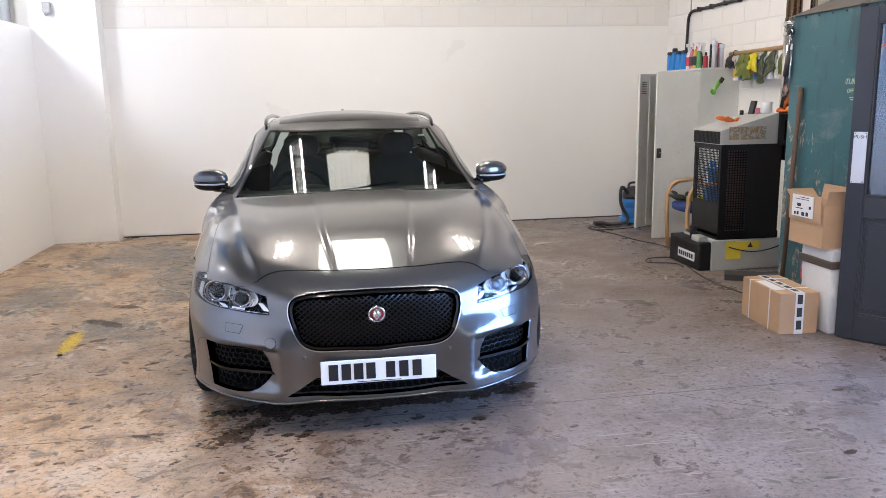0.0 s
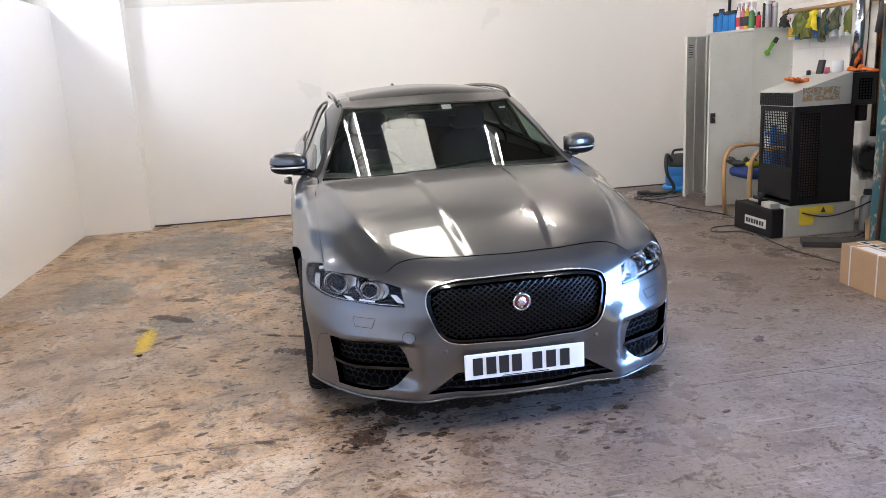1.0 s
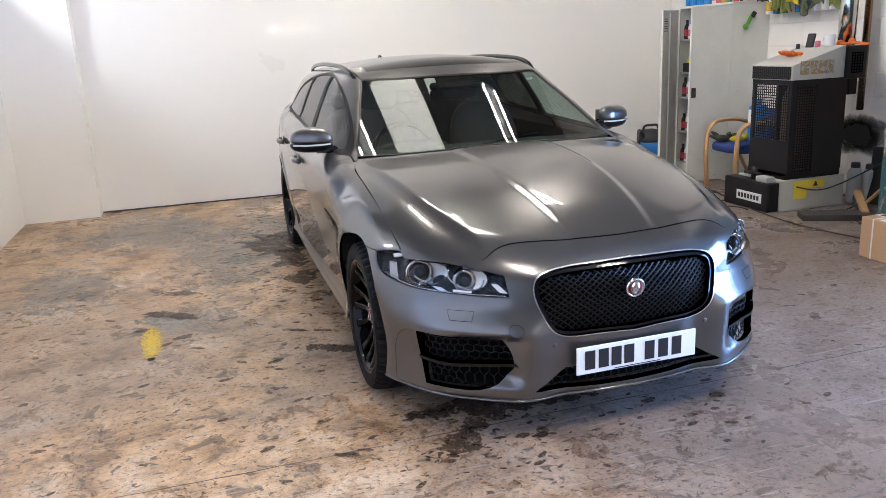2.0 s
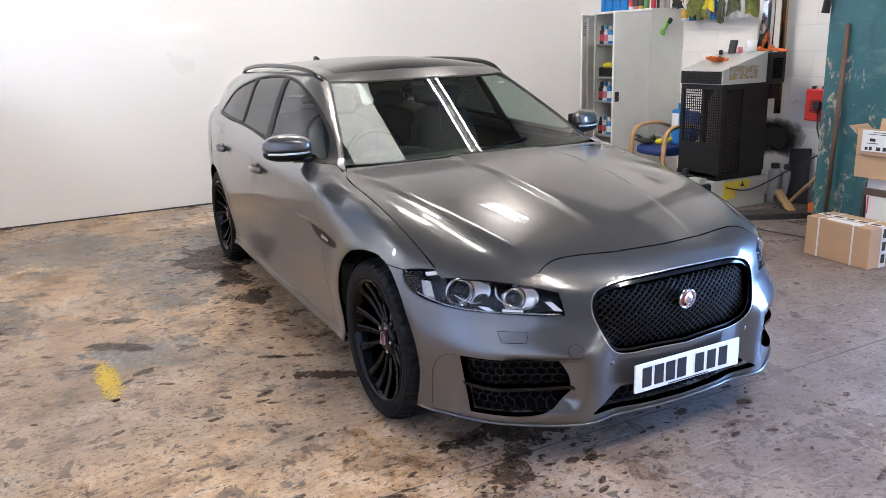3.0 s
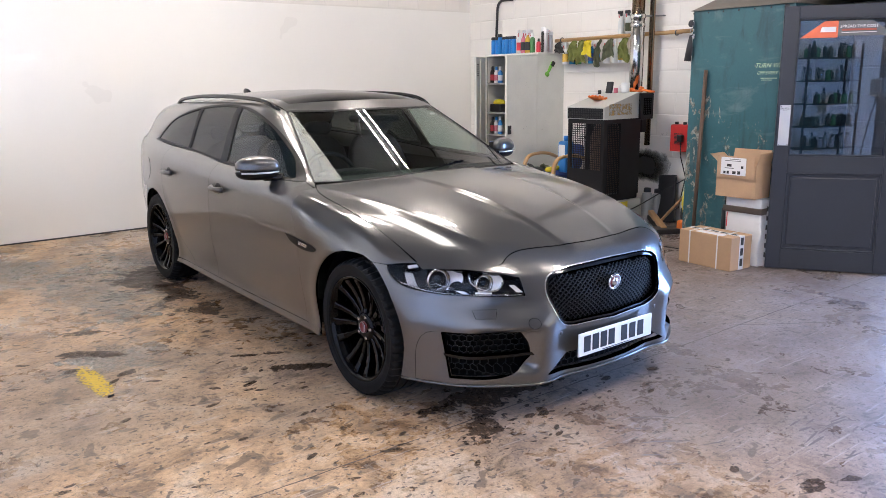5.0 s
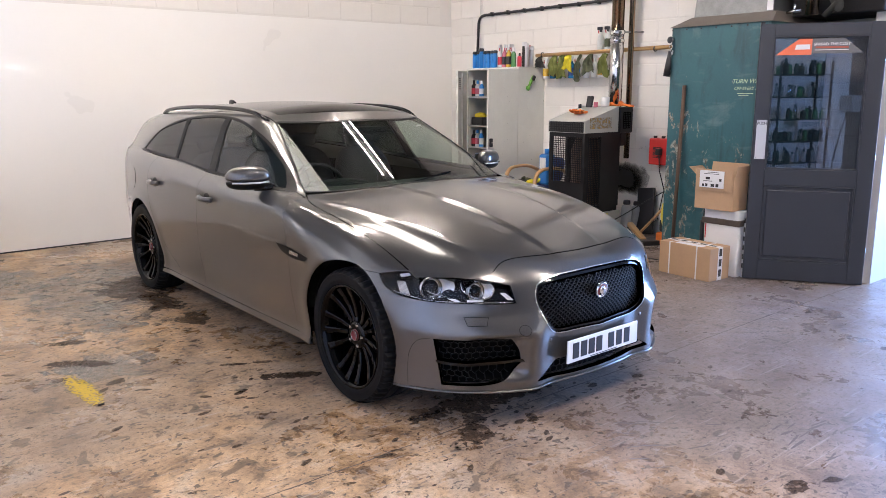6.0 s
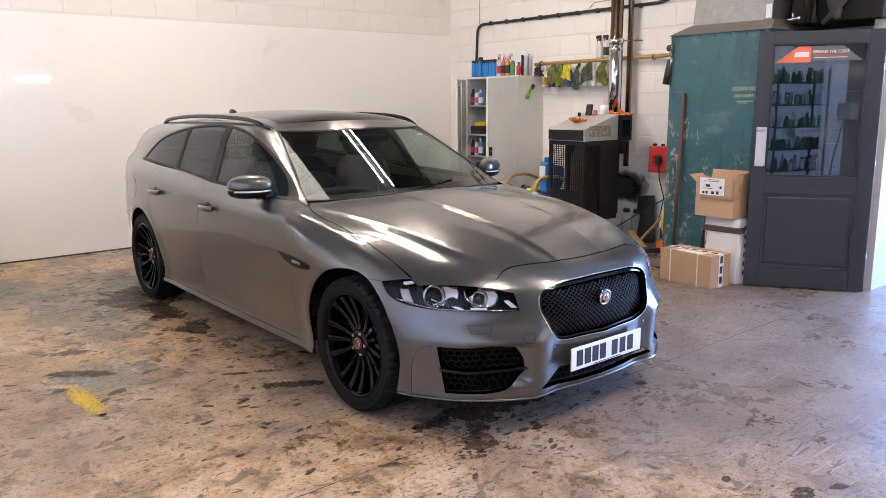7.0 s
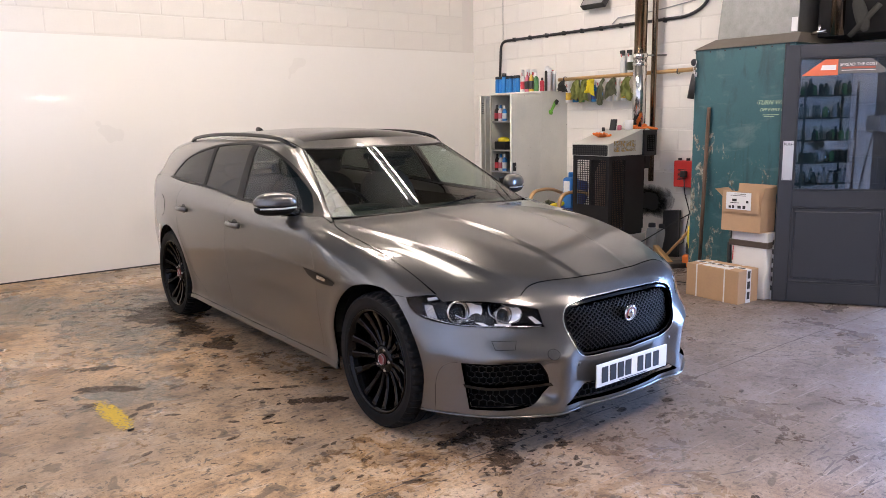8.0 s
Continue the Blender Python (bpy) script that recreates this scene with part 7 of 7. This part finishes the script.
for pts, lb in (([(3.2, 4.55, 0.006), (2.92, 4.40, 0.006), (3.0, 4.0, 0.006), (3.08, 3.6, 0.006), (3.24, 3.05, 0.006), (3.15, 2.75, 0.006), (3.1, 2.62, 0.006)], "black power cable trailing across the concrete floor"),
                ([(3.3, 4.5, 0.006), (3.1, 4.42, 0.006), (2.9, 4.5, 0.006), (2.86, 4.38, 0.006), (3.05, 4.28, 0.006), (3.4, 4.35, 0.006)], "black power cable looped by the vacuum cleaner"),
                ([(3.05, 2.62, 0.006), (2.80, 2.60, 0.006), (2.74, 2.46, 0.006), (2.95, 2.36, 0.006), (2.97, 2.2, 0.006)], "black power cable looped by the heater"),
                ([(3.02, 2.25, 0.006), (2.95, 1.8, 0.006), (2.96, 1.3, 0.006), (3.02, 0.9, 0.006), (3.0, 0.75, 0.006)], "black power cable running to the plenum"),
                ([(3.28, 1.985, 0.21), (3.45, 1.96, 0.17), (3.7, 1.95, 0.20), (3.95, 1.80, 0.36), (4.05, 1.6, 0.5)], "black cable sagging from the heater tank")):
    cb = thing("power_cable", pts[0], lb, "cable", "power cables")
    part("cable", tube(flowing(pts, 0.04), 0.006, 6), M_black, cb, "", True)

# parcels
big = thing("cardboard_box", (2.76, 0.44, 0), "brown cardboard box taped and strapped, standing on the floor", "cardboard box", "cardboard boxes")
BM = Matrix.Translation((2.637, 0.195, 0)) @ Matrix.Rotation(radians(-4), 4, "Z")
part("carton", place(box(0.0, 0.262, 0.0, 0.505, 0.0, 0.272, 0.004, 1), BM), M_card, big)
for y in (0.13, 0.40):
    part("strap", place(box(-0.0015, 0.2635, y - 0.006, y + 0.006, -0.0, 0.2735), BM), M_tape, big, "white strap")
part("tape", place(box(0.105, 0.165, -0.0012, 0.5062, 0.0005, 0.2732), BM), M_tape, big, "printed white tape")
for k in range(3):
    part("tape_print", place(box(0.118, 0.152, -0.0024, -0.0008, 0.03 + 0.085 * k, 0.09 + 0.085 * k), BM), M_print, big)
for k in range(5):
    part("tape_print", place(box(0.118, 0.152, 0.04 + 0.095 * k, 0.10 + 0.095 * k, 0.2728, 0.2742), BM), M_print, big)
part("top_label", place(box(0.015, 0.085, 0.10, 0.36, 0.2722, 0.2738), BM), M_paper, big, "white label")
bag = thing("wrapped_parcel", (3.02, 0.32, 0), "tall parcel wrapped in white plastic with brown tape", "parcel")
pg = box(2.945, 3.095, 0.145, 0.465, 0.0, 0.55, 0.012, 2)
bmesh.ops.subdivide_edges(pg, edges=list(pg.edges), cuts=5, use_grid_fill=True)
for q in pg.verts:
    q.co += Vector((0.012 * noise.noise(q.co * 9), 0.012 * noise.noise(q.co * 9 + Vector((5, 0, 0))), 0)) * (1.6 - 1.5 * q.co.z) if 0.002 < q.co.z < 0.54 else Vector()
    if q.co.z < 0.4 and q.co.y < 0.25:
        q.co.y -= 0.05 * (0.4 - q.co.z) * max(0, noise.noise(q.co * 6) + 0.5)
part("wrap", pg, worn("white_polythene", grey(0.72), 0.3, 0.06), bag, "", True)
part("tape_band", box(2.932, 3.108, 0.130, 0.480, 0.425, 0.475, 0.006), worn("brown_tape", (0.10, 0.075, 0.06), 0.4), bag, "dark brown tape band")
part("wrap_print", box(2.9325, 2.936, 0.432, 0.440, 0.30, 0.42), M_redlab, bag)
foam = thing("packing_foam", (3.05, 0.10, 0), "white slotted packing piece behind the wrapped parcel", "packing")
part("slab", box(3.0, 3.10, 0.112, 0.128, 0.0, 0.54, 0.003, 1), M_white, foam)
for k in range(6):
    part("slot", box(2.9985, 3.0003, 0.114, 0.126, 0.08 + 0.075 * k, 0.12 + 0.075 * k), M_print, foam)
small = thing("cardboard_box", (2.99, 0.35, 0.55), "open brown cardboard box with white label on the wrapped parcel", "cardboard box", "cardboard boxes")
sb = bmesh.new()
X0, X1, Y0, Y1, Z0, Z1 = 2.885, 3.10, 0.175, 0.525, 0.553, 0.83
for a in ((X0, X0 + 0.006, Y0, Y1, Z0, Z1), (X1 - 0.006, X1, Y0, Y1, Z0, Z1), (X0 + 0.006, X1 - 0.006, Y0, Y0 + 0.006, Z0, Z1), (X0 + 0.006, X1 - 0.006, Y1 - 0.006, Y1, Z0, Z1), (X0 + 0.006, X1 - 0.006, Y0 + 0.006, Y1 - 0.006, Z0, Z0 + 0.006)):
    box(*a, bm=sb)
part("carton", sb, M_card, small)
part("flap", place(box(-0.004, 0.0, Y0 + 0.01, Y1 - 0.01, 0.0, 0.175), Matrix.Translation((X0 - 0.012, 0, Z1 - 0.12))), M_card, small, "front flap folded down")
part("flap", place(box(0.0, 0.004, Y0 + 0.01, Y1 - 0.01, 0, 0.10), Matrix.Translation((X1 - 0.004, 0, Z1)) @ Matrix.Rotation(radians(10), 4, "Y")), M_card, small, "back flap standing up")
part("flap", place(box(X0 + 0.01, X1 - 0.01, 0.0, 0.004, 0, 0.10), Matrix.Translation((0, Y1 - 0.003, Z1)) @ Matrix.Rotation(radians(-52), 4, "X")), M_card, small, "side flap bent out")
part("flap", place(box(X0 + 0.01, X1 - 0.01, -0.004, 0.0, 0, 0.09), Matrix.Translation((0, Y0 + 0.003, Z1)) @ Matrix.Rotation(radians(12), 4, "X")), M_card, small, "side flap bent in")
lab = part("address_label", box(X0 - 0.0235, X0 - 0.0185, 0.255, 0.475, 0.735, 0.875), M_paper, small, "white parcel label with dark bars")
for k, (y0, y1, z0, z1) in enumerate(((0.43, 0.45, 0.722, 0.742), (0.40, 0.42, 0.722, 0.745), (0.34, 0.37, 0.722, 0.745), (0.30, 0.325, 0.722, 0.748), (0.36, 0.44, 0.765, 0.77), (0.38, 0.42, 0.78, 0.80), (0.275, 0.295, 0.77, 0.79), (0.30, 0.44, 0.825, 0.829), (0.30, 0.40, 0.838, 0.842))):
    part("label_bar", box(X0 - 0.0245, X0 - 0.0236, y0, y1, z0 + 0.022, z1 + 0.022), M_print, lab)
cane = thing("umbrella", (3.06, 0.56, 0), "black folded umbrella standing by the parcels", "umbrella")
part("canopy", tube([(3.06, 0.555, 0.10), (3.07, 0.55, 0.42)], [0.012, 0.022], 10), M_black, cane, "", True)
part("shaft", tube([(3.055, 0.557, 0.0), (3.075, 0.545, 0.52)], 0.006, 8), M_black, cane, "", True)

# above the door: boxing, pipe, tools
boxing = structure("boxing", box(3.45, 4.10, -0.60, 0.10, 2.10, 3.4, 0.01), worn("black_boxing", (0.014, 0.013, 0.013), 0.7, 0.3, Specular_IOR_Level=0.2), "dark boxing above the door", "boxing")
vp = thing("service_pipe", (3.40, -0.08, 2.1), "dull browned pipe running up above the door", "pipe")
part("pipe", tube([(3.395, -0.085, 2.10), (3.395, -0.085, 3.4)], 0.05, 18), M_flue_hot, vp, "", True)
tap = thing("brass_tap", (3.36, 0.05, 2.13), "small steel tap on the ledge above the door", "tap")
part("tap", both(tube([(3.36, 0.10, 2.13), (3.36, -0.02, 2.14)], 0.014, 8), tube([(3.36, 0.04, 2.13), (3.36, 0.035, 2.19)], 0.011, 8)), M_flue, tap, "", True)
fan = thing("black_brush", (3.38, -0.28, 2.1), "black long-bristled brush stored above the door", "brush")
part("stick", tube([(3.36, -0.20, 2.08), (3.38, -0.40, 2.30)], 0.022, 8), M_darkcloth, fan, "", True)
part("bristle_block", place(blob(0, 0, 0, 0.02, 0.05, 0.14, 0.8, 10), Matrix.Translation((3.37, -0.27, 2.24)) @ Matrix.Rotation(radians(-18), 4, "X")), M_darkcloth, fan, "", True)

vac.location.x += 0.14

# pipe on the wall beyond the partition
rain = thing("soil_pipe", (-3.55, 5.15, 0), "grey vertical pipe on the wall beyond the partition", "pipe")
part("pipe", tube([(-3.55, 5.17, 0.0), (-3.55, 5.17, 4.9)], 0.055, 16), M_inside, rain, "", True)
tb = thing("junction_box", (-3.05, 5.0, 2.58), "small grey box on the corner pier", "junction box")
part("box", box(-3.10, -3.02, 4.95, 5.02, 2.52, 2.64, 0.012), M_inside, tb)
part("knob", tube([(-3.06, 4.95, 2.52), (-3.06, 4.94, 2.50)], 0.02, 10), M_inside, tb, "", True)

# what the door glass mirrors from beside the camera: a sign on the rack, a wall box with a hose
notice = thing("delivery_sign", (-2.868, -5.91, 0.93), "white sign with dark capitals hung on the shelf rack", "sign")
part("board", box(-2.874, -2.868, -6.23, -5.59, 0.86, 1.0), M_paper, notice)
lettering("sign_words", "DELIVERIES", 0.105, M_print, Matrix.Translation((-2.8675, -5.91, 0.93)) @ Matrix.Rotation(radians(90), 4, "Z") @ Matrix.Rotation(radians(90), 4, "X"), notice)
unit = thing("wall_unit", (-3.1, -6.9, 1.1), "grey wall unit with a black hose hanging down", "wall unit")
part("case", box(-3.25, -2.93, -6.99, -6.80, 1.12, 1.42, 0.03), M_inside, unit)
part("hose", tube(flowing([(-3.05, -6.80, 1.15), (-2.98, -6.62, 0.75), (-2.95, -6.50, 0.35), (-2.9, -6.40, 0.02)], 0.05), 0.014, 8), M_black, unit, "black hose", True)

# ---- marks on the floor ----
M_wet = material("damp_patch", (0.045, 0.032, 0.024), 0.3, Specular_IOR_Level=0.2)
into(M_wet, ramp(M_wet, noise_of(M_wet, coords(M_wet), 22, 5, 0.65), [(0.3, (0.030, 0.018, 0.011)), (0.7, (0.10, 0.062, 0.038))]), "Base Color")
into(M_wet, ramp(M_wet, mix(M_wet, 0.45, noise_of(M_wet, coords(M_wet), 16, 6, 0.7, 0.6), noise_of(M_wet, coords(M_wet), 70, 4, 0.7)), [(0.38, grey(0.12)), (0.47, grey(0.62)), (0.58, grey(0.95))]), "Alpha")
into(M_wet, ramp(M_wet, noise_of(M_wet, coords(M_wet), 9, 4), [(0.3, grey(0.22)), (0.7, grey(0.5))]), "Roughness")
# damp film; its grey base colour includes the sheen of the white wall
M_film = material("damp_grey_film", (0.30, 0.285, 0.25), 0.24, Specular_IOR_Level=0.4)
film_v = coords(M_film)
into(M_film, ramp(M_film, noise_of(M_film, film_v, 30, 5, 0.7), [(0.35, (0.17, 0.16, 0.14)), (0.62, (0.34, 0.325, 0.29))]), "Base Color")
into(M_film, ramp(M_film, mix(M_film, 0.4, noise_of(M_film, film_v, 3.2, 7, 0.7, 0.5), noise_of(M_film, film_v, 26, 5, 0.7)), [(0.42, grey(0.0)), (0.50, grey(0.5)), (0.60, grey(0.8))]), "Alpha")
M_linepaint = worn("yellow_line_paint", (0.72, 0.50, 0.05), 0.6, 0.3, 30, 0.3)


def splat(x, y, rx, ry, turn, seed, z=0.0015, ragged=0.45, cell=0.008, holes=0.0):
    """A flat patch with a ragged outline, islands and gaps: the part of a fine grid where a noise field is positive."""
    c, s = math.cos(radians(turn)), math.sin(radians(turn))
    nx, ny = int(rx * 1.6 / cell) + 2, int(ry * 1.6 / cell) + 2
    value = {}
    for i in range(-nx, nx + 1):
        for j in range(-ny, ny + 1):
            u, v = i * cell, j * cell
            n = noise.noise((u * 9 + seed, v * 9, seed)) + 0.6 * noise.noise((u * 24 + seed, v * 24, 5.0)) + 0.4 * noise.noise((u * 60 + seed, v * 60, 9.0))
            value[i, j] = 1 - math.hypot(u / rx, v / ry) + ragged * n - holes * max(0.0, noise.noise((u * 75 + seed, v * 75, 2.0)) + 0.1)
            if max(abs(i) - nx, abs(j) - ny) == 0:
                value[i, j] = -1.0
    vs, fs, where = [], [], {}

    def corner(key, u, v):
        if key not in where:
            where[key] = len(vs)
            vs.append((x + u * c - v * s, y + u * s + v * c, z))
        return where[key]

    for i in range(-nx, nx):
        for j in range(-ny, ny):
            ring = [(i, j), (i + 1, j), (i + 1, j + 1), (i, j + 1)]
            if max(value[q] for q in ring) <= 0:
                continue
            face = []
            for k in range(4):
                p, q = ring[k], ring[(k + 1) % 4]
                a, b = value[p], value[q]
                if a > 0:
                    face.append(corner(p, p[0] * cell, p[1] * cell))
                if (a > 0) != (b > 0):
                    t = a / (a - b)
                    face.append(corner((min(p, q), max(p, q)), (p[0] + t * (q[0] - p[0])) * cell, (p[1] + t * (q[1] - p[1])) * cell))
            if len(set(face)) == len(face) > 2:
                fs.append(tuple(face))
    return vs, fs


# damp patches; the two widest, under the bumper, also paint in the car's shade
DARK_PATCHES = [
    (-0.95, 0.50, 0.17, 0.055, -32), (-0.66, -0.70, 0.13, 0.07, 25), (-0.60, -0.60, 0.07, 0.05, 60), (-0.43, -0.74, 0.03, 0.018, 10), (-0.36, -0.76, 0.035, 0.02, 0),
    (0.20, -0.65, 0.03, 0.02, 15), (0.475, -0.725, 0.04, 0.022, 0), (-0.2, -0.40, 0.5, 0.12, 4), (0.45, -0.36, 0.3, 0.10, 8), (-1.05, 2.95, 0.2, 0.3, 0), (-1.76, 1.89, 0.11, 0.05, -25), (-1.0, 2.36, 0.10, 0.16, 10), (-1.15, 0.88, 0.07, 0.022, -30), (-0.99, 0.80, 0.06, 0.02, -30), (-1.12, -0.61, 0.05, 0.017, -20), (-1.05, -0.60, 0.03, 0.012, -20), (-0.02, -1.86, 0.05, 0.03, 5), (0.80, -0.38, 0.10, 0.05, 30), (-1.80, 1.43, 0.17, 0.06, -35), (-1.97, 1.24, 0.05, 0.035, 0),
    (-1.73, 1.02, 0.06, 0.035, 20), (-0.96, 2.58, 0.10, 0.22, 5), (-0.97, 1.92, 0.10, 0.16, -10), (-0.92, 3.2, 0.09, 0.25, 0), (-1.11, 0.86, 0.05, 0.02, -30), (-0.79, -0.38, 0.04, 0.02, 0), (-0.14, -1.6, 0.025, 0.018, 0), (0.14, -1.93, 0.05, 0.02, -20), (2.39, -0.73, 0.035, 0.014, 5), (1.98, -1.39, 0.035, 0.016, 12), (1.95, -1.15, 0.02, 0.012, 0)]
for k, (x, y, rx, ry, turn) in enumerate(DARK_PATCHES):
    tagged(part("damp_patch", splat(x, y, rx, ry, turn, k * 3.7 + 1, 0.0012 + 0.0002 * (k % 4), 0.75), M_wet), "dark patch of damp and painted under-car shade on the concrete floor", "stain", "damp patches", "structure")
for k, (x, y, rx, ry, turn) in enumerate(((-1.36, 2.80, 0.40, 0.80, 0), (-1.72, 1.28, 0.26, 0.24, 0), (-1.95, 3.9, 0.75, 0.55, 0), (-2.5, 2.4, 0.30, 0.5, 10), (-0.95, 3.5, 0.25, 0.6, 0))):
    tagged(part("damp_film", splat(x, y, rx, ry, turn, k * 5.3 + 2, 0.0005 + 0.0001 * k, 0.9, 0.014), M_film), "thin damp film on the concrete floor with its pale sheen painted grey", "stain", "damp films", "structure")
rs = random.Random(21)
drops = []
for k in range(430):
    t = rs.random() if k < 190 else 2.0
    if t < 0.45:
        x, y = rs.gauss(-0.2, 0.55), rs.gauss(-0.72, 0.16)
    elif t < 0.7:
        x, y = rs.gauss(-1.2, 0.35), rs.uniform(-0.6, 2.8)
    elif t < 1:
        x, y = rs.uniform(-3.0, 2.6), rs.uniform(-2.4, 3.0)
    elif k < 340:
        x, y = rs.uniform(-2.9, -0.9), rs.uniform(-2.2, 2.6)
    else:
        x, y = rs.gauss(-1.15, 0.16), rs.uniform(1.3, 4.6)
    r = rs.uniform(0.004, 0.017) if k < 190 else rs.uniform(0.006, 0.024)
    drops.append(splat(x, y, r * rs.uniform(1, 2), r * 0.7, rs.uniform(-40, 40), k * 1.3, 0.0009 + 0.000002 * k, 0.5, 0.0035))
tagged(part("water_drops", both(*drops), M_wet), "dark water drops scattered on the concrete floor", "stain", kind="stuff")
tagged(part("yellow_mark", splat(-1.905, 1.01, 0.058, 0.29, 3, 4.2, 0.0022, 0.14, 0.005, 1.7), M_linepaint), "worn yellow painted line end on the floor", "floor marking", kind="structure")
stub = thing("cigarette_end", (-1.90, 0.74, 0), "small dark bit of litter on the floor", "litter")
part("bit", tube([(-1.905, 0.735, 0.006), (-1.875, 0.742, 0.006)], 0.006, 8), M_plastic, stub, "", True)
M_joint = worn("joint_dirt", (0.11, 0.085, 0.07), 0.8, 0.3, 20)
jp, jf, n = [], [], 220
for k in range(n + 1):
    x = XL + (XR + 1.5 - XL) * k / n
    y = -0.60 + 0.018 * noise.noise((x * 0.8, 2, 0)) + 0.006 * noise.noise((x * 7, 5, 0))
    w = 0.003 + 0.003 * noise.noise((x * 5, 1, 4))
    jp += [(x, y - w, 0.0006), (x, y + w, 0.0006)]
jf = [(2 * k, 2 * k + 2, 2 * k + 3, 2 * k + 1) for k in range(n)]
tagged(part("floor_joint", (jp, jf), M_joint), "dirty joint line across the concrete floor", "floor joint", kind="structure")
jp = []
for k in range(81):
    t = k / 80
    x, y = 1.45 + 0.75 * t, -0.56 - 0.52 * t + 0.02 * noise.noise((t * 6, 3, 0))
    jp += [(x, y - 0.0025, 0.0007), (x + 0.002, y + 0.0025, 0.0007)]
tagged(part("floor_crack", (jp, [(2 * k, 2 * k + 2, 2 * k + 3, 2 * k + 1) for k in range(80)]), M_joint), "fine dark crack in the concrete floor", "crack", kind="structure")

rs = random.Random(8)
strokes = [splat(rs.uniform(0.30, 0.85), rs.uniform(-1.95, -1.52), rs.uniform(0.04, 0.09), 0.0045, rs.uniform(-14, 10), k * 2.1, 0.0007 + 0.00001 * k, 0.8, 0.004) for k in range(16)]
strokes += [splat(rs.uniform(-0.3, 0.4), rs.uniform(-1.5, -1.0), rs.uniform(0.04, 0.09), 0.004, rs.uniform(-50, -20), k * 1.9 + 40, 0.0009 + 0.00001 * k, 0.8, 0.004) for k in range(10)]
tagged(part("tyre_scuffs", both(*strokes), worn("rubber_scuff", (0.185, 0.15, 0.14), 0.7, 0.4, 40)), "dark rubbed tyre scuffs on the concrete floor", "stain", kind="structure")

# ---- painted concrete blocks, each proud of its joint ----
def block_mesh(w):
    b = box(0, w, -0.003, 0.010, 0, 0.215, 0.004, 1)
    me = bpy.data.meshes.new("block")
    b.to_mesh(me)
    b.free()
    me.materials.append(M_block)
    return me


v = M_block.node_tree
oi = node(M_block, "ObjectInfo")
old = v.nodes["Principled BSDF"].inputs["Base Color"].links[0].from_socket
into(M_block, mix(M_block, 1.0, old, ramp(M_block, oi.outputs["Random"], [(0.0, grey(0.955)), (1.0, grey(1.0))]), "MULTIPLY"), "Base Color")
whole, half = block_mesh(0.442), block_mesh(0.217)


def lay(wall, m, length, z0, courses):
    for j in range(courses):
        u = 0.0
        first = half if j % 2 else whole
        while u < length - 0.2:
            me = first if u == 0 else (whole if u + 0.44 < length + 0.02 else half)
            ob = new("block", me)
            ob.parent = wall
            ob.matrix_basis = m @ Matrix.Translation((u, 0, z0 + 0.225 * j))
            u += 0.225 if me is half else 0.45


lay(wall_east, Matrix.Translation((XR, YB, 0)) @ Matrix.Rotation(radians(-90), 4, "Z"), 5.7, 0.005, 14)
lay(wall_north, Matrix.Translation((-2.56, YB, 0)), 6.7, 2.40, 4)
